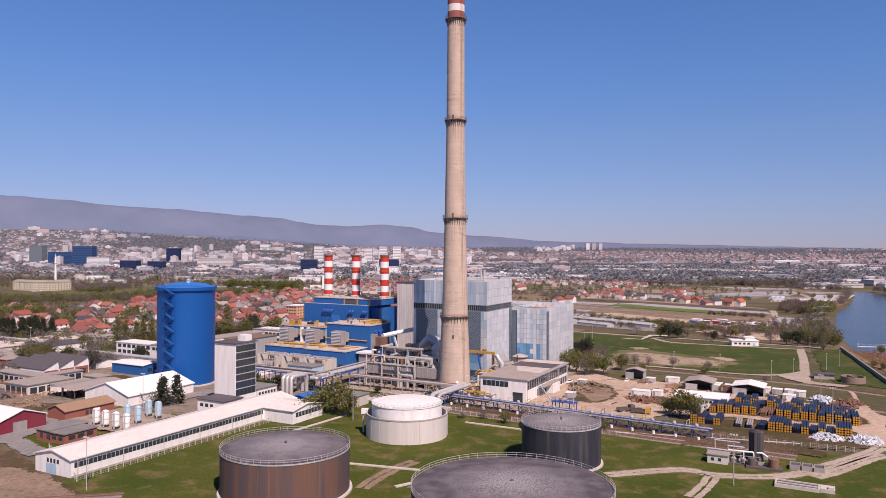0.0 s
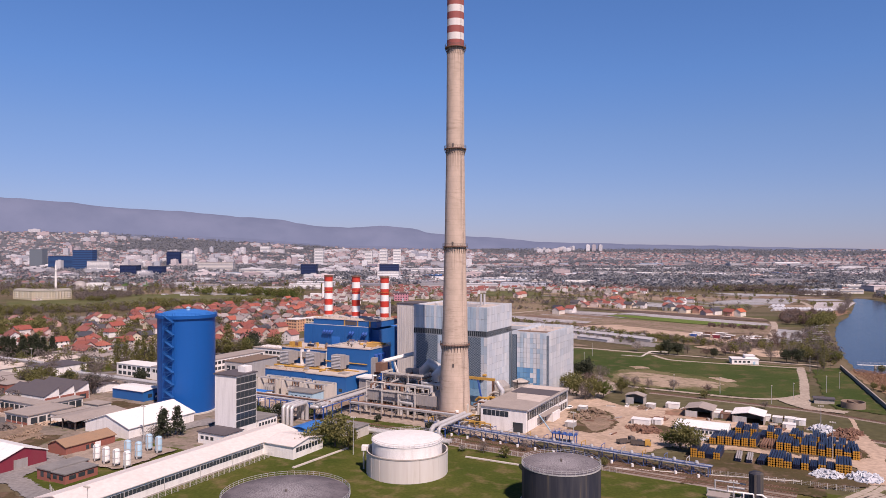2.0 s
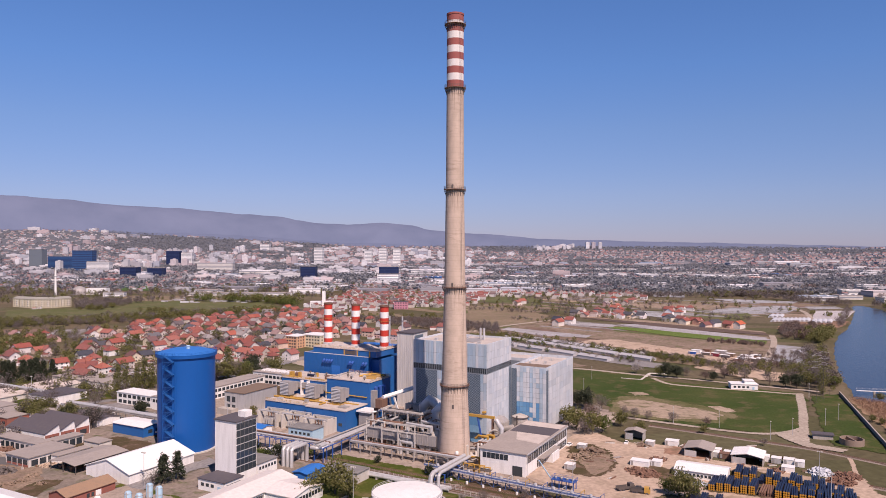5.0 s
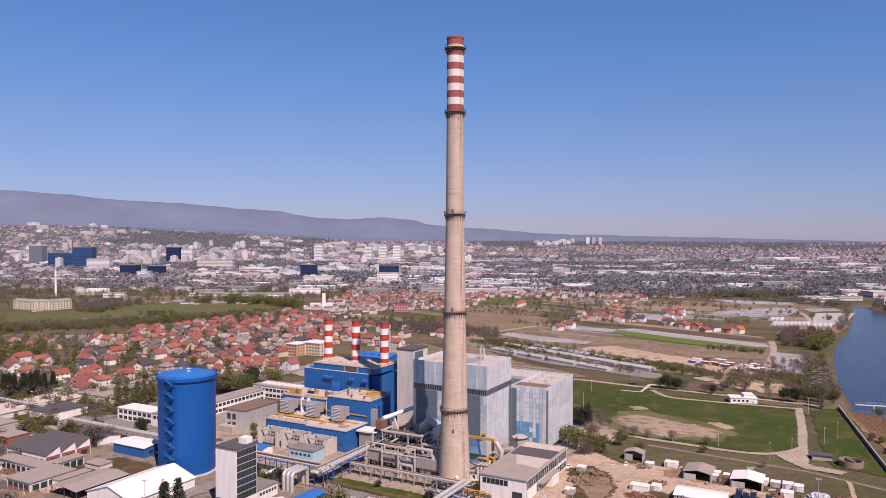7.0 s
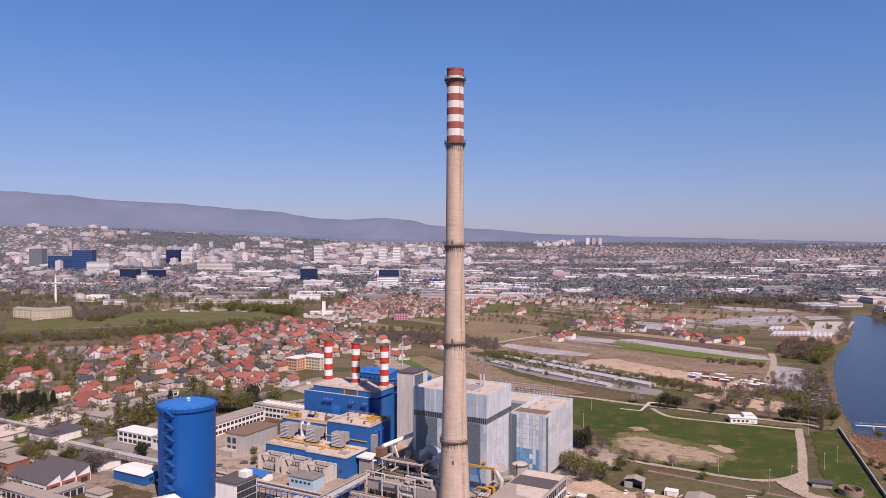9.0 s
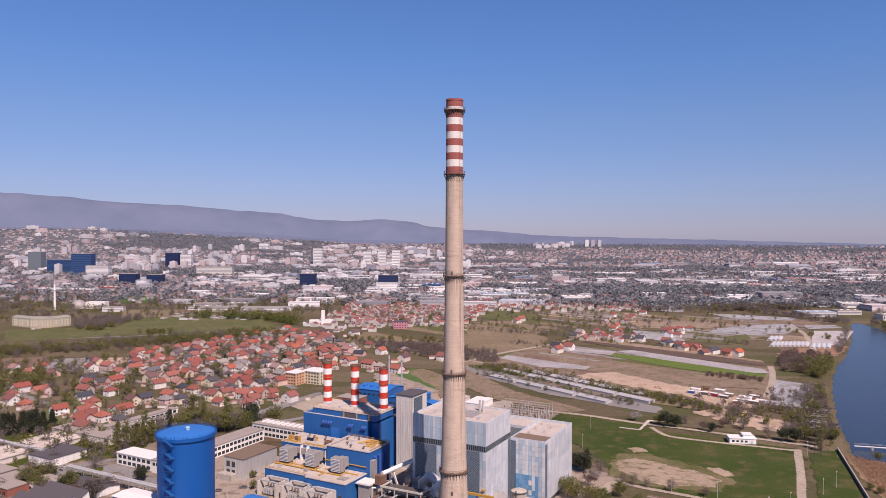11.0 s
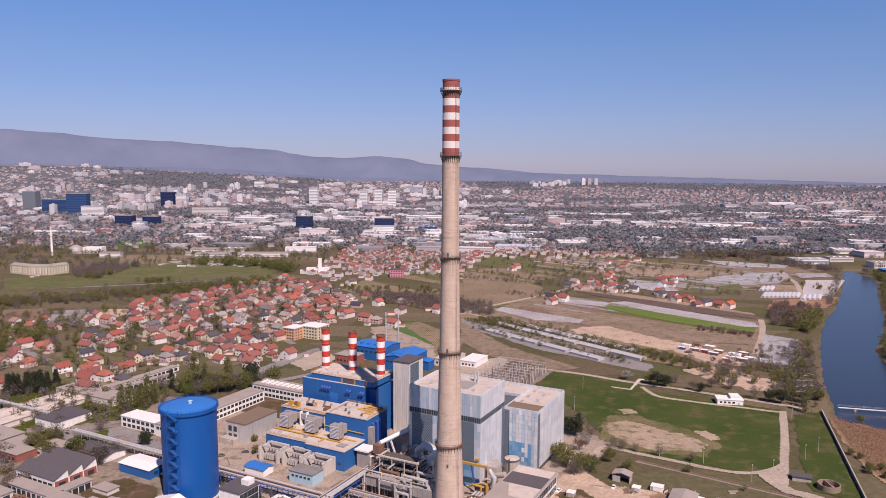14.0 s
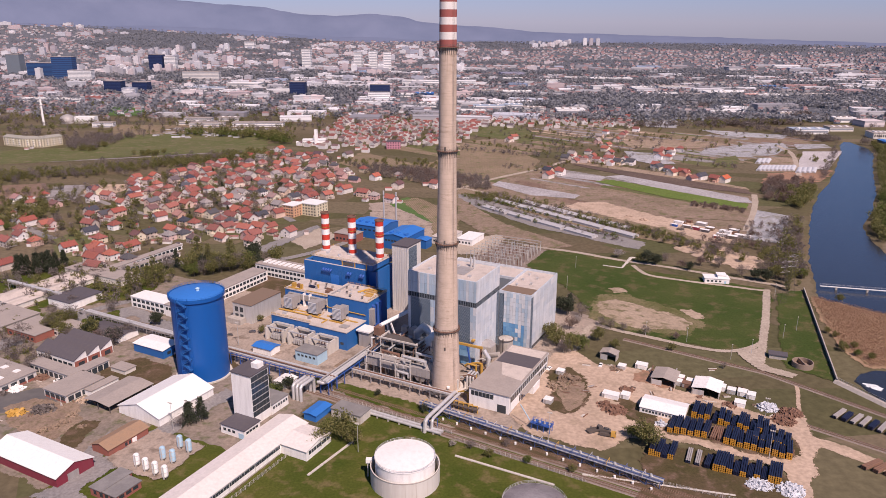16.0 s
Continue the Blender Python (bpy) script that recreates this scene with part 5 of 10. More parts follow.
    # walkways, boards and plant on the roofs
    for k, (x, y, z, l, w, h, m) in enumerate(((-4, 24, 20.1, 9, 1.2, 0.5, "yellow"), (-4, 29, 20.1, 7, 1.0, 0.9, "yellow"), (-3, 26, 20.1, 2.2, 2.2, 2.6, "yellow"), (0.5, 27, 20.1, 2, 1.6, 2.2, "rust_brown"), (4, 25.5, 20.1, 1.4, 1.4, 3.0, "yellow"), (7, 30, 20.1, 4, 2, 1.2, "pipe_navy"), (12.5, 31, 20.1, 1.2, 1.2, 2.4, "yellow"), (10, 24, 20.1, 14, 0.8, 0.4, "yellow"), (22, 27, 20.1, 3, 2.4, 1.8, "rust_brown"), (25.5, 29, 20.1, 2, 3, 1.2, "brown_roof"), (20, 31, 20.1, 4, 1, 1.6, "rust_brown"), (45, 31, 23.1, 9, 1.4, 0.5, "yellow"), (47, 34, 23.1, 8, 1.2, 0.9, "sand_board"), (50, 27, 23.1, 5, 3, 0.5, "sand_board"), (52, 37, 23.1, 4, 2, 1.0, "rust_brown"), (31, 21, 23.1, 1.2, 18, 0.35, "duct_grey"), (1, 13, 11.2, 27, 0.9, 0.5, "yellow"), (32, 14, 11.3, 22, 0.9, 0.5, "yellow"), (48, 4, 11.3, 5, 4, 0.7, "duct_grey"), (6, 5, 11.2, 3, 2, 1.2, "galvanised"), (24, 6, 11.2, 2, 2, 1.6, "duct_grey"))):
        block(b, "roof_plant", x, y, z, x + l, y + w, z + h, m)
    for x, y, z in ((8, 36, 20.1), (15, 38, 20.1), (3, 38, 20.1), (18, 33, 20.1), (34, 33, 23.1), (40, 36, 23.1), (44, 22, 23.1), (52, 23, 23.1), (39, 26, 23.1)):
        part("roof_cowl", MB().lathe(x, y, [(0.25, z), (0.25, z + 0.8), (0.8, z + 1.0), (0.6, z + 1.5), (0.1, z + 1.7)], 10), "dark_steel", b)
    for x in (9.5, 14, 27.5, 32, 46):
        part("buttress", MB().box(x, 20.6, 11.2, x + 0.6, 23.02, 19.5), "white_paint", b)
    part("pipe_run", MB().run([(-5, 22.4, 14.6), (28, 22.4, 14.6), (28, 20, 14.6), (56, 19.5, 14.6)], 0.3, 8), "yellow", b)
    part("canopy", MB().box(57, 8, 9.4, 66, 17, 10.2), "white_roof", b, "flat white canopy")
    part("canopy_house", MB().box(58, 9, 0, 65, 16, 9.4), "duct_grey", b, "grey plant room below the canopy")
    window_row(b, "front", (56, 21), 5, 31, 55, 3, 2.2, 1.6)


gas_turbine_hall()


def transformer_bay(u, v):
    b = on_site("transformer_bay", "open concrete transformer bay with weathered blast walls", "transformer", u, v, 0, "transformer bays")
    for x in (0, 12.2):
        part("blast_wall", MB().box(x, 0, 0, x + 0.9, 11, 7.6), "pale_concrete", b)
    part("blast_wall", MB().box(0.9, 10.2, 0, 12.2, 11, 7.6), "pale_concrete", b)
    tr = part("transformer", MB().box(3, 2.5, 0.6, 9.6, 7.5, 4.6), "duct_grey", b)
    for k in range(3):
        part("bushing", MB().lathe(4.2 + k * 2, 4.5, [(0.3, 4.6), (0.3, 6.2), (0.12, 7.2)], 8), "rust_brown", tr)
    for k in range(4):
        part("radiator", MB().box(3.2 + k * 1.6, 1.3, 1, 4.0 + k * 1.6, 2.5, 4), "galvanised", tr)
    part("beam", MB().box(-0.3, 1.5, 7.6, 13.4, 2.4, 8.2).box(-0.3, 8, 7.6, 13.4, 8.9, 8.2), "galvanised", b)


for u, v in ((-122, 0.5), (-105.5, 0.5), (-89, -1.3)):
    transformer_bay(u, v + 4)
# ---------------------------------------------------------------- works buildings


def flat_building(name, label, u, v, L, D, H, wall="plaster", roof="grey_roof", rows=(), lip=0.35, z=0.0, category="building", roof_label=""):
    """A flat-roofed building; rows: (face, count, from, to, sill, width, height)."""
    b = on_site(name, label, category, u, v, z)
    block(b, "wall", 0, 0, 0, L, D, H, wall)
    block(b, "roof", -lip, -lip, H, L + lip, D + lip, H + 0.35, roof, roof_label)
    for face, n, a0, a1, sill, w, h in rows:
        window_row(b, face, (L, D), n, a0, a1, sill, w, h)
    return b


def gabled_building(name, label, u, v, L, D, H, R, wall="plaster", roof="white_roof", rows=(), axis="y", category="building", roof_label=""):
    b = on_site(name, label, category, u, v)
    part("wall", MB().house(0, 0, L, D, H, R, axis), wall, b)
    part("roof", MB().gable(0, 0, L, D, H, R, 0.5, 0.25, axis), roof, b, roof_label)
    for face, n, a0, a1, sill, w, h in rows:
        window_row(b, face, (L, D), n, a0, a1, sill, w, h)
    return b


# the long white hall with its side wing
h = gabled_building("long_hall", "long low white hall with a window band under the eaves", -53, -163, 16, 97, 4.9, 6.8, "white_paint", "hall_roof", [("right", 52, 1, 78, 2.6, 1.34, 1.5), ("front", 4, 5, 11, 3.2, 0.9, 1.2)], roof_label="pale sheet roof")
part("door", MB().box(5, -0.08, 0, 9.5, 0.05, 3.0), "pale_blue", h, "pale blue double door")
block(h, "plinth", 16.0, 0, 0, 16.12, 78, 0.5, "concrete")
for k in range(6):
    part("downpipe", MB().tube((16.2, 2 + k * 15, 0), (16.2, 2 + k * 15, 4.8), 0.12, 6), "galvanised", h)
g = gabled_building("hall_wing", "white side wing of the long hall", -37.2, -84.5, 14, 17.5, 4.7, 6.3, "white_paint", "hall_roof", [("right", 8, 1.5, 16, 2.3, 1.5, 1.7)], "x")

M["grey_frame"] = painted("grey_frame", (0.20, 0.20, 0.20), 0.6, wear=0.2)
# the stair tower with its annex
b = on_site("stair_tower", "tall white concrete tower glazed on one side", "tower", -73.5, -73.5)
block(b, "wall", 0, 0, 0, 11.5, 12, 25.5, "white_paint", "white plastered wall")
block(b, "roof", -0.4, -0.4, 25.5, 11.9, 12.4, 26, "slate_roof")
block(b, "glazing_back", 11.4, 0.5, 4.4, 11.52, 11.6, 25.2, "grey_frame")
for k in range(7):
    for j in range(5):
        place("window", WINDOWS.setdefault("tower", MB().box(-1.08, -0.1, 0, 1.02, 0.1, 2.5).mesh("window", "glass")), b, (11.5, 1.2 + 2.3 * j + 0.2, 4.6 + 2.95 * k), 90)
    part("spandrel", MB().box(11.48, 0.4, 7.15 + 2.95 * k, 11.6, 11.8, 7.5 + 2.95 * k), "galvanised", b)
block(b, "penthouse", 6, 7, 26, 10, 11, 28.4, "white_paint")
b = flat_building("tower_annex", "low white building at the foot of the tower", -72, -84, 14, 10.4, 4.4, "white_paint", "slate_roof", [("right", 4, 1, 9, 2.2, 1.6, 1.1), ("front", 3, 1, 9, 1.8, 1.6, 1.3)])
part("door", MB().box(10.5, -0.08, 0, 13.5, 0.05, 2.6), "pale_blue", b, "pale blue door")
flat_building("tower_annex", "low white wing with a strip of windows", -73, -61.2, 11.5, 12, 5.2, "white_paint", "grey_roof", [("right", 6, 0.5, 11.5, 2.6, 1.2, 1.3)])

# small sheds near the pipe bridges
gabled_building("pump_shed", "small shed with a bright blue roof", -46, -57, 7, 12, 3.2, 3.9, "blue_roof", "blue_roof")
flat_building("valve_house", "low grey building beside the pipes", -36, -49, 16.5, 8.5, 4.2, "pale_concrete", "grey_roof", [("front", 4, 1, 15, 1.6, 1.4, 1.2)])
gabled_building("store_shed", "small shed with a blue sheet roof and white walls", -117, -12, 13, 8, 3.6, 4.6, "white_paint", "blue_roof", (), "x")
flat_building("control_building", "pale blue control building with a dark flat roof", -89, -9, 15, 9, 6, "pale_blue", "grey_roof", [("front", 5, 1, 14, 3.2, 1.5, 1.2)])
gabled_building("site_hut", "long white wooden site hut", -80, -38, 8, 9, 2.6, 3.3, "white_paint", "white_roof")
b = flat_building("switch_house", "grey corrugated house with a brown roof", -159, 18, 15, 28, 12, "galvanised", "brown_roof", [("front", 2, 1, 9, 6.5, 2.6, 3.2), ("front", 2, 1, 9, 2.0, 2.6, 3.0)])
block(b, "porch", -1, -5, 0, 10, 0, 3.4, "concrete")

# workshop beside the chimney
b = flat_building("workshop", "two-storey white workshop with long rows of windows", 17, -8.5, 21, 54, 9.6, "white_paint", "mid_roof", [("right", 19, 1, 53, 5.2, 2.35, 3.3), ("right", 13, 13, 53, 0.8, 2.5, 3.0), ("front", 6, 1, 13, 6.0, 1.8, 2.4)], 0.5)
block(b, "roof_patch", 0.5, 32, 9.95, 20.5, 45, 10.05, "slate_roof", "dark bitumen strip")
block(b, "roof_patch", 0.6, 45.4, 9.95, 20.4, 53.4, 10.04, "cream_roof", "pale dusty roof strip")
part("roof_patch", MB().rings([[(9, 19, 9.9), (20.4, 17, 9.9), (20.4, 31.8, 9.9), (4, 31.8, 9.9)], [(9, 19, 10.03), (20.4, 17, 10.03), (20.4, 31.8, 10.03), (4, 31.8, 10.03)]]), "cream_roof", b, "pale worn roof patch")
part("gutter", MB().box(21.4, 0, 9.4, 21.8, 54, 9.8), "galvanised", b)
for k in range(5):
    part("downpipe", MB().tube((21.35, 1 + k * 13, 0), (21.35, 1 + k * 13, 9.4), 0.12, 6), "galvanised", b)
block(b, "canopy", 21, 14, 4.4, 24, 36, 4.8, "mid_roof")
block(b, "porch", 21, 24, 0, 24.5, 33, 4.4, "white_paint")
part("door", MB().box(15, -0.1, 0, 19.5, 0.05, 4.2), "glass", b, "dark workshop door")

# left-hand works
b = gabled_building("store_tent", "large white storage tent", -127, -94, 27, 34, 4.2, 8.6, "white_paint", "white_roof", roof_label="bright white membrane roof")
b = gabled_building("brick_shed", "red brick shed with a brown tiled roof", -110.5, -121.5, 10.5, 21, 3.4, 5.4, "brick", "tan_tiles", [("right", 2, 8, 12, 0.8, 1.2, 1.6)])
part("door", MB().box(10.45, 12.2, 0, 10.6, 14.6, 2.6), "white_paint", b, "white door")
b = flat_building("brick_office", "low red brick building with a flat grey roof", -84.5, -142.5, 6.5, 14.5, 3.6, "brick", "grey_roof", [("front", 2, 1, 8, 1.2, 1.6, 1.8)])
b = flat_building("brick_office", "low red brick wing with wide windows", -77.9, -142, 7.4, 12, 3.2, "brick", "grey_roof", [("front", 2, 0.5, 7, 1.2, 2.0, 1.4), ("right", 3, 1, 11, 1.2, 2.4, 1.4)])
b = gabled_building("red_hall", "hall with dark red walls and a white roof", -143, -146, 43, 17, 4.4, 7.4, "maroon", "white_roof", (), "x")
part("door", MB().box(42.95, 5, 0, 43.1, 10, 3.6), "duct_grey", b)
b = on_site("open_shed", "open-sided shed with a grey sheet roof", "shed", -147, -97)
part("roof", MB().gable(0, 0, 17, 26, 4.2, 5.2, 0.4, 0.2, "y"), "mid_roof", b)
for k in range(5):
    for x in (0.2, 8.5, 16.8):
        part("post", MB().box(x - 0.15, 0.3 + k * 6.2, 0, x + 0.15, 0.6 + k * 6.2, 4.3 + (0.8 if x == 8.5 else 0)), "dark_steel", b)
block(b, "back_wall", 0, 25.7, 0, 17, 26, 4.2, "concrete")
for k in range(6):
    part("stored_crate", MB().box(1.5 + k * 2.4, 3 + (k % 3) * 5, 0, 3.3 + k * 2.4, 6 + (k % 3) * 5, 1.6 + 0.4 * (k % 2)), "rust_brown", b)
b = flat_building("garage_block", "flat-roofed pale garage block with dark bays", -173.5, -100, 16.5, 21.5, 4.4, "plaster", "mid_roof", [("front", 4, 0.6, 16, 0.4, 3.2, 3.0), ("right", 5, 0.8, 20, 0.6, 3.0, 2.6)], 0.5)
for x in range(4):
    block(b, "brick_infill", 0.8 + x * 4.0, -0.12, 0, 4.0 + x * 4.0, -0.02, 1.3, "brick")
flat_building("garage_annex", "low white annex of the garages", -156.6, -90, 5, 16, 3.4, "white_paint", "mid_roof", (), 0.3)
flat_building("garage_wing", "open link between garages and sawtooth hall", -178.5, -78, 6.5, 15, 4.4, "plaster", "mid_roof", [("right", 4, 0.5, 14.5, 0.3, 2.9, 3.2)], 0.5)
b = flat_building("garage_wing", "long flat-roofed workshop wing with brick infill", -207, -85.5, 33, 7, 4.6, "plaster", "mid_roof", [("front", 8, 0.8, 32, 0.6, 2.8, 2.8)], 0.5)
b = on_site("sawtooth_hall", "workshop hall with a dark sawtooth roof", "building", -217, -74)
for k in range(3):
    y0 = k * 8.2
    part("bay", MB().rings([[(x, y0, 0), (x, y0, 4.8), (x, y0 + 7.6, 8.4), (x, y0 + 8.2, 4.8), (x, y0 + 8.2, 0)] for x in (31, 0)]), "white_paint", b)
    part("roof", MB().rings([[(x, y0 - 0.2, 4.85), (x, y0 - 0.2, 5.15), (x, y0 + 7.7, 8.8), (x, y0 + 7.7, 8.5)] for x in (31.4, -0.4)]), "slate_roof", b)
    part("end_wall", MB().box(30.95, y0 + 0.5, 0, 31.12, y0 + 7.8, 4.2), "brick", b)
    window_row(b, "right", (31.1, 24), 1, y0 + 2, y0 + 7, 0.6, 3.6, 2.4)
window_row(b, "front", (31, 24), 7, 1, 30, 1.0, 3.2, 2.2)
b = flat_building("works_hall", "flat-roofed workshop with skylights and brick infill", -236, -110, 42, 20, 4.8, "plaster", "mid_roof", [("right", 4, 1, 19, 0.8, 3.2, 2.8), ("front", 10, 1, 41, 0.8, 2.8, 2.8)], 0.6)
for x in range(10):
    block(b, "brick_infill", 1.2 + x * 4.0, -0.12, 0, 4.4 + x * 4.0, -0.02, 1.6, "brick")
for x in range(4):
    block(b, "brick_infill", 42.02, 1.2 + x * 4.6, 0, 42.12, 5.0 + x * 4.6, 1.6, "brick")
for k in range(8):
    part("skylight", MB().box(3 + (k % 4) * 10, 4 + (k // 4) * 9, 5.15, 6 + (k % 4) * 10, 7 + (k // 4) * 9, 5.6), "white_roof", b)
b = gabled_building("blue_shed", "blue clad shed with a white roof", -176.5, -43, 23, 13, 5.2, 6.0, "blue_cladding", "white_roof", (), "x")
window_row(b, "right", (23, 13), 2, 2, 11, 1.8, 2.6, 1.8)
part("duct", MB().run([(23, 9, 2.4), (26, 9, 2.4), (26, 5, 2.4)], 0.5), "galvanised", b)
flat_building("loading_box", "low white concrete loading box", -167.5, -66, 11, 7, 2.6, "plaster", "mid_roof")
for u, v, L, D in ((-322, -36, 15, 58), (-306, -38, 12, 60)):
    gabled_building("long_shed", "long low shed with a tan roof", u, v, L, D, 3.4, 4.8, "plaster", "cream_roof")
b = flat_building("white_store", "white store with a dark flat roof", -284, -20, 22, 24, 5, "white_paint", "slate_roof")
flat_building("grey_store", "wide low store with a weathered grey roof", -298, -66, 32, 28, 4.2, "concrete", "mid_roof", [("front", 8, 1, 31, 1, 2.2, 1.6)])
flat_building("grey_store", "wide low store with a weathered grey roof", -262, -62, 26, 20, 4.4, "brick", "mid_roof", [("front", 6, 1, 25, 1, 2.2, 1.6)])
flat_building("grey_store", "long low store with a grey roof", -330, 26, 60, 16, 4.4, "plaster", "mid_roof")
flat_building("grey_store", "low grey store beside the pipe bridge", -246, -50, 22, 14, 4.4, "plaster", "mid_roof", [("front", 5, 1, 21, 1, 2.2, 1.6)])

# offices behind the heat store
R = [("front", 7, 1, 30, 0.8, 2.9, 2.0), ("front", 7, 1, 30, 4.2, 2.9, 2.0)]
flat_building("office_block", "white two-storey office block with wide windows", -234, 4, 31, 12, 7, "white_paint", "white_roof", R)
flat_building("office_block", "white two-storey office wing with rows of windows", -202, 3, 13, 82, 7.5, "white_paint", "mid_roof", [("right", 23, 1, 81, 0.9, 2.6, 1.9), ("right", 23, 1, 81, 4.4, 2.6, 1.9), ("front", 4, 0.5, 11.5, 4.3, 2.2, 1.8)])
b = flat_building("office_block", "white office wing with rooflights", -206, 92, 46, 15, 8, "white_paint", "mid_roof", [("front", 13, 1, 45, 0.9, 2.6, 1.9), ("front", 13, 1, 45, 4.6, 2.6, 1.9), ("right", 4, 1, 14, 4.6, 2.4, 1.9)])
for k in range(9):
    part("rooflight", MB().box(4 + k * 4.6, 4, 8.35, 6.6 + k * 4.6, 11, 8.9), "white_roof", b)

# buildings behind the blue hall
for u, v, L, D, H in ((-200, 210, 31, 26, 11), (-158, 192, 22, 32, 11)):
    b = gabled_building("pump_hall", "blue clad hall with a blue roof", u, v, L, D, H, H + 2.0, "blue_cladding", "blue_roof", [("front", 6, 2, L - 2, 6.5, 2.4, 1.4)], "x" if L > D else "y")
    for k in range(3):
        part("roof_vent", MB().box(4 + k * 7, 4, H + 0.9, 6.5 + k * 7, 8, H + 2.6), "blue_roof", b)
gabled_building("pump_hall", "small blue clad pump hall", -134, 205, 10, 10, 7, 8, "blue_cladding", "blue_roof")
for k in range(2):
    s = on_site("vent_stack", "slim grey steel exhaust stack", "chimney", -190 + k * 13, 246, 0, "slim stacks")
    part("pipe", MB().lathe(0, 0, [(0.7, 0), (0.7, 34)], 12), "galvanised", s, smooth=True)
    part("base", MB().box(-1.5, -1.5, 0, 1.5, 1.5, 2), "concrete", s)
    part("collar", MB().lathe(0, 0, [(1.1, 30), (1.1, 30.4), (0.7, 30.4)], 12, True, False), "dark_steel", s)
flat_building("relay_house", "white relay house beside the switchyard", -108, 230, 14, 24, 5, "white_paint", "white_roof", [("front", 4, 1, 13, 1.5, 1.6, 1.6)])
flat_building("brick_store", "brick store behind the blue hall", -205, 190, 20, 14, 7, "brick", "mid_roof", [("front", 5, 1, 19, 2, 2, 1.6)])
flat_building("pale_store", "pale store with a grey roof", -128, 222, 16, 26, 6, "plaster", "cream_roof", [("front", 4, 1, 15, 2, 2, 1.6)])


# silos on their slab
def silo(x, y, r, h, mat, label):
    s = thing("silo", label, "silo", (x, y, 0.4), 0, "upright tanks on a slab")
    part("shell", MB().lathe(0, 0, [(r, 1.2), (r, h), (r * 0.75, h + 0.5), (0.1, h + 0.8)], 20), mat, s, smooth=True)
    for k in range(4):
        a = radians(45 + 90 * k)
        part("leg", MB().box(r * 0.8 * math.cos(a) - 0.12, r * 0.8 * math.sin(a) - 0.12, 0, r * 0.8 * math.cos(a) + 0.12, r * 0.8 * math.sin(a) + 0.12, 1.4), "dark_steel", s)
    for z in (1.4, h * 0.55, h - 0.2):
        part("hoop", MB().lathe(0, 0, [(r, z), (r + 0.06, z), (r + 0.06, z + 0.2), (r, z + 0.2)], 20, False, False), "galvanised", s)
    part("ladder", MB().box(-0.25, -r - 0.2, 0.5, 0.25, -r - 0.1, h + 0.6), "galvanised", s)


site_sheet("silo_slab", "concrete slab under the upright tanks", "apron", 0.4, -98, -124, -70, -98)
for x, y in ((-115, -58), (-110, -61), (-119, -67), (-114, -69)):
    silo(x, y, 1.25, 5.9, "pale_blue", "pale blue upright tank on legs")
for x, y in ((-128, -72), (-123, -75), (-118, -77.5), (-113, -80)):
    silo(x, y, 1.25, 5.6, "white_paint", "dirty white upright tank with steel hoops")


# small plant in the grass by the tanks
def bitumen_plant():
    t = thing("bitumen_tank", "black upright tank with a small pump plant", "tank", (94, -105, 0), TURN)
    part("shell", MB().lathe(0, 0, [(2.1, 0), (2.1, 9.4), (1.1, 9.9), (0.1, 10.0)], 28), "tank_black", t, smooth=True)
    part("ladder", MB().box(-0.3, -2.35, 0, 0.3, -2.2, 9.4), "dark_steel", t)
    part("bund", MB().box(-4.5, -4.5, 0, 4.5, -4.2, 1.4).box(-4.5, 4.2, 0, 4.5, 4.5, 1.4).box(4.2, -4.2, 0, 4.5, 4.2, 1.4).box(-4.5, -4.2, 0, -4.2, 4.2, 1.4), "concrete", t)
    for k in range(4):
        part("pump", MB().lathe(-6.5 - k * 1.9, -1, [(0.7, 0), (0.7, 2.0 + 0.4 * (k % 2)), (0.2, 2.6)], 10), "dark_steel", t)
    part("pipe_run", MB().run([(-3, 0, 4), (-8, 0, 4), (-8, 0, 2.5), (-14, 0, 2.5), (-14, 0, 0)], 0.3), "galvanised", t)
    part("pipe_run", MB().run([(-3, 1.4, 5), (-12, 1.4, 5), (-12, 1.4, 0)], 0.22), "galvanised", t)


bitumen_plant()
x, y = 79, -106
b = thing("pump_house", "small pale pump house with a flat roof", "building", (x, y, 0), TURN)
block(b, "wall", 0, 0, 0, 5.8, 4.2, 2.6, "plaster")
block(b, "roof", -0.3, -0.3, 2.6, 6.1, 4.5, 2.9, "mid_roof")
window_row(b, "front", (5.8, 4.2), 2, 0.5, 4.5, 0.9, 0.9, 0.9)
for k in range(3):
    c = thing("concrete_bin", "open concrete bin in the grass", "bin", (101 + k * 2.9, -112 - k * 1.3, 0), TURN, "concrete bins")
    part("wall", MB().box(0, 0, 0, 2.8, 0.2, 1.5).box(0, 3.8, 0, 2.8, 4, 1.5).box(0, 0.2, 0, 0.2, 3.8, 1.5).box(2.6, 0.2, 0, 2.8, 3.8, 1.5), "duct_grey", c)
    part("floor", MB().box(0.2, 0.2, 0, 2.6, 3.8, 1.2), "slate_roof", c)
b = thing("settling_basin", "long open settling basin with pale walls", "basin", (90, -128, 0), TURN)
part("wall", MB().box(0, 0, 0, 11, 0.4, 1.0).box(0, 4.6, 0, 11, 5, 1.0).box(0, 0.4, 0, 0.4, 4.6, 1.0).box(10.6, 0.4, 0, 11, 4.6, 1.0).box(0.4, 2.3, 0, 10.6, 2.7, 0.95), "pale_concrete", b)
part("sludge", MB().box(0.4, 0.4, 0, 10.6, 2.3, 0.7).box(0.4, 2.7, 0, 10.6, 4.6, 0.7), "slate_roof", b)
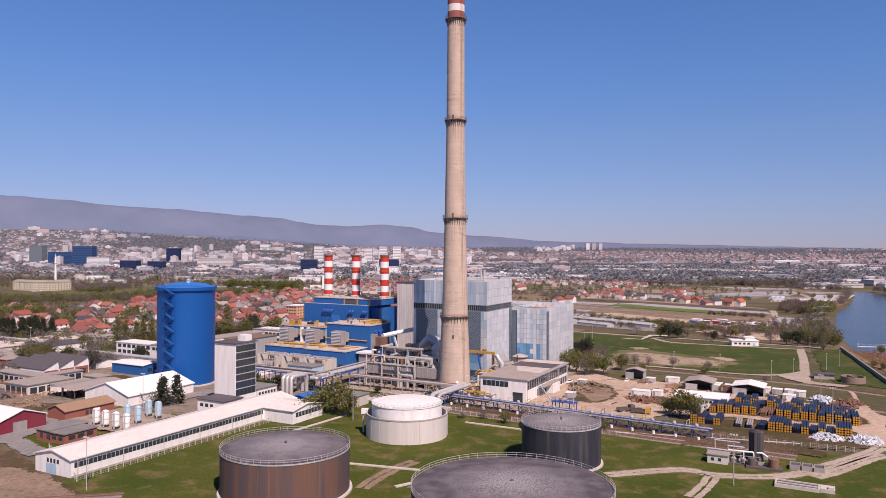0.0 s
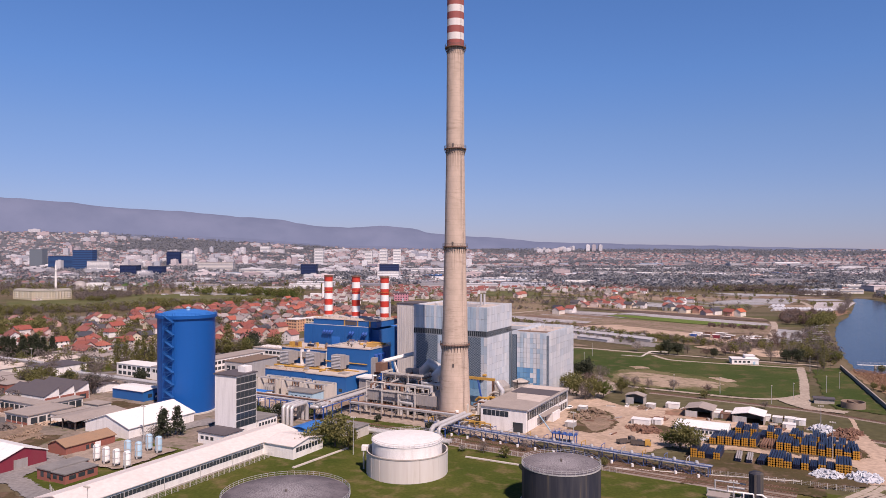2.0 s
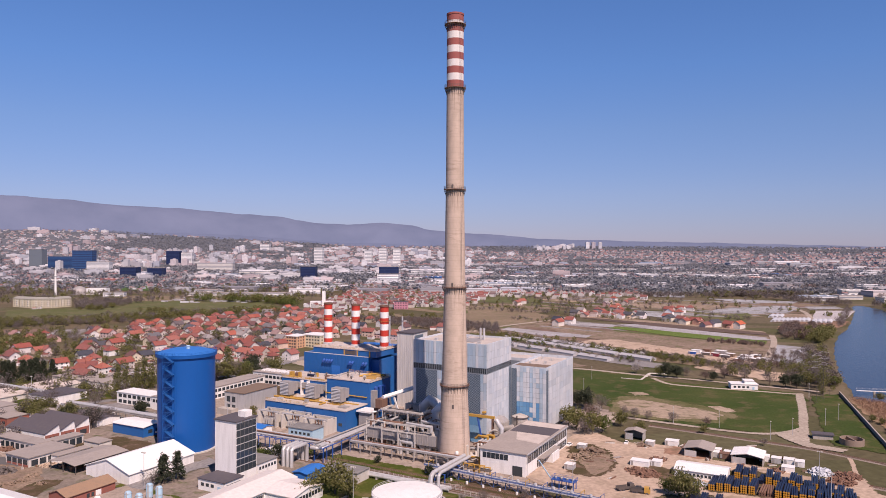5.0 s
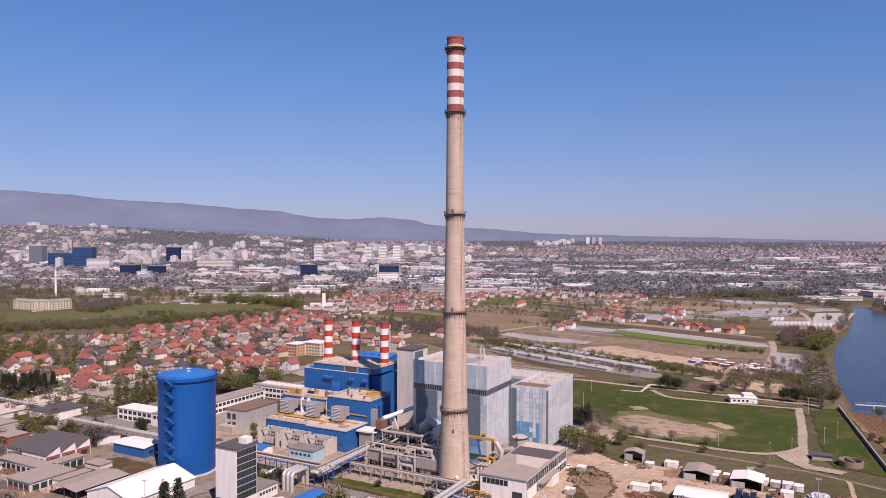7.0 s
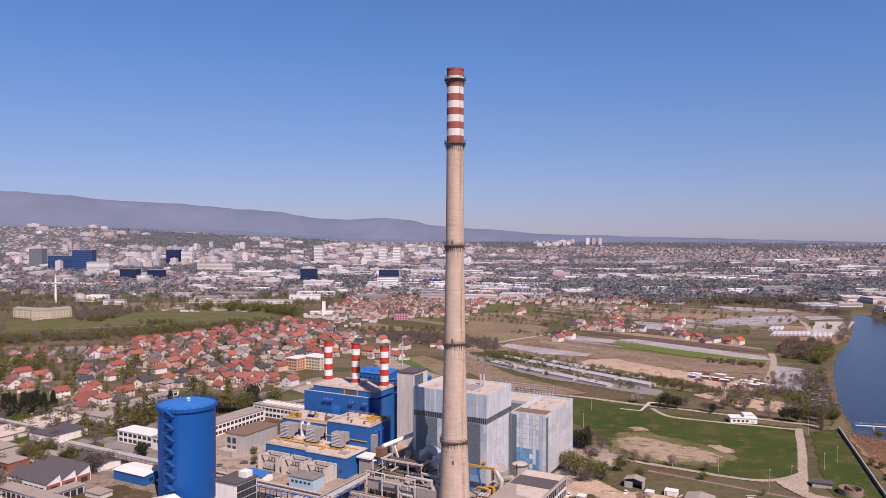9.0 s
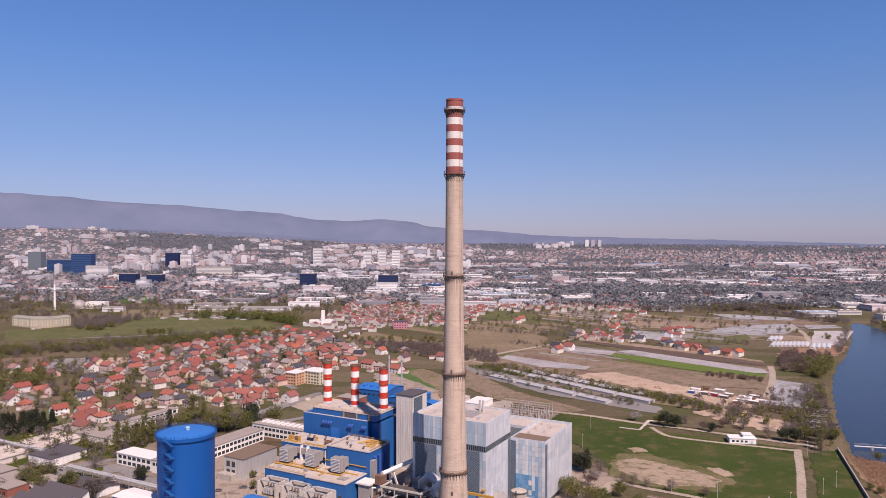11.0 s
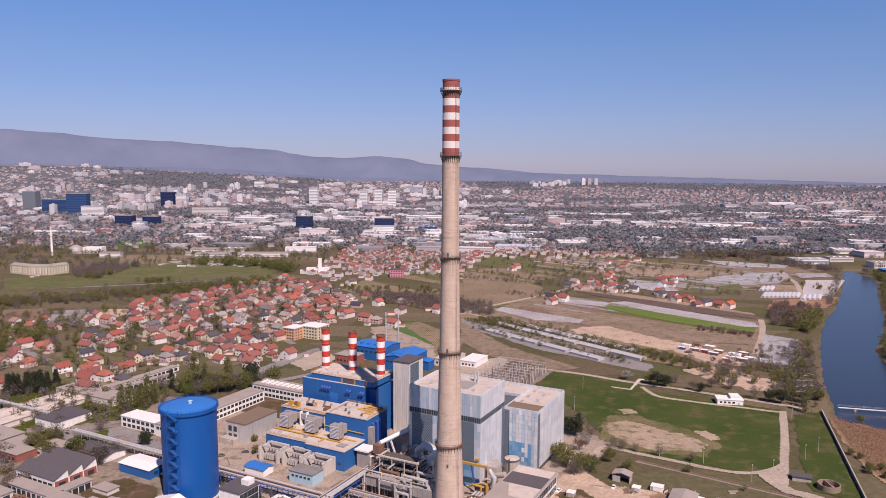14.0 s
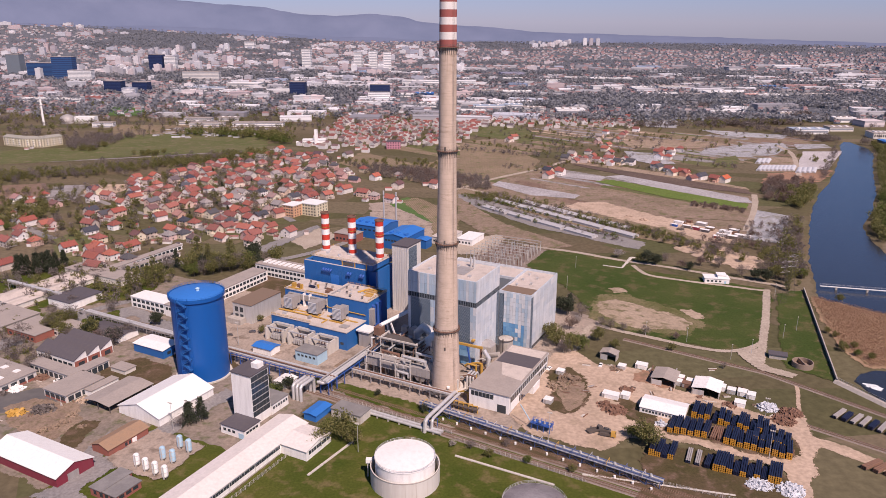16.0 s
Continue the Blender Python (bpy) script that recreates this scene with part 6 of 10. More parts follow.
part("shed", MB().box(11.1, 0.6, 0, 14.6, 4.6, 1.1).box(13.0, 0.8, 1.1, 14.4, 2.4, 1.6), "pale_concrete", b)

# white house, kiosk and well in the park
b = thing("park_house", "small white flat-roofed house in the park", "house", (183, 165, 0), -8)
block(b, "wall", 0, 0, 0, 17, 9, 3.6, "white_paint")
block(b, "wall", 9, 2, 3.6, 15, 9, 5.6, "white_paint")
block(b, "roof", -0.4, -0.4, 3.6, 17.4, 9.4, 3.95, "white_roof")
block(b, "roof", 8.7, 1.7, 5.6, 15.3, 9.3, 5.9, "white_roof")
window_row(b, "front", (17, 9), 4, 1, 12, 1.2, 1.6, 1.3)
part("door", MB().box(13.5, -0.1, 0, 14.8, 0.05, 2.2), "pale_blue", b)
b = thing("kiosk", "small open kiosk with a grey roof", "shelter", (180, 42, 0), -20)
block(b, "wall", 0, 0, 0, 9, 5, 2.4, "concrete")
block(b, "roof", -0.5, -0.5, 2.4, 9.5, 5.5, 2.8, "slate_roof")
M["well_concrete"] = painted("well_concrete", (0.27, 0.20, 0.155), 0.9, wear=0.4)
b = thing("concrete_well", "round open concrete well with a cross wall", "well", (194, 32, 0))
part("ring", MB().lathe(0, 0, [(5.4, 0), (5.4, 3.2), (4.9, 3.2), (4.9, 0.6), (0.2, 0.6)], 36, False), "well_concrete", b, smooth=True)
part("cross_wall", MB().box(-0.3, -4.8, 0.6, 0.3, 4.8, 3.0), "well_concrete", b)
wx0, wy0, wx1, wy1 = 204, 14, 248, 152
d = Vector((wx1 - wx0, wy1 - wy0, 0))
b = thing("flood_wall", "long dark concrete flood wall by the river", "wall", (wx0, wy0, 0), math.degrees(math.atan2(d.y, d.x)))
for k in range(29):
    part("wall_panel", MB().box(k * 5, -0.25, 0, k * 5 + 4.9, 0.25, 2.0), "grey_frame", b)
part("cap", MB().box(0, -0.3, 2.0, 145, 0.3, 2.15), "concrete", b)
b = thing("embankment_fence", "pale sloping concrete embankment with a wire fence", "fence", (204, 15, 0), -63)
part("slope", MB().rings([[(0, -2.5, 0), (48, -2.5, 0), (48, 2.5, 0), (0, 2.5, 0)], [(0, -1.2, 1.4), (48, -1.2, 1.4), (48, 0.4, 1.4), (0, 0.4, 1.4)]]), "concrete", b)
part("railing", railing(MB(), [(0, -0.4, 1.4), (48, -0.4, 1.4)], 1.5, 3, 0.06), "galvanised", b)
b = thing("pipe_bridge", "slim white pipe bridge across the river", "bridge", (262, 158, 0), -12)
part("deck", MB().box(0, -0.5, 1.2, 150, 0.5, 1.6), "white_roof", b)
for k in range(7):
    part("pier", MB().box(10 + k * 20, -0.7, -2.4, 11.2 + k * 20, 0.7, 1.4), "concrete", b)
part("railing", railing(MB(), [(0, 0.8, 2), (150, 0.8, 2)], 1.1, 4, 0.05), "galvanised", b)


# long glasshouses along the service road


def glasshouse(x, y, turn, L):
    g = thing("glasshouse", "long low pale glasshouse in the fields", "greenhouse", (x, y, 0), turn, "glasshouses")
    part("wall", MB().house(0, 0, L, 9, 2.2, 3.6, "x"), "pale_film", g)
    part("roof", MB().gable(0, 0, L, 9, 2.2, 3.6, 0.15, 0.08, "x"), "pale_film", g)
    part("ridge_bar", MB().box(0, 4.3, 3.7, L, 4.7, 3.85), "galvanised", g)
    part("door", MB().box(L - 0.02, 3.6, 0, L + 0.1, 5.4, 2.1), "galvanised", g)


M["pale_film"] = painted("pale_film", (0.44, 0.43, 0.44), 0.45, wear=0.35, scale=0.15, streak=False, dirt=(0.28, 0.27, 0.26))
gl = Vector((0.66, -0.75))
for row, (ox, oy) in enumerate(((40, 408), (56, 414), (16, 392))):
    for k in range(5 if row < 2 else 4):
        s = k * 36 + row * 9
        if row == 1 and k > 3:
            continue
        glasshouse(ox + gl.x * s, oy + gl.y * s, -48.7, 32)

b = thing("long_row", "long low white row building with dark openings", "building", (-261, 148, 0), 64.5)
block(b, "wall", 0, 0, 0, 92, 7, 3.6, "white_paint")
block(b, "roof", -0.3, -0.3, 3.6, 92.3, 7.3, 3.95, "mid_roof")
window_row(b, "front", (92, 7), 22, 1, 91, 0.6, 3.0, 2.2)
b = thing("long_row", "long low grey row of open sheds", "building", (-249, 162, 0), 56.5)
block(b, "wall", 0, 0, 0, 60, 6, 3.0, "plaster")
block(b, "roof", -0.3, -0.3, 3.0, 60.3, 6.3, 3.3, "mid_roof")
window_row(b, "front", (60, 6), 15, 1, 59, 0.5, 3.0, 2.0)

gabled_building("grey_shed", "low white shed with a dark grey roof", -222, -40, 29, 14, 3.2, 4.6, "white_paint", "slate_roof", (), "x")
# ---------------------------------------------------------------- pipe bridges, ducts and rails


def pipe_rack(name, label, u, v, length, along, z, width, pipes, steel="pipe_blue", step=7.0, turn=None, deck=True, thick=0.36):
    """A trestle carrying pipes. pipes: (offset across, height over deck, radius, material)."""
    b = on_site(name, label, "pipe bridge", u, v) if turn is None else thing(name, label, "pipe bridge", (u, v, 0), turn)
    at = (lambda s, o, h: (s, o, h)) if along == "u" else (lambda s, o, h: (o, s, h))
    n = max(1, round(length / step))
    for k in range(n + 1):
        s = length * k / n
        mb = MB()
        for o in (0, width):
            mb.bar(at(s, o, 0), at(s, o, z), 0.32)
        mb.bar(at(s, -0.2, z), at(s, width + 0.2, z), 0.3)
        if k % 2 == 0:
            mb.bar(at(s, 0, 0.4), at(s, width, z - 0.3), 0.14)
        part("trestle", mb, steel, b)
    for o in (0, width):
        part("girder", MB().bar(at(0, o, z + 0.2), at(length, o, z + 0.2), thick), steel, b)
    if deck:
        for k in range(n):
            s0, s1 = length * k / n, length * (k + 1) / n
            part("brace", MB().bar(at(s0, 0, z - 1.4), at(s1, 0, z + 0.1), 0.14), steel, b)
    for o, h, r, m in pipes:
        part("pipe", MB().run([at(-1, o, z + h + r), at(length + 1, o, z + h + r)], r, 10), m, b, smooth=True)
    return b


S = "galvanised"
M["gantry_blue"] = painted("gantry_blue", (0.075, 0.12, 0.27), 0.6, wear=0.5, dirt=(0.22, 0.20, 0.19))
pipe_rack("pipe_bridge", "pipe bridge on blue steel trestles", -124, -29, 74, "u", 6.2, 4.5, [(0.6, 0.5, 0.5, S), (1.9, 0.5, 0.5, S), (3.5, 0.5, 0.75, S), (1.2, 1.6, 0.35, "rust_brown")])
pipe_rack("pipe_bridge", "pipe bridge on blue steel trestles", -54, -33, 62, "v", 6.4, 5.0, [(0.6, 0.5, 0.65, S), (2.2, 0.5, 0.7, S), (3.9, 0.5, 0.75, S), (1.4, 1.9, 0.4, "duct_grey")])
pipe_rack("pipe_bridge", "grey pipe bridge in front of the chimney", -49, -12.5, 58, "u", 4.6, 3.0, [(0.5, 0.3, 0.4, S), (1.5, 0.3, 0.5, "rust_brown"), (2.5, 0.3, 0.35, S)], "duct_grey", 6)
pipe_rack("pipe_bridge", "pipe bridge past the blue shed", -240, -25, 76, "u", 4.6, 4.0, [(0.8, 0.3, 0.7, S), (2.6, 0.3, 0.7, S)], "duct_grey", 8)
pipe_rack("pipe_bridge", "pipe bridge beside the sheds", -335, -14, 52, "u", 5.0, 3.0, [(0.8, 0.3, 0.8, S), (2.4, 0.3, 0.6, S)], "duct_grey", 8)

# unloading gantry along the tracks
b = pipe_rack("unloading_gantry", "long blue unloading gantry with pipes and yellow arms", -12, -21, 116, "u", 3.4, 3.2, [(0.5, 0.2, 0.22, "gantry_blue"), (1.3, 0.2, 0.3, S), (2.0, 0.2, 0.2, "duct_grey"), (2.7, 0.2, 0.2, "gantry_blue")], "gantry_blue", 5.5, -31, True, 0.2)
for k in range(21):
    part("cross_brace", MB().bar((k * 5.5, 0, 0.3), (k * 5.5 + 5.5, 0, 3.3), 0.13).bar((k * 5.5 + 5.5, 0, 0.3), (k * 5.5, 0, 3.3), 0.13), "gantry_blue", b)
part("walkway", MB().box(0, -0.9, 3.5, 116, -0.1, 3.65), "galvanised", b)
part("railing", railing(MB(), [(0, -0.9, 3.6), (116, -0.9, 3.6)], 1.1, 2.5, 0.05), "gantry_blue", b)
for k in range(15):
    s = 3 + k * 7.6
    part("filling_arm", MB().run([(s, 1.5, 4.4), (s, 1.5, 6.2), (s, -2.2, 6.2), (s, -2.2, 4.6)], 0.13, 6), "yellow" if k % 3 == 0 else "gantry_blue" if k % 3 == 1 else "galvanised", b)
    part("valve", MB().lathe(s + 2.5, 1.4, [(0.5, 3.6), (0.7, 4.2), (0.5, 5.0)], 8), "galvanised", b)
    part("drum", MB().lathe(s + 4, -2.4, [(0.5, 0), (0.5, 1.4)], 8), "white_paint", b)

# big silver arches and runs
b = on_site("pipe_arch", "pair of large silver pipes bent over as arches", "pipe", -62, -40)
for k in range(3):
    part("pipe", MB().run([(k * 2.3, 6, 0), (k * 2.3, 6, 7.0), (k * 2.3, 5, 8.2), (k * 2.3, -3.5, 8.2), (k * 2.3, -4.5, 7.2), (k * 2.3, -4.5, 0)], 0.85, 12), S, b, smooth=True)
part("pipe", MB().run([(7, 6, 6.5), (10, 6, 6.5), (12, 8, 6.5), (12, 14, 6.8)], 0.8, 12), S, b, smooth=True)
b = on_site("ground_pipes", "two thick silver heating pipes on low supports", "pipe", -36, -40)
for o in (0, 2.0):
    part("pipe", MB().run([(0, o, 1.6), (54, o, 1.2)], 0.75, 12), S, b, smooth=True)
for k in range(9):
    part("support", MB().box(2 + k * 6, -0.8, 0, 2.6 + k * 6, 2.8, 0.9), "concrete", b)
b = on_site("pipe_overpass", "silver pipe carried over the railway", "pipe", 10, -10)
part("pipe", MB().run([(0, 0, 5.8), (0, -28, 6.2), (0, -30, 5.2), (0, -31, 0)], 0.95, 12), S, b, smooth=True)
part("pipe", MB().run([(2.6, 0, 5.8), (2.6, -27, 6.2), (2.6, -28.5, 5.2), (2.6, -29, 0)], 0.7, 12), S, b, smooth=True)
for s in (-4, -12, -25):
    part("trestle", MB().bar((-1, s, 0), (-1, s, 5), 0.3).bar((3.6, s, 0), (3.6, s, 5), 0.3).bar((-1.3, s, 5), (3.9, s, 5), 0.3), "pipe_blue", b)
b = on_site("pipe_arch", "group of thin silver arches beside the workshop", "pipe", 9, 9)
for k in range(3):
    part("pipe", MB().run([(k * 1.7, 3, 0), (k * 1.7, 3, 6.5), (k * 1.7, 2, 7.6), (k * 1.7, -2, 7.6), (k * 1.7, -3, 6.5), (k * 1.7, -3, 0)], 0.55, 10), S, b, smooth=True)
b = on_site("yellow_gas_frame", "yellow gas pipework beside the workshop", "pipe", 12, -15)
for k in range(4):
    part("pipe", MB().run([(k * 2.6, 0, 0), (k * 2.6, 0, 4.2 - 0.5 * (k % 2)), (k * 2.6 + 4.5, 0.6, 4.2 - 0.5 * (k % 2)), (k * 2.6 + 4.5, 0.6, 0)], 0.28, 8), "yellow", b)
part("platform", MB().box(0, -1.5, 2.6, 13, 1.5, 2.8), "dark_steel", b)

# flue ducts that lead to the chimney
b = on_site("flue_duct", "long weathered grey flue duct on a steel frame", "duct", -46, -3)
part("duct", MB().box(0, 0, 5.2, 38, 4.6, 9.8), "duct_grey", b)
for k in range(14):
    part("stiffener", MB().box(1 + k * 2.7, -0.15, 5.1, 1.25 + k * 2.7, 4.75, 9.95), "duct_grey", b)
for k in range(8):
    mb = MB()
    for o in (0.3, 4.3):
        mb.bar((1 + k * 5.2, o, 0), (1 + k * 5.2, o, 5.2), 0.35)
    part("frame", mb.bar((1 + k * 5.2, 0.3, 0), (1 + k * 5.2, 4.3, 5), 0.15), "dark_steel", b)
part("duct", MB().box(27, 4.6, 3, 38, 12, 9), "duct_grey", b)
part("hopper", MB().rings([[(28, 0.5, 5.2), (36, 0.5, 5.2), (36, 4, 5.2), (28, 4, 5.2)], [(30, 1, 2), (34, 1, 2), (34, 3, 2), (30, 3, 2)]][::-1]), "duct_grey", b)
b = on_site("steel_frame", "open steel frame with platforms between ducts", "structure", -44, 8)
for z in (6, 11, 15):
    part("platform", MB().box(0, 0, z, 22, 9, z + 0.3), "dark_steel", b)
    part("railing", railing(MB(), [(0, 0, z + 0.3), (22, 0, z + 0.3), (22, 9, z + 0.3)], 1.1, 2.5, 0.07), "galvanised", b)
for x in (0, 7.3, 14.6, 22):
    for y in (0, 9):
        part("column", MB().bar((x, y, 0), (x, y, 16.5), 0.4), "pale_concrete", b)
part("beam", MB().box(-1, -0.3, 16.2, 23, 0.3, 17).box(-0.3, 0.3, 16.2, 0.3, 9, 17).box(21.7, 0.3, 16.2, 22.3, 9, 17), "pale_concrete", b)
for k, (x, y, r) in enumerate(((3, 20, 3.0), (9, 17, 3.4), (16, 19, 3.6), (21, 23, 2.6))):
    f = on_site("draught_fan", "big grey draught fan casing", "fan", -44 + x, 8 + y, 0, "draught fans")
    mb = MB().lathe(0, 0, [(r * 0.5, -2.2), (r, -1.8), (r, 1.8), (r * 0.5, 2.2)], 20)
    mb.v = [(p[2], p[0], p[1] + r + 6) for p in mb.v]
    part("casing", mb, "galvanised", f, smooth=True)
    part("duct", MB().box(-1.8, -1.4 + r * 0.4, r + 6, 1.8, 1.4 + r * 0.6, r * 2 + 9.5), "duct_grey", f)
    part("stand", MB().box(-2.2, -r * 0.8, 0, 2.2, r * 0.8, 6.4), "concrete", f)
b = on_site("lattice_crane", "white lifting boom on an A-frame", "crane", -47, 13)
part("boom", MB().tube((0, 0, 21), (7, 30, 23), 1.1, 8), "white_paint", b, smooth=True)
part("leg", MB().bar((-1, 8, 20), (-3.5, 16, 3), 0.8).bar((1.5, 8, 20), (5, 12, 3), 0.8), "white_paint", b)
part("cab", MB().box(-2.5, -3, 16, 1.5, 2, 20.5), "rust_brown", b)
part("foot", MB().box(-5, 10, 0, 6, 18, 3), "concrete", b)
for k in range(3):
    part("pipe", MB().run([(-4, -3 + k * 2, 6), (-4, -3 + k * 2, 14 + k), (1, 2 + k * 2, 14 + k), (6, 6, 10)], 0.6, 8), "rust_brown" if k == 1 else S, b, smooth=True)
b = on_site("yellow_beam", "yellow crane rail on slanted blue props", "crane", -18, 24)
part("beam", MB().box(0, 0, 14.2, 27, 1.0, 15.4), "yellow", b)
part("prop", MB().bar((21, 0.5, 0), (18, 0.5, 14.2), 0.7).bar((3, 0.5, 0), (3, 0.5, 14.2), 0.6), "pipe_blue", b)
part("prop", MB().box(25.6, 0, 0, 26.6, 1, 14.2), "rust_brown", b)
s = on_site("ash_silo", "squat beige steel ash silo", "silo", 11, 52)
part("shell", MB().lathe(0, 0, [(4.0, 0), (4.0, 10), (1.2, 11.2), (0.1, 11.3)], 28), "concrete", s, smooth=True)
part("platform", MB().lathe(0, 0, [(4.6, 9.7), (4.6, 9.9), (4.0, 9.9)], 20, True, False), "dark_steel", s)
part("ladder", MB().box(-0.3, -4.3, 0, 0.3, -4.15, 11), "dark_steel", s)
b = on_site("filter_house", "beige filter house behind the workshop", "building", 0, 38)
block(b, "wall", 0, 0, 0, 8, 7, 9, "concrete")
part("hood", MB().rings([[(0, 0, 9), (8, 0, 9), (8, 7, 9), (0, 7, 9)], [(3, 2, 11.5), (6, 2, 11.5), (6, 5, 11.5), (3, 5, 11.5)]]), "duct_grey", b)
rng = random.Random(5)
for k in range(16):
    u, v = rng.uniform(-46, -12), rng.uniform(22, 29)
    c = on_site("plant_cabinet", "small grey plant cabinet", "cabinet", u, v, 0, "plant cabinets")
    part("body", MB().box(0, 0, 0, rng.uniform(1, 3), rng.uniform(1, 2), rng.uniform(2, 5)), rng.choice(["galvanised", "duct_grey", "white_paint", "rust_brown"]), c)


# railway
def rail_track(x, y, turn, length, gauge_offset):
    t = thing("rail_track", "railway track with rusty rails on dusty ballast", "railway track", (x, y, 0), turn, "tracks", "structure")
    part("ballast", MB().rings([[(0, gauge_offset - 2.1, 0), (length, gauge_offset - 2.1, 0), (length, gauge_offset + 2.1, 0), (0, gauge_offset + 2.1, 0)], [(0, gauge_offset - 1.5, 0.3), (length, gauge_offset - 1.5, 0.3), (length, gauge_offset + 1.5, 0.3), (0, gauge_offset + 1.5, 0.3)]], False), "ballast", t)
    for o in (-0.75, 0.75):
        part("rail", MB().box(0, gauge_offset + o - 0.07, 0.4, length, gauge_offset + o + 0.07, 0.58), "rust_brown", t)
    mb = MB()
    for k in range(int(length / 0.9)):
        mb.box(k * 0.9, gauge_offset - 1.25, 0.3, k * 0.9 + 0.28, gauge_offset + 1.25, 0.42)
    tagged(part("sleepers", mb, "brown_roof", t), kind="stuff")


for o in (0, -4.6, -9.2):
    rail_track(-68, 5, -28.5, 205, o)
rail_track(104, 65, -32, 79, 0)
rail_track(170.6, 23.2, -47, 75, 0)
rail_track(169, -30, -38.7, 60, 0)
rail_track(-200, -172, 14, 120, 0)
for k in range(3):
    rail_track(-210, -186 - k * 5, 10, 110, 0)


# fences
def fence(x, y, turn, length, h=1.9, step=2.5):
    f = thing("fence", "pale concrete post and mesh fence", "fence", (x, y, 0), turn, "fences")
    me = WINDOWS.setdefault("post", MB().box(-0.09, -0.09, 0, 0.09, 0.09, 1.9).mesh("post", "pale_concrete"))
    n = int(length / step)
    for k in range(n + 1):
        place("post", me, f, (k * step, 0, 0))
    mb = MB()
    for z in (0.3, 0.8, 1.3, 1.75):
        mb.bar((0, 0, z), (length, 0, z), 0.035)
    for k in range(int(length / 0.6)):
        mb.bar((k * 0.6, 0, 0.1), (k * 0.6, 0, 1.8), 0.025)
    part("mesh", mb, "galvanised", f)


hx, hy = site(-33, -164)
fence(hx, hy, 64, 95)
fence(hx, hy, 130, 42)
fence(5, -47, -29, 62)
fence(-58, -8.5, -28.5, 70)
fence(76.0, -71.9, -21.7, 59)


# concrete channels in the grass
for x, y, turn, L in ((-32, -113, -14, 26), (-13, -134, 38, 30), (-55, -76, 60, 30), (5, -60, -26, 45), (58, -72, -12, 60)):
    c = thing("cable_channel", "pale concrete cable channel in the grass", "channel", (x, y, 0), turn, "cable channels")
    n = int(L / 2.5)
    me = WINDOWS.setdefault("cover", MB().box(0, 0, 0, 2.4, 1.1, 0.4).mesh("cover", "pale_concrete"))
    for k in range(n):
        place("cover", me, c, (k * 2.5, 0, 0))


# lamp posts
def lamp_post(x, y, h=14, turn=0):
    p = thing("lamp_post", "tall slim grey floodlight post", "lamp post", (x, y, 0), turn, "lamp posts")
    part("pole", MB().lathe(0, 0, [(0.15, 0), (0.08, h)], 8), "galvanised", p)
    if h > 10:
        part("cross_arm", MB().bar((-0.9, 0, h), (0.9, 0, h), 0.12), "galvanised", p)
    for s in (-0.8, 0, 0.8) if h > 10 else (0,):
        part("lamp_head", MB().box(s - 0.25, -0.45, h - 0.1, s + 0.25, 0.15, h + 0.3), "pale_concrete", p)


for x, y in ((-124, -43), (-37, -58), (47, -46), (149, -30), (140, -58), (79, -128), (-121, 49), (-268, 116), (-95, -140)):
    lamp_post(x, y, 14, TURN)
for x, y in ((199, 69), (172, 47), (140, 62), (118, 70), (212, 81), (66, 130), (82, 150), (223, 140), (95, 196), (158, 40)):
    lamp_post(x, y, 9)


def pylon(x, y, h):
    p = thing("lattice_pylon", "slim grey steel lattice pylon", "pylon", (x, y, 0), 20, "pylons")
    w = lambda z: 2.4 * (1 - z / h) + 0.35
    for sx, sy in ((1, 1), (1, -1), (-1, 1), (-1, -1)):
        part("leg", MB().bar((sx * w(0), sy * w(0), 0), (sx * w(h), sy * w(h), h), 0.07), "dark_steel", p)
    mb = MB()
    n = 12
    for k in range(n):
        a, b = h * k / n, h * (k + 1) / n
        for s in (-1, 1):
            mb.bar((-w(a), s * w(a), a), (w(b), s * w(b), b), 0.04)
            mb.bar((w(a), s * w(a), a), (-w(b), s * w(b), b), 0.04)
            mb.bar((s * w(a), -w(a), a), (s * w(b), w(b), b), 0.04)
    part("bracing", mb, "dark_steel", p)
    for z in (h * 0.72, h * 0.84, h * 0.96):
        part("arm", MB().bar((-4, 0, z), (4, 0, z), 0.12).bar((-4, 0, z), (0, 0, z + 1.4), 0.08).bar((4, 0, z), (0, 0, z + 1.4), 0.08), "galvanised", p)


pylon(232, 140, 30)
pylon(222, 128, 30)


# switchyard
y0 = thing("switchyard", "outdoor switchyard of steel gantries and insulators", "substation", (17, 214, 0), TURN)
part("gravel_bed", MB().box(-2, -14, 0, 44, 50, 0.15), "ballast", y0)
rng = random.Random(9)
for j in range(9):
    g = part("gantry", MB().bar((0, -12 + j * 7, 0), (0, -12 + j * 7, 9), 0.3).bar((20, -12 + j * 7, 0), (20, -12 + j * 7, 9), 0.3).bar((40, -12 + j * 7, 0), (40, -12 + j * 7, 9), 0.3).bar((0, -12 + j * 7, 8.6), (40, -12 + j * 7, 8.6), 0.3), "galvanised", y0)
    for k in range(13):
        part("insulator", MB().lathe(1.5 + k * 3.1, -9.5 + j * 7, [(0.3, 0), (0.3, 2.2), (0.5, 2.4), (0.18, 4.6)], 6), rng.choice(["rust_brown", "galvanised", "pale_concrete"]), g)


# pipework between the ducts and the boiler house
rng = random.Random(31)
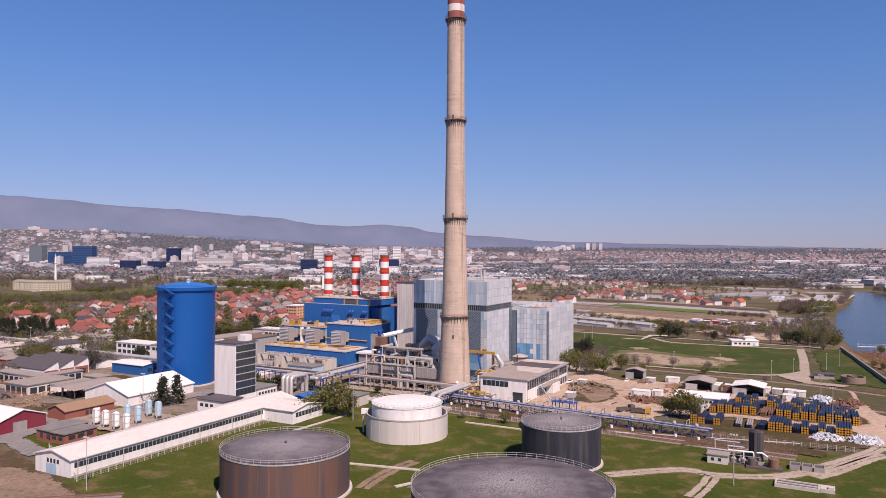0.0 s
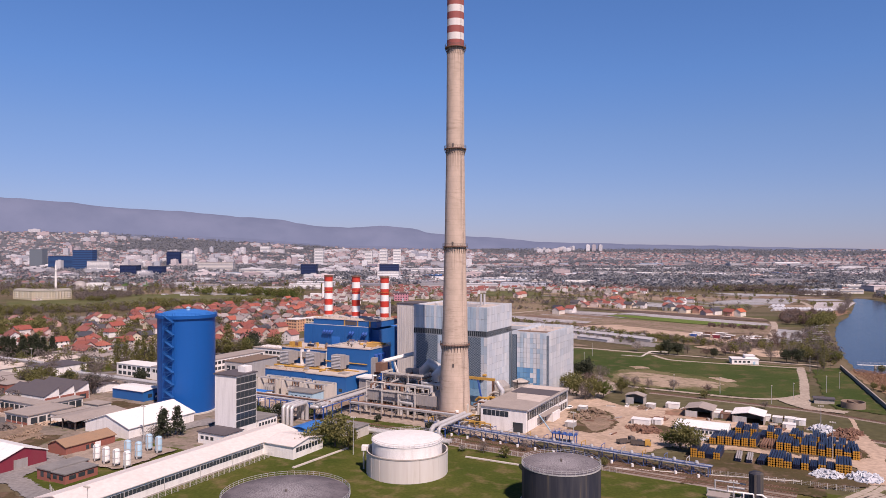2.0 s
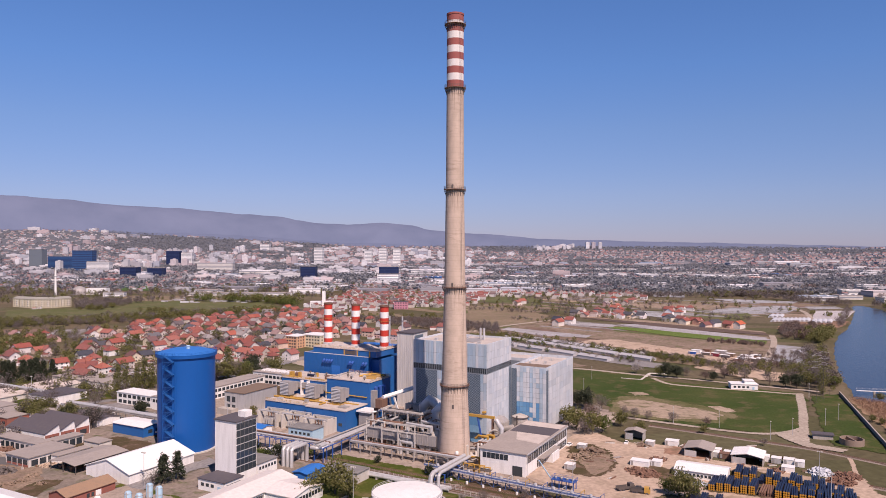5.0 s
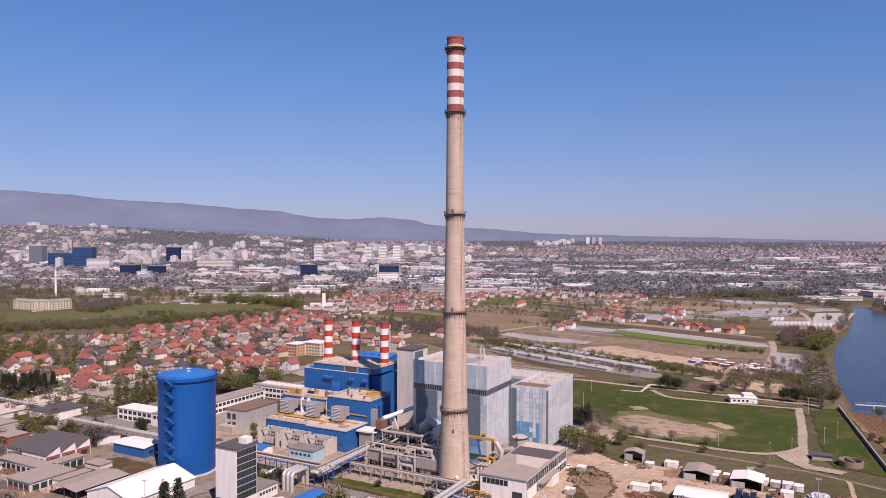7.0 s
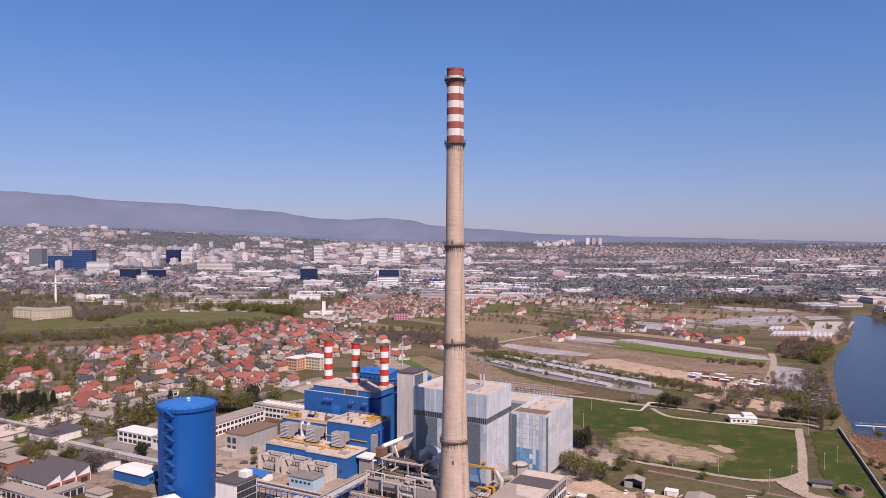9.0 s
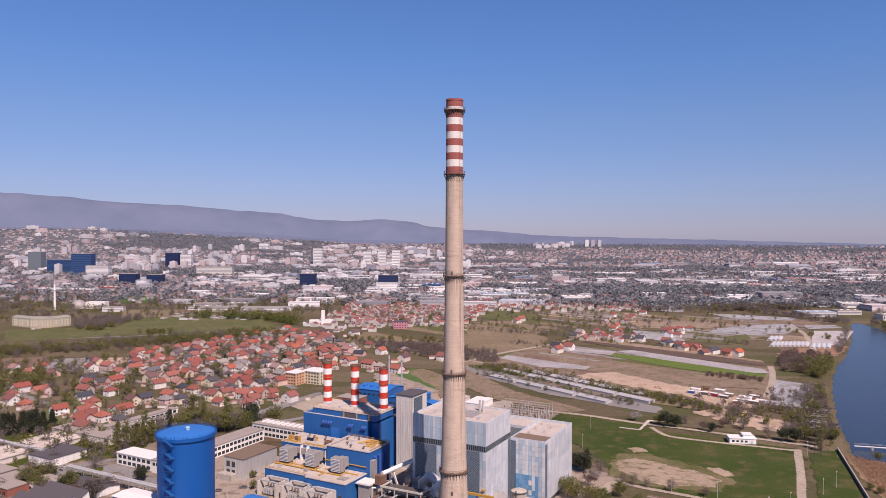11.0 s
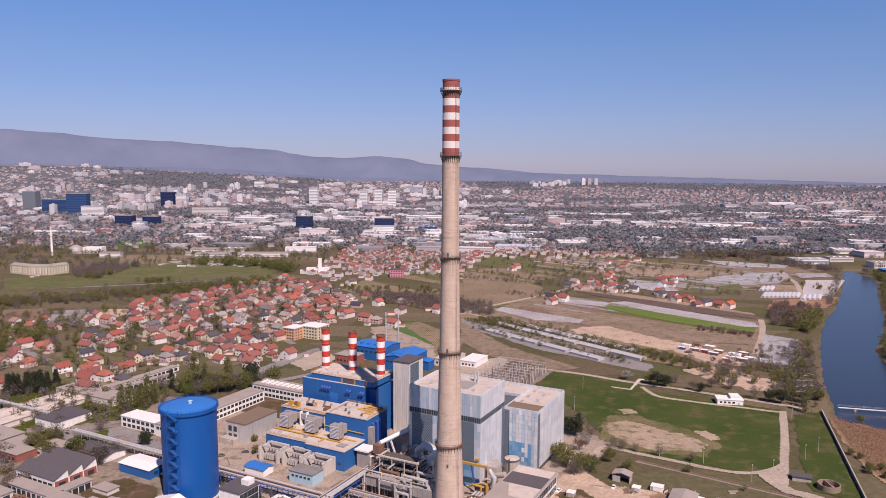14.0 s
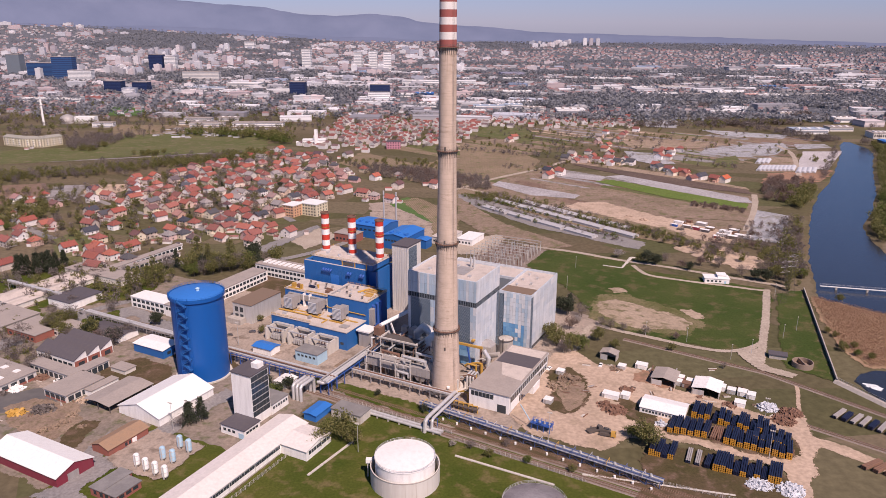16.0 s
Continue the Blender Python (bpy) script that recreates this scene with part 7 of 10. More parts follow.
for k in range(64):
    u0, v0 = rng.uniform(-48, -10), rng.uniform(-6, 28)
    z = rng.uniform(3, 15)
    L, r = rng.uniform(6, 16), rng.choice((0.25, 0.35, 0.5, 0.8))
    d = rng.choice(((1, 0), (0, 1)))
    p = on_site("plant_pipe", "bent plant pipe among the ducts", "pipe", u0, v0, 0, "plant pipework")
    part("pipe", MB().run([(0, 0, 0), (0, 0, z), (d[0] * L, d[1] * L, z), (d[0] * L, d[1] * L, z - rng.uniform(2, 3))], r, 8), rng.choice(["galvanised", "galvanised", "pale_concrete", "rust_brown", "white_paint"]), p, smooth=True)
    part("flange", MB().lathe(0, 0, [(r + 0.2, z * 0.5), (r + 0.2, z * 0.5 + 0.25)], 8), "dark_steel", p)
for k in range(12):
    u0, v0 = rng.uniform(6, 16), rng.uniform(-6, 30)
    z, r = rng.uniform(2, 9), rng.choice((0.25, 0.4, 0.6))
    p = on_site("plant_pipe", "bent plant pipe beside the chimney", "pipe", u0, v0, 0, "plant pipework")
    part("pipe", MB().run([(0, 0, 0), (0, 0, z), (rng.uniform(-6, -2), 0, z), (-6.5, 0, z - 1.5)], r, 8), rng.choice(["galvanised", "pale_concrete", "yellow", "rust_brown"]), p, smooth=True)

# ring pipe and supports round the foot of the chimney
b = thing("ring_main", "pale pipe ring on posts round the chimney foot", "pipe")
corners = [(10.6 * math.cos(radians(a + 22.5)), 10.6 * math.sin(radians(a + 22.5))) for a in range(180, 361, 45)]
part("pipe", MB().run([(x, y, 3.0) for x, y in corners], 0.55, 8), "pale_concrete", b, smooth=True)
part("pipe", MB().run([(x * 1.08, y * 1.08, 1.9) for x, y in corners], 0.35, 8), "concrete", b, smooth=True)
for x, y in corners:
    part("post", MB().box(x - 0.2, y - 0.2, 0, x + 0.2, y + 0.2, 2.5), "concrete", b)
# large bent ducts beside the chimney
for u, v, pts, r, m in ((-21, 20, [(0, 0, 3), (0, 0, 15), (3, 0, 18), (8, 0, 16)], 2.0, "white_paint"), (-30, 24, [(0, 0, 4), (0, 0, 16), (4, 0, 20), (9, 0, 18), (10, 0, 8)], 2.3, "galvanised"), (-14, 27, [(0, 0, 2), (0, 0, 12), (2, 0, 16)], 1.7, "galvanised"), (12, 24, [(0, 0, 2), (1, 0, 10), (-2, 0, 14)], 1.2, "galvanised"), (9, 33, [(0, 0, 2), (0, 0, 7), (6, 0, 9)], 1.5, "concrete"), (-40, 30, [(0, 0, 3), (0, 0, 12), (5, 0, 15), (9, -4, 12)], 1.6, "galvanised")):
    p = on_site("bent_duct", "large bent sheet-metal duct beside the chimney", "duct", u, v, 0, "bent ducts")
    part("duct", MB().run(pts, r, 12), m, p, smooth=True)
    part("stand", MB().box(-r, -r, 0, r, r, pts[0][2] + 0.4), "concrete", p)
    part("collar", MB().lathe(0, 0, [(r + 0.25, pts[0][2] + 2), (r + 0.25, pts[0][2] + 2.5)], 12), "rust_brown", p)
b = on_site("filter_hopper", "tan dust hopper with a pointed hood", "hopper", -14, -2)
part("bin", MB().box(0, 0, 4, 9, 6, 9), "duct_grey", b)
part("hood", MB().rings([[(0, 0, 9), (9, 0, 9), (9, 6, 9), (0, 6, 9)], [(4, 2.6, 12), (5, 2.6, 12), (5, 3.4, 12), (4, 3.4, 12)]]), "concrete", b)
for x in (0.3, 8.7):
    for y in (0.3, 5.7):
        part("leg", MB().box(x - 0.2, y - 0.2, 0, x + 0.2, y + 0.2, 4), "duct_grey", b)
b = on_site("portal_frame", "pale steel portal frame over the ducts", "frame", -36, -5)
for x in (0, 9, 18):
    part("column", MB().box(x - 0.25, -0.25, 0, x + 0.25, 0.25, 13.5), "pale_concrete", b)
part("beam", MB().box(-0.5, -0.3, 13.5, 18.5, 0.3, 14.3), "pale_concrete", b)
part("beam", MB().box(-0.5, -0.3, 10.2, 18.5, 0.3, 10.7), "pale_concrete", b)
b = thing("valve_station", "blue steel valve station beside the pipe bridge", "valve station", (40, -37, 0), -28)
for x in (0, 3, 6, 9):
    part("post", MB().box(x - 0.15, -0.15, 0, x + 0.15, 0.15, 3.6).box(x - 0.15, 3.0, 0, x + 0.15, 3.3, 3.6), "pipe_blue", b)
part("deck", MB().box(-0.5, -0.5, 3.6, 9.5, 3.8, 3.8), "pipe_blue", b)
part("railing", railing(MB(), [(-0.4, -0.4, 3.8), (9.4, -0.4, 3.8), (9.4, 3.7, 3.8), (-0.4, 3.7, 3.8)], 1.1, 2, 0.05, True), "pipe_blue", b)
for k in range(4):
    part("valve", MB().lathe(1 + k * 2.4, 1.6, [(0.5, 3.8), (0.6, 4.3), (0.2, 4.8), (0.4, 4.9), (0.4, 5.0)], 12), "duct_grey", b, smooth=True)
part("jib", MB().bar((-1, 1, 3.8), (-7, 3, 9.5), 0.3), "pale_blue", b, "slanting pale jib")
# sand pit and clutter beside the pale substation
b = on_site("excavation", "shallow rusty-brown excavation with a raised rim", "pit", -66, -6)
part("rim", MB().rings([[(0, 0, 0), (9, 0, 0), (9, 11, 0), (0, 11, 0)], [(1, 1, 0.8), (8, 1, 0.8), (8, 10, 0.8), (1, 10, 0.8)]]), "mud", b)
# timber baulks, pallets and drums about the yard
rng = random.Random(64)
for k in range(46):
    x, y = rng.choice(((92, 2), (80, -20), (92, 25), (107, 26), (140, -12), (131, -6), (158, -24), (72, -36), (66, 8), (-197, -20), (-215, 4), (-178, -18)))
    x, y = x + rng.uniform(-5, 5), y + rng.uniform(-4, 4)
    q = thing("timber_baulk", "loose weathered timber baulk on the ground", "timber", (x, y, 0.12), rng.uniform(0, 180), "loose timber")
    part("baulk", MB().box(-rng.uniform(1, 2.6), -0.25, 0, rng.uniform(1, 2.6), 0.25, rng.uniform(0.3, 0.7)), rng.choice(("rust_brown", "brown_roof", "pale_concrete", "dark_steel")), q)

# pump set beside the dark silo
b = thing("pump_set", "pump set with white pipes on a steel skid", "pump", (84.8, -107.3, 0), -20)
part("skid", MB().box(0, 0, 0, 9, 4, 0.4), "dark_steel", b)
for k in range(3):
    part("pump", MB().lathe(1.5 + k * 2.8, 1.6, [(0.7, 0.4), (0.8, 1.6), (0.4, 2.1)], 10), "duct_grey", b, smooth=True)
    part("pipe", MB().run([(1.5 + k * 2.8, 1.6, 2.0), (1.5 + k * 2.8, 1.6, 3.2), (1.5 + k * 2.8, 3.4, 3.2), (1.5 + k * 2.8, 3.4, 0.4)], 0.2, 8), "white_paint", b, smooth=True)
part("header", MB().run([(0, 3.4, 3.4), (9.5, 3.4, 3.4), (11, 3.4, 2.4)], 0.28, 8), "white_paint", b, smooth=True)
for x in (0.2, 4.5, 8.8):
    part("post", MB().box(x - 0.1, -0.1, 0.4, x + 0.1, 0.1, 3.0), "galvanised", b)
part("rail", MB().box(0.1, -0.06, 2.9, 8.9, 0.06, 3.0), "galvanised", b)
b = thing("silo_plinth", "dark sooty plinth with tanks beside the silo", "plinth", (88.5, -111.5, 0), -20)
part("plinth", MB().box(0, 0, 0, 10, 5, 0.6), "dark_steel", b)
part("tank", MB().lathe(7.6, 2.2, [(1.5, 0.6), (1.5, 3.0), (0.4, 3.5)], 14), "rust_brown", b, smooth=True)
part("tank", MB().lathe(1.6, 2.2, [(1.1, 0.6), (1.1, 2.6), (0.3, 3.0)], 12), "dark_steel", b, smooth=True)
# ---------------------------------------------------------------- storage yard
M["cap_yellow"] = painted("cap_yellow", (0.52, 0.255, 0.03), 0.5, wear=0.3)
M["foil"] = painted("foil", (0.50, 0.52, 0.56), 0.45, wear=0.2, dirt=(0.45, 0.45, 0.48), streak=False)


def stack_meshes(tube, cap, r, cols, rows, length):
    """One capped pipe, and where its fellows lie in a stack."""
    mb = MB().tube((0, 0.1, 0), (0, length, 0), r * 0.97, 8)
    n = len(mb.f)
    mb.tube((0, -0.12, 0), (0, 0.1, 0), r * 0.9, 8)
    me = mb.mesh("pipe", tube)
    me.materials.append(M[cap])
    for p in me.polygons:
        p.material_index = int(p.index >= n)
    return me, [(i * 2 * r + r, 0, r + j * 2 * r) for j in range(rows) for i in range(cols)]


KINDS = [
    (stack_meshes("pipe_navy", "cap_yellow", 0.42, 3, 3, 12), "stack of dark plastic-coated pipes with yellow end caps"),
    (stack_meshes("pipe_navy", "cap_yellow", 0.42, 3, 4, 12), "tall stack of dark coated pipes with yellow end caps"),
    (stack_meshes("duct_grey", "pipe_navy", 0.35, 3, 2, 11), "low stack of grey pipes"),
    (stack_meshes("rust_brown", "rust_brown", 0.42, 3, 2, 11), "low stack of rusty steel pipes"),
    (stack_meshes("pipe_navy", "pipe_navy", 0.30, 4, 3, 9), "stack of thin dark coated pipes"),
]


def pipe_stack(x, y, kind, turn):
    (me, spots), label = KINDS[kind]
    s = thing("pipe_stack", label, "pipes", (x, y, 0.35), turn, "pipe stacks in the yard")
    for at in spots:
        place("pipe", me, s, at)
    me = WINDOWS.setdefault("skid", MB().box(-0.1, 0, -0.3, 2.7, 0.3, 0).mesh("skid", "brown_roof"))
    for d in (1.5, 6, 10.5):
        place("skid", me, s, (0, d, 0))


rng = random.Random(3)


def stack_row(x0, y0, x1, y1, n, kinds, turn=-26):
    for k in range(n):
        f = (k + 0.5) / n
        pipe_stack(x0 + (x1 - x0) * f - 1.5, y0 + (y1 - y0) * f, kinds[k % len(kinds)], turn + rng.uniform(-3, 3))


stack_row(102, -37, 119, -42, 6, (0, 1, 1))
stack_row(119.5, -42.5, 125, -45, 2, (3,))
stack_row(124.5, -45.7, 150, -58.5, 10, (1, 1, 0))
stack_row(117, -23.5, 125, -27, 3, (1, 0))
stack_row(125, -28.5, 150, -40.5, 10, (4, 1, 0))
stack_row(89, -56, 99, -59.5, 4, (1, 0, 4, 0))
stack_row(103, -61, 113, -66, 3, (2, 2, 4))
stack_row(113, -66.6, 138, -76, 10, (1, 1, 0, 4, 0, 4, 0, 4))
stack_row(184, -21, 204, -38, 7, (2, 4, 2), -50)
stack_row(176, -62, 194, -74, 5, (3, 3), -60)


def heap(x, y, r, h, mat, label, n=90, size=0.9, category="scrap heap", squash=0.55):
    """A heap of loose pieces: bent sheets and lumps thrown together."""
    g = random.Random(int(x * 7 + y * 13))
    mb = MB()
    for _ in range(n):
        a, d = g.uniform(0, 2 * math.pi), r * math.sqrt(g.random())
        z = h * (1 - (d / r) ** 2) * g.uniform(0.5, 1.0)
        c = Vector((x + d * math.cos(a), y + d * math.sin(a) * 0.8, z))
        rot = Euler((g.uniform(-1, 1), g.uniform(-1, 1), g.uniform(0, 6.3))).to_matrix()
        s = size * g.uniform(0.5, 1.5)
        b = MB().box(-s, -s * g.uniform(0.3, 0.9), -s * 0.15 * squash, s, s * 0.6, s * squash * 0.5)
        o = len(mb.v)
        mb.v += [tuple(c + rot @ Vector(p)) for p in b.v]
        mb.f += [tuple(o + i for i in q) for q in b.f]
    mb.lathe(x, y, [(r * 0.8, 0), (r * 0.5, h * 0.6), (0.2, h * 0.8)], 12, False)
    return solid("scrap_heap", mb, mat, label, category, "stuff")


heap(157, -14, 5, 2.2, "foil", "heap of crumpled pale plastic sheet", 120)
heap(166, -19, 6, 1.8, "rust_brown", "heap of rusty scrap steel", 120, 0.9)
heap(129, -77, 5.5, 1.8, "foil", "heap of pale plastic wrapped bales", 120, 0.8)
heap(140, -80, 6, 2.0, "foil", "heap of pale plastic wrapped bales", 140, 0.8)
heap(101, -31, 3, 1.6, "foil", "small heap of pale plastic sheet", 50, 0.7)
heap(82, -19, 6, 1.8, "rust_brown", "heap of rusty pipes and timber", 110, 1.0)
heap(78, -14, 4, 1.4, "rust_brown", "small heap of rusty steel scrap", 60, 0.8)
heap(64, 12, 6, 2.0, "brown_roof", "heap of earth and old timber", 90, 1.1)
heap(58, 4, 6, 1.6, "mud", "heap of freshly dug earth", 70, 1.2)
heap(149, -52, 4, 1.8, "rust_brown", "heap of steel frames among pipes", 70, 0.9)
heap(-204, -31, 4.5, 2.0, "yellow", "heap of yellow steel frames", 60, 0.9)
heap(-193, -27, 6, 1.8, "dark_steel", "heap of dark scrap machinery", 120, 0.9)
for x, y in ((-182.6, -46.1), (-179.3, -42.5), (-176.9, -38.3), (-176.9, -31.5)):
    heap(x, y, 2.6, 0.9, "mud", "low row of dumped stones and earth", 40, 0.8, "rubble")
heap(-218, -8, 4, 1.8, "white_paint", "heap of discarded white panels", 60, 1.0)
heap(-212, 4, 4, 1.8, "rust_brown", "heap of old steel parts", 70, 1.0)
heap(-167, -42, 2.6, 0.7, "mud", "low heap of earth and stones", 36, 0.7)


def container(x, y, L, W, H, mat, label, turn=-26, category="container"):
    c = thing("container", label, category, (x, y, 0), turn, "containers and cabins")
    part("body", MB().box(0, 0, 0.2, L, W, H), mat, c)
    part("roof", MB().box(-0.1, -0.1, H, L + 0.1, W + 0.1, H + 0.12), "white_roof" if mat != "rust_brown" else "rust_brown", c)
    part("door", MB().box(0.3, -0.06, 0.4, 1.3, 0.02, 2.3), "duct_grey", c)
    part("skid", MB().box(0, 0.1, 0, L, 0.4, 0.2).box(0, W - 0.4, 0, L, W - 0.1, 0.2), "dark_steel", c)


for x, y, m, L in ((138, 3, "white_paint", 4), (142, 0, "galvanised", 4), (146.5, -2, "white_paint", 4.5), (150, -5, "white_paint", 4), (141, -13, "white_paint", 5), (121, 6, "rust_brown", 5), (124, 9, "pale_blue", 5), (117.5, 8.5, "galvanised", 4), (120, 13, "red_faded", 4), (102, 27, "white_paint", 6), (92, 25, "galvanised", 4), (78, -6, "white_paint", 8), (87, -7, "white_paint", 4), (58, 18, "galvanised", 4), (48, -13, "galvanised", 4)):
    container(x, y, L, 4.6 if m == "white_paint" else 4.0, 2.5, m, "white site cabin in the yard" if m == "white_paint" else "worn steel storage container")
for x, y, L, D in ((106, 9, 12, 13), (124, -1, 13, 13), (85, 38, 9, 6)):
    b = thing("yard_shed", "open-fronted grey shed in the yard", "shed", (x, y, 0), TURN, "yard sheds")
    part("wall", MB().box(0, D - 0.3, 0, L, D, 4.2).box(0, 0, 0, 0.3, D - 0.3, 4.0).box(L - 0.3, 0, 0, L, D - 0.3, 4.0), "concrete", b)
    part("roof", MB().gable(0, 0, L, D, 4.0, 5.2, 0.4, 0.2), "mid_roof" if L < 13 else "white_paint", b)
    part("gate", MB().box(0.4, 0.1, 0, L * 0.45, 0.25, 3.2), "galvanised", b)
b = thing("store_hall", "long low hall with a bright white roof", "building", (93.5, -20, 0), -26)
part("wall", MB().house(0, 0, 20.5, 13, 3.2, 4.6, "x"), "white_paint", b)
part("roof", MB().gable(0, 0, 20.5, 13, 3.2, 4.6, 0.4, 0.2, "x"), "white_roof", b, "bright white sheet roof")
window_row(b, "front", (20.5, 13), 12, 1, 19.5, 1.2, 1.0, 1.1)


def lorry(x, y, turn, cab, label):
    v = thing("lorry", label, "vehicle", (x, y, 0), turn, "vehicles")
    part("cab", MB().rings([[(0, 0, 0.7), (2.2, 0, 0.7), (2.2, 2.3, 0.7), (0, 2.3, 0.7)], [(0, 0, 2.0), (2.2, 0, 2.0), (2.2, 2.3, 2.0), (0, 2.3, 2.0)], [(0.5, 0.15, 2.9), (2.2, 0.15, 2.9), (2.2, 2.15, 2.9), (0.5, 2.15, 2.9)]]), cab, v)
    part("windscreen", MB().box(0.1, 0.3, 2.0, 0.32, 2.0, 2.7), "glass", v)
    part("bed", MB().box(2.4, 0, 0.9, 7.4, 2.4, 1.2).box(2.4, 0, 1.2, 7.4, 0.1, 2.0).box(2.4, 2.3, 1.2, 7.4, 2.4, 2.0), "dark_steel", v)
    for wx in (1.1, 4.9, 6.4):
        for wy in (0.0, 2.0):
            mb = MB().lathe(0, 0, [(0.5, 0), (0.5, 0.35)], 12)
            mb.v = [(wx + p[0], wy + p[2], 0.5 + p[1]) for p in mb.v]
            part("wheel", mb, "slate_roof", v)


def car(x, y, turn, mat, label, s=1.0):
    v = thing("car", label, "car", (x, y, 0), turn, "vehicles")
    part("body", MB().rings([[(0, 0, 0.35), (4.3, 0, 0.35), (4.3, 1.75, 0.35), (0, 1.75, 0.35)], [(0, 0, 0.85), (4.3, 0, 0.8), (4.3, 1.75, 0.8), (0, 1.75, 0.85)], [(0.6, 0.1, 1.0), (3.9, 0.1, 0.98), (3.9, 1.65, 0.98), (0.6, 1.65, 1.0)]]), mat, v)
    part("cabin", MB().rings([[(0.9, 0.1, 0.98), (3.6, 0.1, 0.98), (3.6, 1.65, 0.98), (0.9, 1.65, 0.98)], [(1.4, 0.22, 1.42), (3.2, 0.22, 1.42), (3.2, 1.53, 1.42), (1.4, 1.53, 1.42)]]), "glass", v)
    part("roof", MB().box(1.45, 0.25, 1.42, 3.15, 1.5, 1.48), mat, v)
    for wx in (0.85, 3.4):
        for wy in (-0.02, 1.57):
            mb = MB().lathe(0, 0, [(0.33, 0), (0.33, 0.2)], 12)
            mb.v = [(wx + p[0], wy + p[2], 0.33 + p[1]) for p in mb.v]
            part("wheel", mb, "slate_roof", v)


lorry(72, -36, 200, "dark_steel", "dark lorry parked in the yard")
lorry(78, -42, 160, "yellow", "lorry with a yellow cab in the yard")
car(84, 27, 70, "white_paint", "white van parked in the yard")
for x, y, a, m, n in ((-178, -12, 64, "white_paint", "white"), (-175, -13, 64, "white_paint", "white"), (-132, 60, 20, "dark_steel", "dark"), (-225, -40, 10, "dark_steel", "dark"), (-158, -74, 40, "white_paint", "white"), (-228, -44, 12, "white_paint", "white"), (-120, 66, 10, "slate_roof", "dark grey"), (55, 22, 60, "white_paint", "white"), (-215, 86, -26, "red_faded", "red"), (-198, 76, -26, "white_paint", "white"), (-240, 98, -26, "galvanised", "silver")):
    car(x, y, a, m, n + " car parked by the works buildings")

rng = random.Random(17)
for k in range(26):
    x, y = (rng.uniform(60, 160), rng.uniform(-30, 30)) if k < 18 else (rng.uniform(-215, -160), rng.uniform(-45, 5))
    c = thing("timber_pile", "small pile of planks and offcuts", "timber", (x, y, 0), rng.uniform(0, 180), "timber piles")
    for j in range(4):
        part("plank", MB().box(0, j * 0.5, 0, rng.uniform(2, 5), j * 0.5 + 0.4, rng.uniform(0.3, 0.9)), rng.choice(["brown_roof", "rust_brown", "pale_concrete", "duct_grey"]), c)

heap(92, 2, 4, 1.3, "rust_brown", "heap of old timber and steel", 60, 0.8)
heap(92, 25, 4, 1.2, "brown_roof", "heap of boards beside a hut", 50, 0.8)
heap(140, -12, 4, 1.2, "rust_brown", "heap of rusty steel by the containers", 50, 0.8)
heap(160, -26, 6, 2.0, "rust_brown", "heap of tangled rusty steel", 110, 0.9)
heap(-178, -18, 4, 1.2, "sand", "heap of rubble by the open shed", 60, 0.7)
heap(-222, -13, 3, 1.8, "dark_steel", "heap of dark machine parts", 80, 0.8)
car(-203, 0, 30, "white_paint", "white car parked by the workshops")
car(-200, -1, 30, "white_paint", "white car parked by the workshops")
car(72, -37, -20, "dark_steel", "dark truck parked in the yard", 1.4)

stack_row(138, -44, 152, -51, 5, (1, 0, 1))
for x, y, L, W, H, m in ((205, 326, 8, 5, 3, "white_paint"), (217, 331, 6, 4, 2.6, "rust_brown"), (224, 321, 9, 6, 3.2, "duct_grey"), (228, 306, 7, 5, 3, "brown_roof"), (236, 294, 10, 6, 3.4, "white_paint"), (247, 300, 8, 5, 3, "slate_roof"), (246, 284, 7, 5, 2.8, "duct_grey"), (226, 280, 5, 4, 2.6, "brick")):
    container(x, y, L, W, H, m, "small shed of a contractor's yard by the fields", -40, "shed")
for x, y, m in ((212, 318, "white_paint"), (219, 314, "dark_steel"), (240, 287, "pipe_blue"), (232, 318, "yellow")):
    car(x, y, -40, m, "parked vehicle in the contractor's yard")
for x, y, L, W, H, m in ((209, 312, 7, 4, 2.8, "dark_steel"), (216, 306, 6, 4, 3.2, "maroon"), (221, 300, 8, 4, 2.6, "slate_roof"), (231, 286, 9, 4, 3.0, "galvanised"), (238, 278, 8, 5, 3.2, "dark_steel"), (244, 292, 7, 4, 2.8, "rust_brown"), (252, 281, 6, 4, 2.6, "white_paint"), (200, 318, 6, 3, 2.6, "pipe_blue")):
    container(x, y, L, W, H, m, "worn storage box in a contractor's yard", -40 + (x % 5) * 3, "container")
heap(206, 306, 4, 1.6, "dark_steel", "heap of dark scrap in the contractor's yard", 60, 0.8)
heap(214, 324, 4, 1.4, "rust_brown", "heap of scrap in the contractor's yard", 60, 0.8)
heap(180, 338, 5, 1.6, "sand", "heap of excavated sand", 50, 0.9)
heap(168, 350, 4, 1.2, "sand", "heap of excavated sand", 50, 0.9)
# ---------------------------------------------------------------- houses
M["house_wall"] = varied("house_wall", [(0.0, (0.72, 0.69, 0.66)), (0.16, (0.46, 0.38, 0.32)), (0.3, (0.80, 0.78, 0.76)), (0.44, (0.62, 0.45, 0.36)), (0.56, (0.74, 0.70, 0.64)), (0.68, (0.66, 0.56, 0.40)), (0.78, (0.60, 0.38, 0.35)), (0.88, (0.78, 0.76, 0.75)), (1.0, (0.52, 0.30, 0.22))])
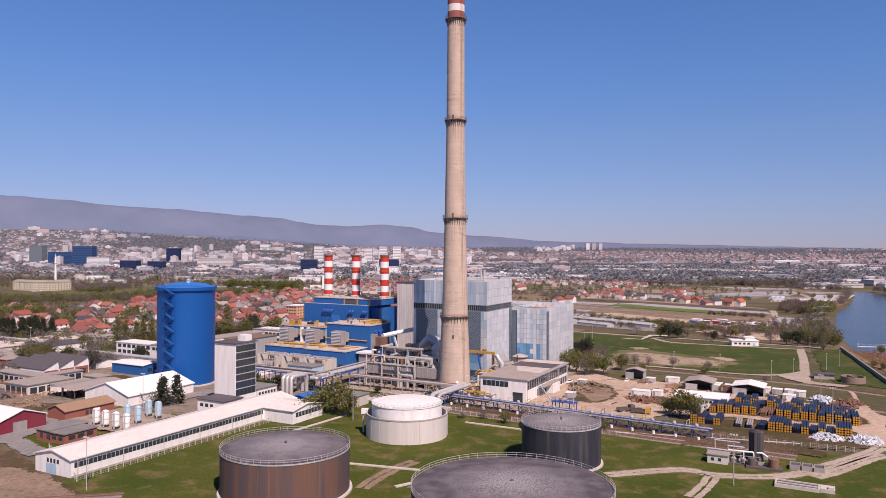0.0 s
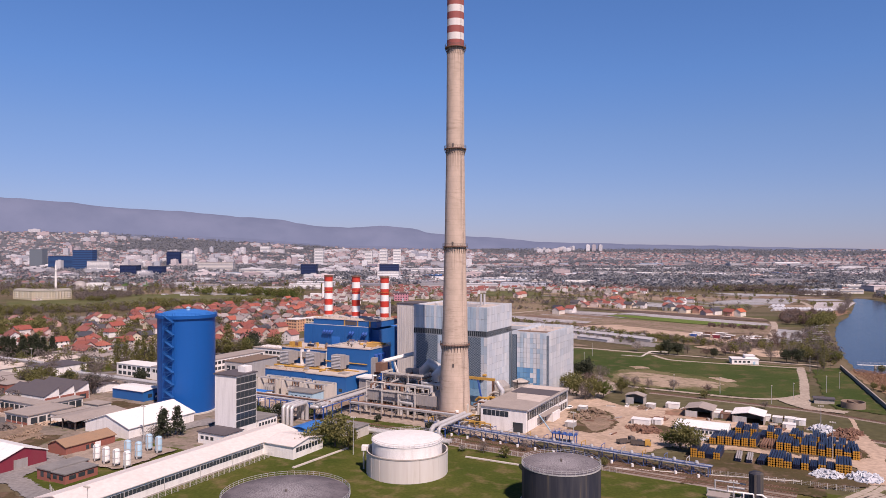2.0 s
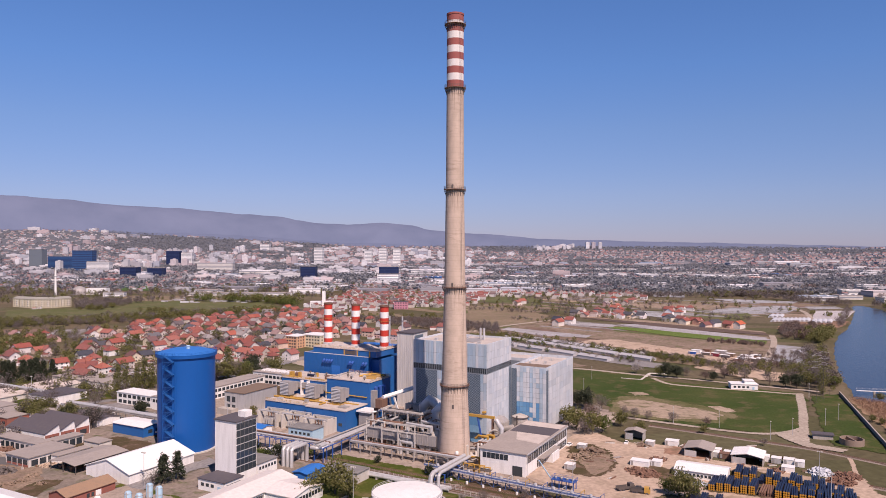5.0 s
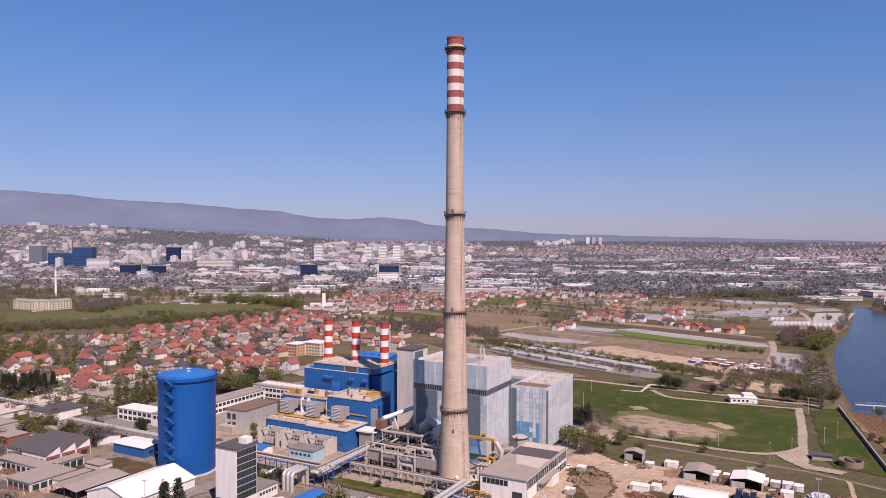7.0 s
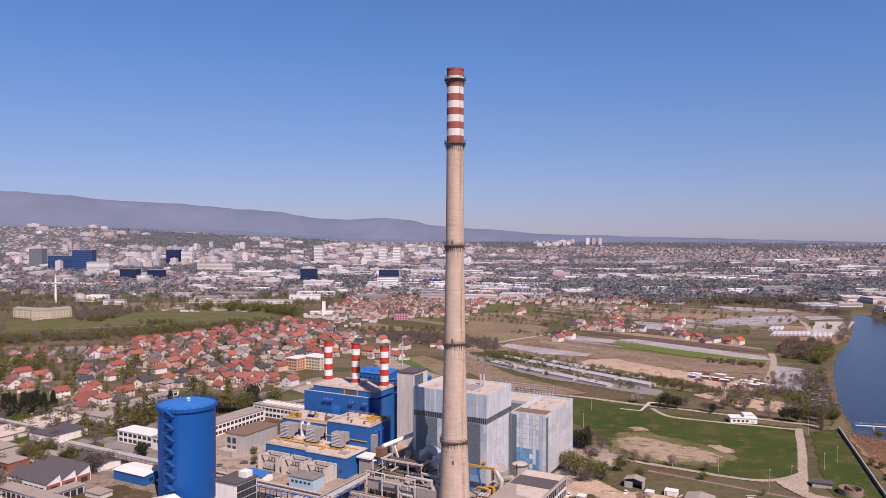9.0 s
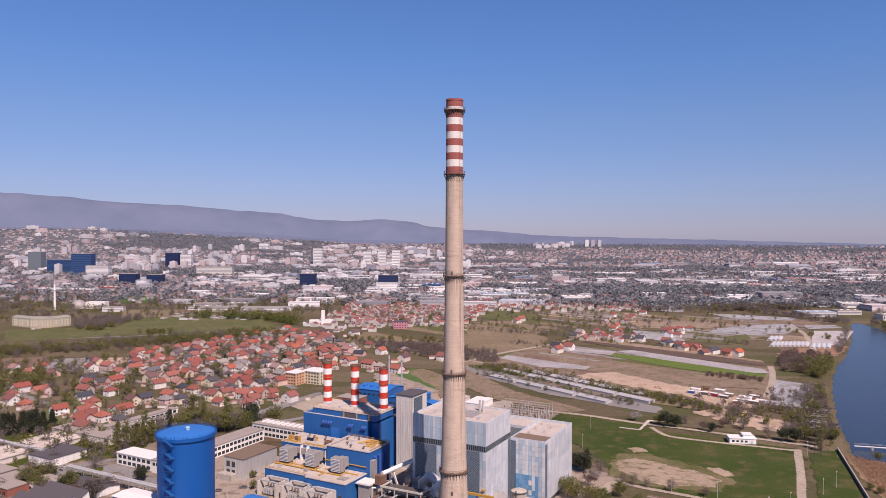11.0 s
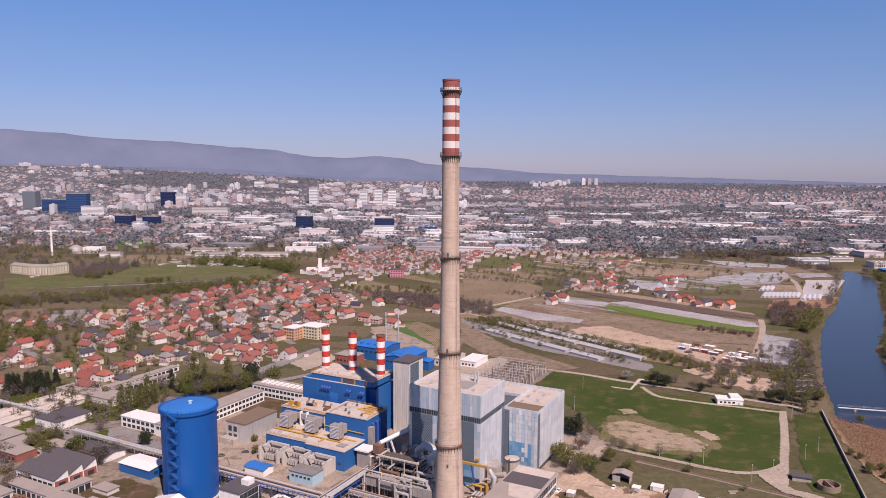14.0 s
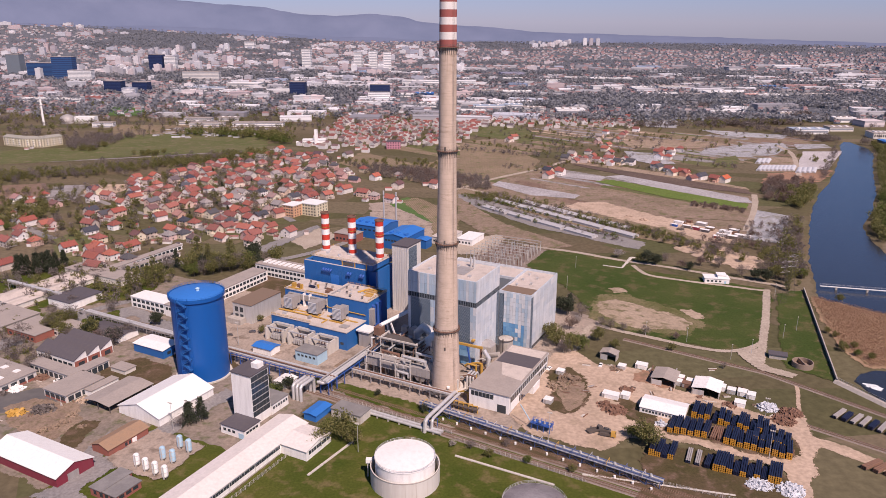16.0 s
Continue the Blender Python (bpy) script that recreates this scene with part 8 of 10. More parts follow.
M["house_roof"] = varied("house_roof", [(0.0, (0.32, 0.09, 0.065)), (0.14, (0.22, 0.08, 0.07)), (0.28, (0.33, 0.135, 0.11)), (0.42, (0.42, 0.125, 0.08)), (0.54, (0.17, 0.085, 0.08)), (0.64, (0.05, 0.055, 0.075)), (0.74, (0.27, 0.245, 0.24)), (0.84, (0.35, 0.20, 0.18)), (0.92, (0.09, 0.09, 0.10)), (1.0, (0.30, 0.12, 0.10))], 0.85, "object", 1.5, 0.3)
M["roof_red"] = varied("roof_red", [(0.0, (0.34, 0.088, 0.062)), (0.5, (0.26, 0.095, 0.075)), (1.0, (0.38, 0.13, 0.092))], 0.85, "object", 1.5, 0.3)


def house_meshes(L, D, H, R, seed):
    """Meshes of one kind of dwelling: walls, roof, chimney, pane, door."""
    g = random.Random(seed)
    wall = MB().house(0, 0, L, D, H, R, "x")
    if seed % 3 == 0:
        wall.box(L * 0.55, -2.4, 0, L * 0.95, 0, H * 0.55)
    roof = MB().gable(0, 0, L, D, H - 0.1, R, 0.6, 0.25, "x")
    if seed % 3 == 1:
        roof = MB().rings([[(-0.6, -0.6, H - 0.1), (L + 0.6, -0.6, H - 0.1), (L + 0.6, D + 0.6, H - 0.1), (-0.6, D + 0.6, H - 0.1)], [(D * 0.42, D * 0.45, R + 0.2), (L - D * 0.42, D * 0.45, R + 0.2), (L - D * 0.42, D * 0.55, R + 0.2), (D * 0.42, D * 0.55, R + 0.2)]])
        wall = MB().box(0, 0, 0, L, D, H)
    cx = L * g.uniform(0.3, 0.7)
    return dict(L=L, D=D, H=H, wall=wall.mesh("wall", "house_wall"), roof=roof.mesh("roof", "house_roof"), chimney=MB().box(cx, D * 0.55, H + 0.8, cx + 0.7, D * 0.55 + 0.7, R + 1.2).mesh("chimney", "brick"))


PANE = MB().box(-0.55, -0.06, 0, 0.55, 0.08, 1.3).mesh("window", "glass")
DOOR = MB().box(-0.5, -0.06, 0, 0.5, 0.08, 2.1).mesh("door", "brown_roof")
HOUSES = [house_meshes(L, D, H, R, s) for s, (L, D, H, R) in enumerate(((11, 9, 5.0, 8.3), (9.6, 8.4, 4.8, 7.8), (12, 8.6, 3.2, 6.4), (10, 10, 5.4, 8.9), (7.6, 6.8, 2.9, 5.3), (13.5, 9, 5.2, 8.6)))]


def house(x, y, turn, kind, full=True, group="village houses", label=""):
    k = HOUSES[kind]
    h = thing("house", label or ("plastered family house with a pitched tiled roof" if kind not in (2, 4) else "low plastered cottage with a tiled roof"), "house", (x, y, 0), turn, group)
    place("wall", k["wall"], h, (0, 0, 0))
    place("roof", k["roof"], h, (0, 0, 0))
    if y < 520:
        place("chimney", k["chimney"], h, (0, 0, 0))
        n = 3 if k["L"] > 9 else 2
        for f in range(0 if y > 430 else 2 if k["H"] > 4.5 else 1):
            for i in range(n):
                s = k["L"] * (i + 0.5) / n
                if f == 0 and i == n - 1:
                    place("door", DOOR, h, (s, 0, 0))
                else:
                    place("window", PANE, h, (s, 0, 0.9 + 2.7 * f))
            place("window", PANE, h, (k["L"], k["D"] * 0.5, 0.9 + 2.7 * f), 90)
    return h


def inside(x, y, poly):
    n, c = len(poly), False
    for (x0, y0), (x1, y1) in zip(poly, poly[1:] + poly[:1]):
        if (y0 > y) != (y1 > y) and x < (x1 - x0) * (y - y0) / (y1 - y0) + x0:
            c = not c
    return c


SPOTS, JOINED = [], []


def settle(poly, du, dv, turn, chance, seed, full, group):
    """Houses along lanes inside an outline."""
    g = random.Random(seed)
    xs, ys = [p[0] for p in poly], [p[1] for p in poly]
    c, s = math.cos(radians(turn)), math.sin(radians(turn))
    m = Vector(((min(xs) + max(xs)) / 2, (min(ys) + max(ys)) / 2))
    R = int(max(max(xs) - min(xs), max(ys) - min(ys)) * 0.75)
    for i in range(-R // int(du), R // int(du) + 1):
        for j in range(-R // int(dv), R // int(dv) + 1):
            a, b = i * du + g.uniform(-3, 3), j * dv + g.uniform(-4, 4) + (3 if i % 2 else 0)
            x, y = m.x + a * c - b * s, m.y + a * s + b * c
            if g.random() < chance and inside(x, y, poly) and all(abs(x - q[0]) + abs(y - q[1]) > (13.5 if full else 9.5) for q in SPOTS):
                SPOTS.append((x, y))
                if not full:
                    q = g.uniform(0.85, 1.2)
                    JOINED.append((x, y, 0, 9.5 * q, 8 * q, 6.8 * q, radians(turn + g.choice((0, 90)) + g.uniform(-9, 9))))
                    continue
                house(x, y, turn + g.choice((0, 0, 90, 180, -90)) + g.uniform(-9, 9), g.choice((0, 1, 2, 3, 4, 5, 0, 1, 3)), full, group)


# single buildings first, so that the rest keeps clear of them
def apartment(x, y, L, D, H, turn, wall, label, floors, cols, roof="white_roof", name="apartment_building", group=""):
    b = thing(name, label, "building", (x, y, 0), turn, group)
    block(b, "wall", 0, 0, 0, L, D, H, wall)
    block(b, "roof", -0.4, -0.4, H, L + 0.4, D + 0.4, H + 0.5, roof)
    fh = H / floors
    for f in range(floors):
        if y > 900:                               # far off: one glazed band a storey
            part("window_band", MB().box(0.8, -0.15, f * fh + fh * 0.35, L - 0.8, 0.05, f * fh + fh * 0.75).box(L - 0.05, 0.8, f * fh + fh * 0.35, L + 0.15, D - 0.8, f * fh + fh * 0.75), "far_window" if "glass" not in wall else "blue_band" if "blue" in wall else "grey_glass", b)
            continue
        window_row(b, "front", (L, D), cols, 0.6, L - 0.6, f * fh + fh * 0.3, min(1.8, L / cols * 0.6), fh * 0.45)
        window_row(b, "right", (L, D), max(2, int(D / 4)), 0.6, D - 0.6, f * fh + fh * 0.3, 1.4, fh * 0.45)
    SPOTS.append((x + L / 2, y))
    return b


M["far_window"] = painted("far_window", (0.27, 0.28, 0.31), 0.4, wear=0.2)
M["plastic_film"] = painted("plastic_film", (0.55, 0.55, 0.57), 0.5, wear=0.25)
M["apricot"] = painted("apricot", (0.62, 0.36, 0.22), 0.85, wear=0.2)
M["yellow_wall"] = painted("yellow_wall", (0.66, 0.58, 0.42), 0.85, wear=0.2)
M["green_grey_roof"] = painted("green_grey_roof", (0.30, 0.29, 0.25), 0.85, wear=0.3, streak=False)
M["pink_wall"] = painted("pink_wall", (0.55, 0.24, 0.30), 0.85, wear=0.2)
M["dark_blue_glass"] = painted("dark_blue_glass", (0.010, 0.022, 0.075), 0.55, wear=0.1)
M["blue_band"] = painted("blue_band", (0.022, 0.04, 0.11), 0.5, wear=0.1)
M["blue_glass"] = painted("blue_glass", (0.03, 0.09, 0.22), 0.5, wear=0.1)
M["grey_glass"] = painted("grey_glass", (0.16, 0.19, 0.22), 0.25, wear=0.2)
apartment(-164, 340, 13, 16, 11, -26, "apricot", "apricot apartment house with a flat roof", 4, 4)
apartment(-150, 347, 21, 18, 11.5, -26, "yellow_wall", "yellow and apricot apartment house", 4, 6)
b = thing("apartment_building", "long curved yellow apartment block with a grey-green roof", "building")
for (x0, y0), (x1, y1) in (((-678, 736), (-638, 718)), ((-638, 718), (-609, 719)), ((-609, 719), (-594, 746))):
    L, turn = math.hypot(x1 - x0, y1 - y0), math.atan2(y1 - y0, x1 - x0)
    for name, mb, mat in (("wall", MB().box(0, 0, 0, L, 14, 12.5), "yellow_wall"), ("roof", MB().gable(0, 0, L, 14, 12.5, 15.5, 0.5, 0.3, "x"), "green_grey_roof")):
        ob = part(name, mb, mat, b)
        ob.location, ob.rotation_euler = (x0, y0, 0), (0, 0, turn)
        if name == "wall":
            for f in range(4):
                for k in range(7):
                    place("window", WINDOWS.setdefault("flat", MB().box(-0.9, -0.08, 0, 0.9, 0.1, 1.6).mesh("window", "glass")), ob, (L * (k + 0.5) / 7, 0, 1.0 + f * 3.0))
            for k in range(3):
                part("balcony", MB().box(L * (0.2 + 0.3 * k), -1.2, 3.2, L * (0.2 + 0.3 * k) + 2.4, -0.02, 4.2).box(L * (0.2 + 0.3 * k), -1.2, 6.4, L * (0.2 + 0.3 * k) + 2.4, -0.02, 7.4).box(L * (0.2 + 0.3 * k), -1.2, 9.4, L * (0.2 + 0.3 * k) + 2.4, -0.02, 10.4), "white_paint", ob)
SPOTS.append((-630, 703))
h = house(-372, 402, -26, 5, True, "", "orange-yellow house with a bright red roof")
apartment(-103, 728, 20, 12, 11, 0, "pink_wall", "pink painted house with a dark roof", 3, 5, "slate_roof")
b = thing("church", "white modern church with a square tower", "church", (-232, 752, 0), 8)
block(b, "nave", 0, 0, 0, 34, 16, 8, "white_paint")
block(b, "roof", -0.4, -0.4, 8, 34.4, 16.4, 8.5, "white_roof")
block(b, "tower", 18, -3, 0, 23, 2, 24, "white_paint")
block(b, "hall", -10, 4, 0, 0, 14, 5, "white_paint")
window_row(b, "front", (34, 16), 8, 1, 17, 2, 1.2, 3.5)
b = thing("minaret", "slender white minaret with a balcony", "tower", (-738, 952, 0))
part("shaft", MB().lathe(0, 0, [(2.2, 0), (1.7, 28), (1.5, 46)], 16), "white_paint", b, smooth=True)
part("balcony", MB().lathe(0, 0, [(1.6, 34), (2.8, 36), (2.8, 37), (1.6, 37)], 16, False, False), "white_paint", b)
part("spire", MB().lathe(0, 0, [(1.6, 46), (0.1, 53)], 16, False), "galvanised", b)
b = thing("mosque", "domed building with a green-grey dome", "mosque", (-712, 985, 0))
part("dome", MB().lathe(0, 0, [(14, 0), (13.5, 6), (11, 11), (6, 14.5), (0.2, 16)], 24), "duct_grey", b, smooth=True)
block(b, "annex", 16, -6, 0, 52, 10, 12, "white_paint")
window_row(b, "front", (52, 10), 8, 17, 51, 8, 2, 1.6)
for x, y, L, D, H, m, n, fl, co in ((-418, 1484, 38, 24, 36, "dark_blue_glass", "dark glass office cube", 9, 8), (-212, 1392, 50, 20, 22, "white_paint", "white office block of five storeys", 5, 10), (-1296, 2009, 66, 30, 68, "blue_glass", "tall blue glass office tower", 16, 12), (-1390, 2030, 90, 30, 48, "blue_glass", "blue glass office slab", 12, 16), (-915, 1554, 46, 24, 30, "dark_blue_glass", "dark glass office block", 8, 8), (-840, 1552, 40, 24, 28, "dark_blue_glass", "dark glass office block", 8, 8), (-1128, 2352, 52, 24, 62, "dark_blue_glass", "tall dark glass office tower", 15, 8), (-1070, 2350, 40, 24, 56, "white_paint", "white apartment tower in the town", 14, 8), (-1040, 3270, 46, 30, 84, "white_paint", "slender white residential tower", 20, 8), (-623, 2600, 34, 26, 74, "white_paint", "slender white residential tower", 18, 6), (-405, 2514, 28, 26, 66, "white_paint", "slender white residential tower", 16, 6), (-347, 2519, 28, 26, 72, "white_paint", "slender white residential tower", 18, 6), (-283, 2426, 28, 26, 72, "white_paint", "slender white residential tower", 18, 6), (-1508, 2118, 46, 30, 70, "grey_glass", "grey glass office tower", 16, 8), (-1460, 1730, 30, 24, 52, "plaster", "grey residential tower of concrete", 14, 6), (-1191, 1903, 72, 24, 34, "white_paint", "white office block with rows of windows", 9, 14), (-850, 1930, 110, 30, 30, "plaster", "long pale office block", 7, 18), (-167, 1836, 214, 30, 15, "white_paint", "long white trade hall", 3, 24), (-640, 1690, 90, 50, 16, "plaster", "pale flat-roofed trade hall", 3, 14), (-1750, 1900, 60, 40, 60, "grey_glass", "grey glass office tower", 14, 8)):
    apartment(x, y, L, D, H, random.Random(int(x)).uniform(-6, 6), m, n, min(fl, 12), min(co, 12), "white_roof" if "hall" in n else "mid_roof", "hall" if "hall" in n else "office_building")
apartment(-208, 1394, 46, 18, 16, 0, "dark_blue_glass", "dark glass storeys set on a white block", 4, 8, "mid_roof", "office_building").location.z = 22.6

M["clad_red"] = painted("clad_red", (0.36, 0.12, 0.10), 0.7, wear=0.2)
M["clad_yellow"] = painted("clad_yellow", (0.62, 0.46, 0.12), 0.7, wear=0.2)
M["clad_pink"] = painted("clad_pink", (0.60, 0.36, 0.32), 0.8, wear=0.2)
M["blue_grey_sheet"] = painted("blue_grey_sheet", (0.36, 0.42, 0.50), 0.6, wear=0.25, streak=False)
CLAD = {"w": ("white_paint", "white_roof", "white flat-roofed trade hall"), "p": ("plaster", "mid_roof", "grey flat-roofed trade hall"), "r": ("clad_red", "clad_red", "dark red clad trade hall"), "y": ("clad_yellow", "clad_yellow", "yellow clad trade hall"), "a": ("plaster", "cream_roof", "pale hall with a tan roof"), "k": ("clad_pink", "clad_pink", "pink rendered end of a works hall"), "b": ("blue_glass", "blue_roof", "trade hall with a blue sheet roof"), "c": ("white_paint", "blue_grey_sheet", "white hall with a blue-grey sheet roof"), "m": ("plaster", "grey_roof", "long low grey storage hall")}
HALL_SPOTS = []


def trade_halls(*rows):
    """x, y of the front corner, length, depth, height and cladding."""
    for x, y, L, D, H, clad in rows:
        wall, roof, words = CLAD[clad]
        b = apartment(x, y, L, D, H, random.Random(int(x + y)).uniform(-5, 3), wall, words, 1, 8, roof, "hall", "trade halls of the outskirts")
        for k in range(3):                        # rooflights and plant on the roof
            part("roof_vent", MB().box(L * (0.2 + 0.28 * k), D * 0.3, H + 0.5, L * (0.2 + 0.28 * k) + 4, D * 0.7, H + 1.6), "mid_roof" if roof == "white_roof" else "white_roof", b)
        HALL_SPOTS.append((x + L / 2, y + D / 2))


trade_halls((415, 2028, 130, 45, 11, "w"), (591, 2569, 78, 30, 9, "p"), (653, 2414, 109, 30, 9, "w"), (950, 2351, 83, 30, 9, "w"), (1046, 2388, 82, 26, 8, "p"), (1369, 3028, 156, 24, 9, "r"), (1448, 2483, 50, 30, 14, "y"), (1786, 2982, 77, 40, 7, "a"))
trade_halls((636, 1583, 100, 40, 10, "w"), (709, 1516, 31, 20, 12, "k"), (478, 1734, 67, 30, 9, "w"), (562, 1775, 81, 30, 9, "p"), (453, 1542, 101, 34, 9, "w"), (561, 1549, 65, 30, 8, "p"), (746, 1533, 79, 40, 9, "w"), (835, 1553, 119, 34, 9, "p"), (883, 1374, 33, 24, 9, "w"), (612, 1405, 20, 20, 9, "w"))
trade_halls((1042, 2009, 90, 26, 8, "w"), (681, 1939, 157, 16, 7, "p"), (862, 1815, 45, 20, 8, "b"), (569, 911, 58, 30, 8, "c"), (646, 949, 42, 22, 7, "p"), (670, 1077, 21, 18, 7, "w"), (713, 1071, 39, 24, 9, "w"), (640, 756, 27, 40, 10, "b"), (677, 867, 28, 30, 9, "p"), (649, 1162, 28, 20, 7, "a"), (538, 1138, 9, 8, 6, "b"))
trade_halls((31, 1223, 67, 34, 10, "c"), (101, 1259, 38, 30, 9, "c"), (5, 1172, 50, 18, 7, "w"), (199, 1155, 57, 36, 11, "w"), (135, 1209, 44, 26, 9, "p"), (113, 1578, 73, 36, 9, "w"), (58, 1605, 53, 26, 8, "p"), (138, 2052, 64, 28, 8, "w"), (247, 1970, 72, 26, 9, "w"), (342, 2092, 82, 30, 9, "w"))
trade_halls((-158, 1501, 46, 24, 8, "w"), (-109, 1504, 46, 36, 9, "b"), (-86, 1280, 45, 26, 8, "w"), (-1003, 1339, 140, 20, 8, "w"), (-873, 1372, 47, 16, 9, "r"), (-745, 1630, 119, 30, 9, "c"), (-528, 1421, 78, 34, 9, "p"), (-505, 964, 71, 16, 6, "m"), (-452, 1030, 40, 16, 6, "p"))
for x, y, L, D, H, w, n, fl in ((-470, 935, 60, 16, 8, "plaster", "long pale school building of two storeys", 2), (-400, 950, 90, 18, 7, "white_paint", "long low white building with window rows", 2), (-500, 990, 50, 20, 9, "plaster", "grey public building with a flat roof", 3), (-640, 930, 36, 14, 8, "white_paint", "white house with terraces beside a dome", 3)):
    apartment(x, y, L, D, H, 4, w, n, fl, 12, "mid_roof", "public_building")

M["roof_maroon"] = varied("roof_maroon", [(0.0, (0.24, 0.075, 0.06)), (0.5, (0.31, 0.115, 0.095)), (1.0, (0.20, 0.085, 0.075))], 0.85, "object", 1.5, 0.3)
M["roof_dark"] = varied("roof_dark", [(0.0, (0.05, 0.055, 0.075)), (1.0, (0.10, 0.095, 0.10))], 0.8, "object", 1.5, 0.3)
M["roof_grey"] = varied("roof_grey", [(0.0, (0.27, 0.245, 0.24)), (1.0, (0.36, 0.31, 0.29))], 0.85, "object", 1.5, 0.3)
M["roof_pink"] = varied("roof_pink", [(0.0, (0.42, 0.22, 0.19)), (1.0, (0.36, 0.20, 0.17))], 0.85, "object", 1.5, 0.3)
M["roof_orange"] = varied("roof_orange", [(0.0, (0.50, 0.13, 0.06)), (1.0, (0.46, 0.12, 0.06))], 0.85, "object", 1.5, 0.3)
TILES = {"r": ("roof_red", "red tiled"), "m": ("roof_maroon", "dark red tiled"), "d": ("roof_dark", "black-grey tiled"), "g": ("roof_grey", "weathered grey"), "w": ("roof_grey", "pale grey"), "p": ("roof_pink", "faded pink tiled"), "o": ("roof_orange", "bright orange tiled")}
home_rng = random.Random(90)


def homes(group, turn, *rows):
    """Houses along a lane: x, y, kind, roof."""
    for x, y, kind, tile in rows:
        mat, words = TILES[tile]
        h = house(x - HOUSES[kind]["L"] / 2, y, turn + home_rng.choice((0, 0, 90, -90)) + home_rng.uniform(-8, 8), kind, True, group, "plastered family house with a %s roof" % words)
        for c in h.children:
            if c.name.split(".")[0] == "roof":
                c.material_slots[0].link = "OBJECT"
                c.material_slots[0].material = M[mat]
        SPOTS.append((x, y))


homes("village houses", -32, (-330, 434, 1, "m"), (-351, 487, 1, "r"), (-329, 454, 1, "r"), (-308, 435, 1, "r"), (-327, 522, 3, "r"), (-305, 489, 1, "d"), (-310, 402, 0, "r"), (-325, 402, 5, "r"), (-290, 386, 1, "m"), (-272, 404, 0, "r"), (-252, 375, 1, "w"), (-259, 367, 0, "m"), (-285, 355, 2, "g"), (-270, 327, 0, "m"), (-260, 323, 3, "p"), (-248, 303, 1, "d"), (-236, 297, 1, "r"), (-228, 270, 1, "d"), (-247, 274, 5, "r"), (-256, 256, 0, "d"), (-244, 257, 1, "g"))
homes("village houses", -30, (-327, 324, 2, "d"), (-314, 325, 5, "r"), (-300, 295, 1, "m"), (-341, 319, 0, "m"), (-345, 345, 0, "d"), (-329, 290, 5, "m"), (-313, 266, 2, "d"), (-299, 246, 1, "m"), (-281, 226, 5, "r"), (-269, 202, 1, "r"), (-278, 193, 5, "r"), (-267, 173, 5, "m"), (-254, 216, 5, "r"), (-251, 193, 1, "d"), (-364, 288, 2, "r"), (-343, 244, 1, "r"), (-370, 252, 0, "m"), (-371, 235, 5, "m"), (-332, 184, 0, "m"), (-401, 287, 5, "r"))
homes("village houses", -32, (-198, 258, 2, "r"), (-227, 339, 0, "d"), (-216, 310, 1, "m"), (-210, 342, 2, "r"), (-205, 305, 1, "d"), (-196, 293, 0, "m"), (-191, 315, 3, "m"), (-207, 374, 2, "r"), (-198, 345, 0, "m"), (-174, 286, 5, "r"), (-178, 341, 2, "d"), (-159, 300, 2, "r"), (-140, 279, 3, "m"), (-224, 393, 0, "g"), (-265, 446, 1, "r"), (-284, 475, 5, "m"), (-248, 432, 0, "g"), (-229, 419, 5, "g"), (-287, 523, 2, "r"), (-265, 507, 0, "r"), (-299, 540, 0, "m"))
homes("village houses", -34, (-275, 431, 5, "m"), (-287, 439, 2, "m"), (-202, 420, 1, "d"), (-185, 427, 0, "g"), (-203, 454, 1, "m"), (-245, 508, 3, "w"), (-236, 526, 0, "m"), (-241, 461, 0, "r"), (-220, 433, 1, "m"), (-193, 472, 0, "r"), (-178, 449, 1, "m"), (-163, 409, 3, "d"), (-166, 383, 5, "r"), (-150, 360, 0, "m"), (-159, 436, 2, "r"), (-143, 397, 5, "m"), (-190, 375, 2, "g"), (-177, 366, 3, "w"), (-163, 344, 0, "m"), (-281, 560, 1, "r"), (-272, 579, 2, "m"))
homes("village houses", -30, (-256, 572, 0, "r"), (-245, 588, 1, "m"), (-229, 581, 3, "r"), (-228, 483, 1, "r"), (-221, 509, 1, "m"), (-212, 527, 0, "w"), (-203, 545, 5, "r"), (-198, 575, 1, "m"), (-182, 546, 1, "d"), (-164, 505, 3, "r"), (-158, 529, 5, "m"), (-142, 497, 0, "r"), (-159, 465, 2, "m"), (-144, 451, 3, "r"), (-128, 452, 1, "m"), (-113, 435, 5, "r"), (-99, 425, 5, "m"), (-86, 412, 1, "w"), (-67, 400, 5, "r"), (-197, 623, 2, "r"), (-213, 644, 3, "m"))
homes("village houses", -25, (-176, 591, 5, "m"), (-156, 577, 1, "d"), (-175, 495, 1, "w"), (-231, 621, 1, "r"), (-228, 656, 5, "r"), (-252, 642, 0, "m"), (-263, 628, 5, "w"), (-282, 640, 5, "r"), (-287, 606, 1, "m"), (-296, 586, 5, "r"), (-302, 570, 2, "m"), (-318, 585, 1, "m"))
homes("houses along a lane", -50, (256, 600, 3, "m"), (262, 592, 3, "d"), (267, 577, 0, "m"), (272, 559, 0, "r"), (279, 556, 5, "m"), (285, 543, 0, "m"), (291, 533, 2, "m"), (298, 523, 5, "d"), (305, 520, 0, "m"), (325, 524, 5, "o"))
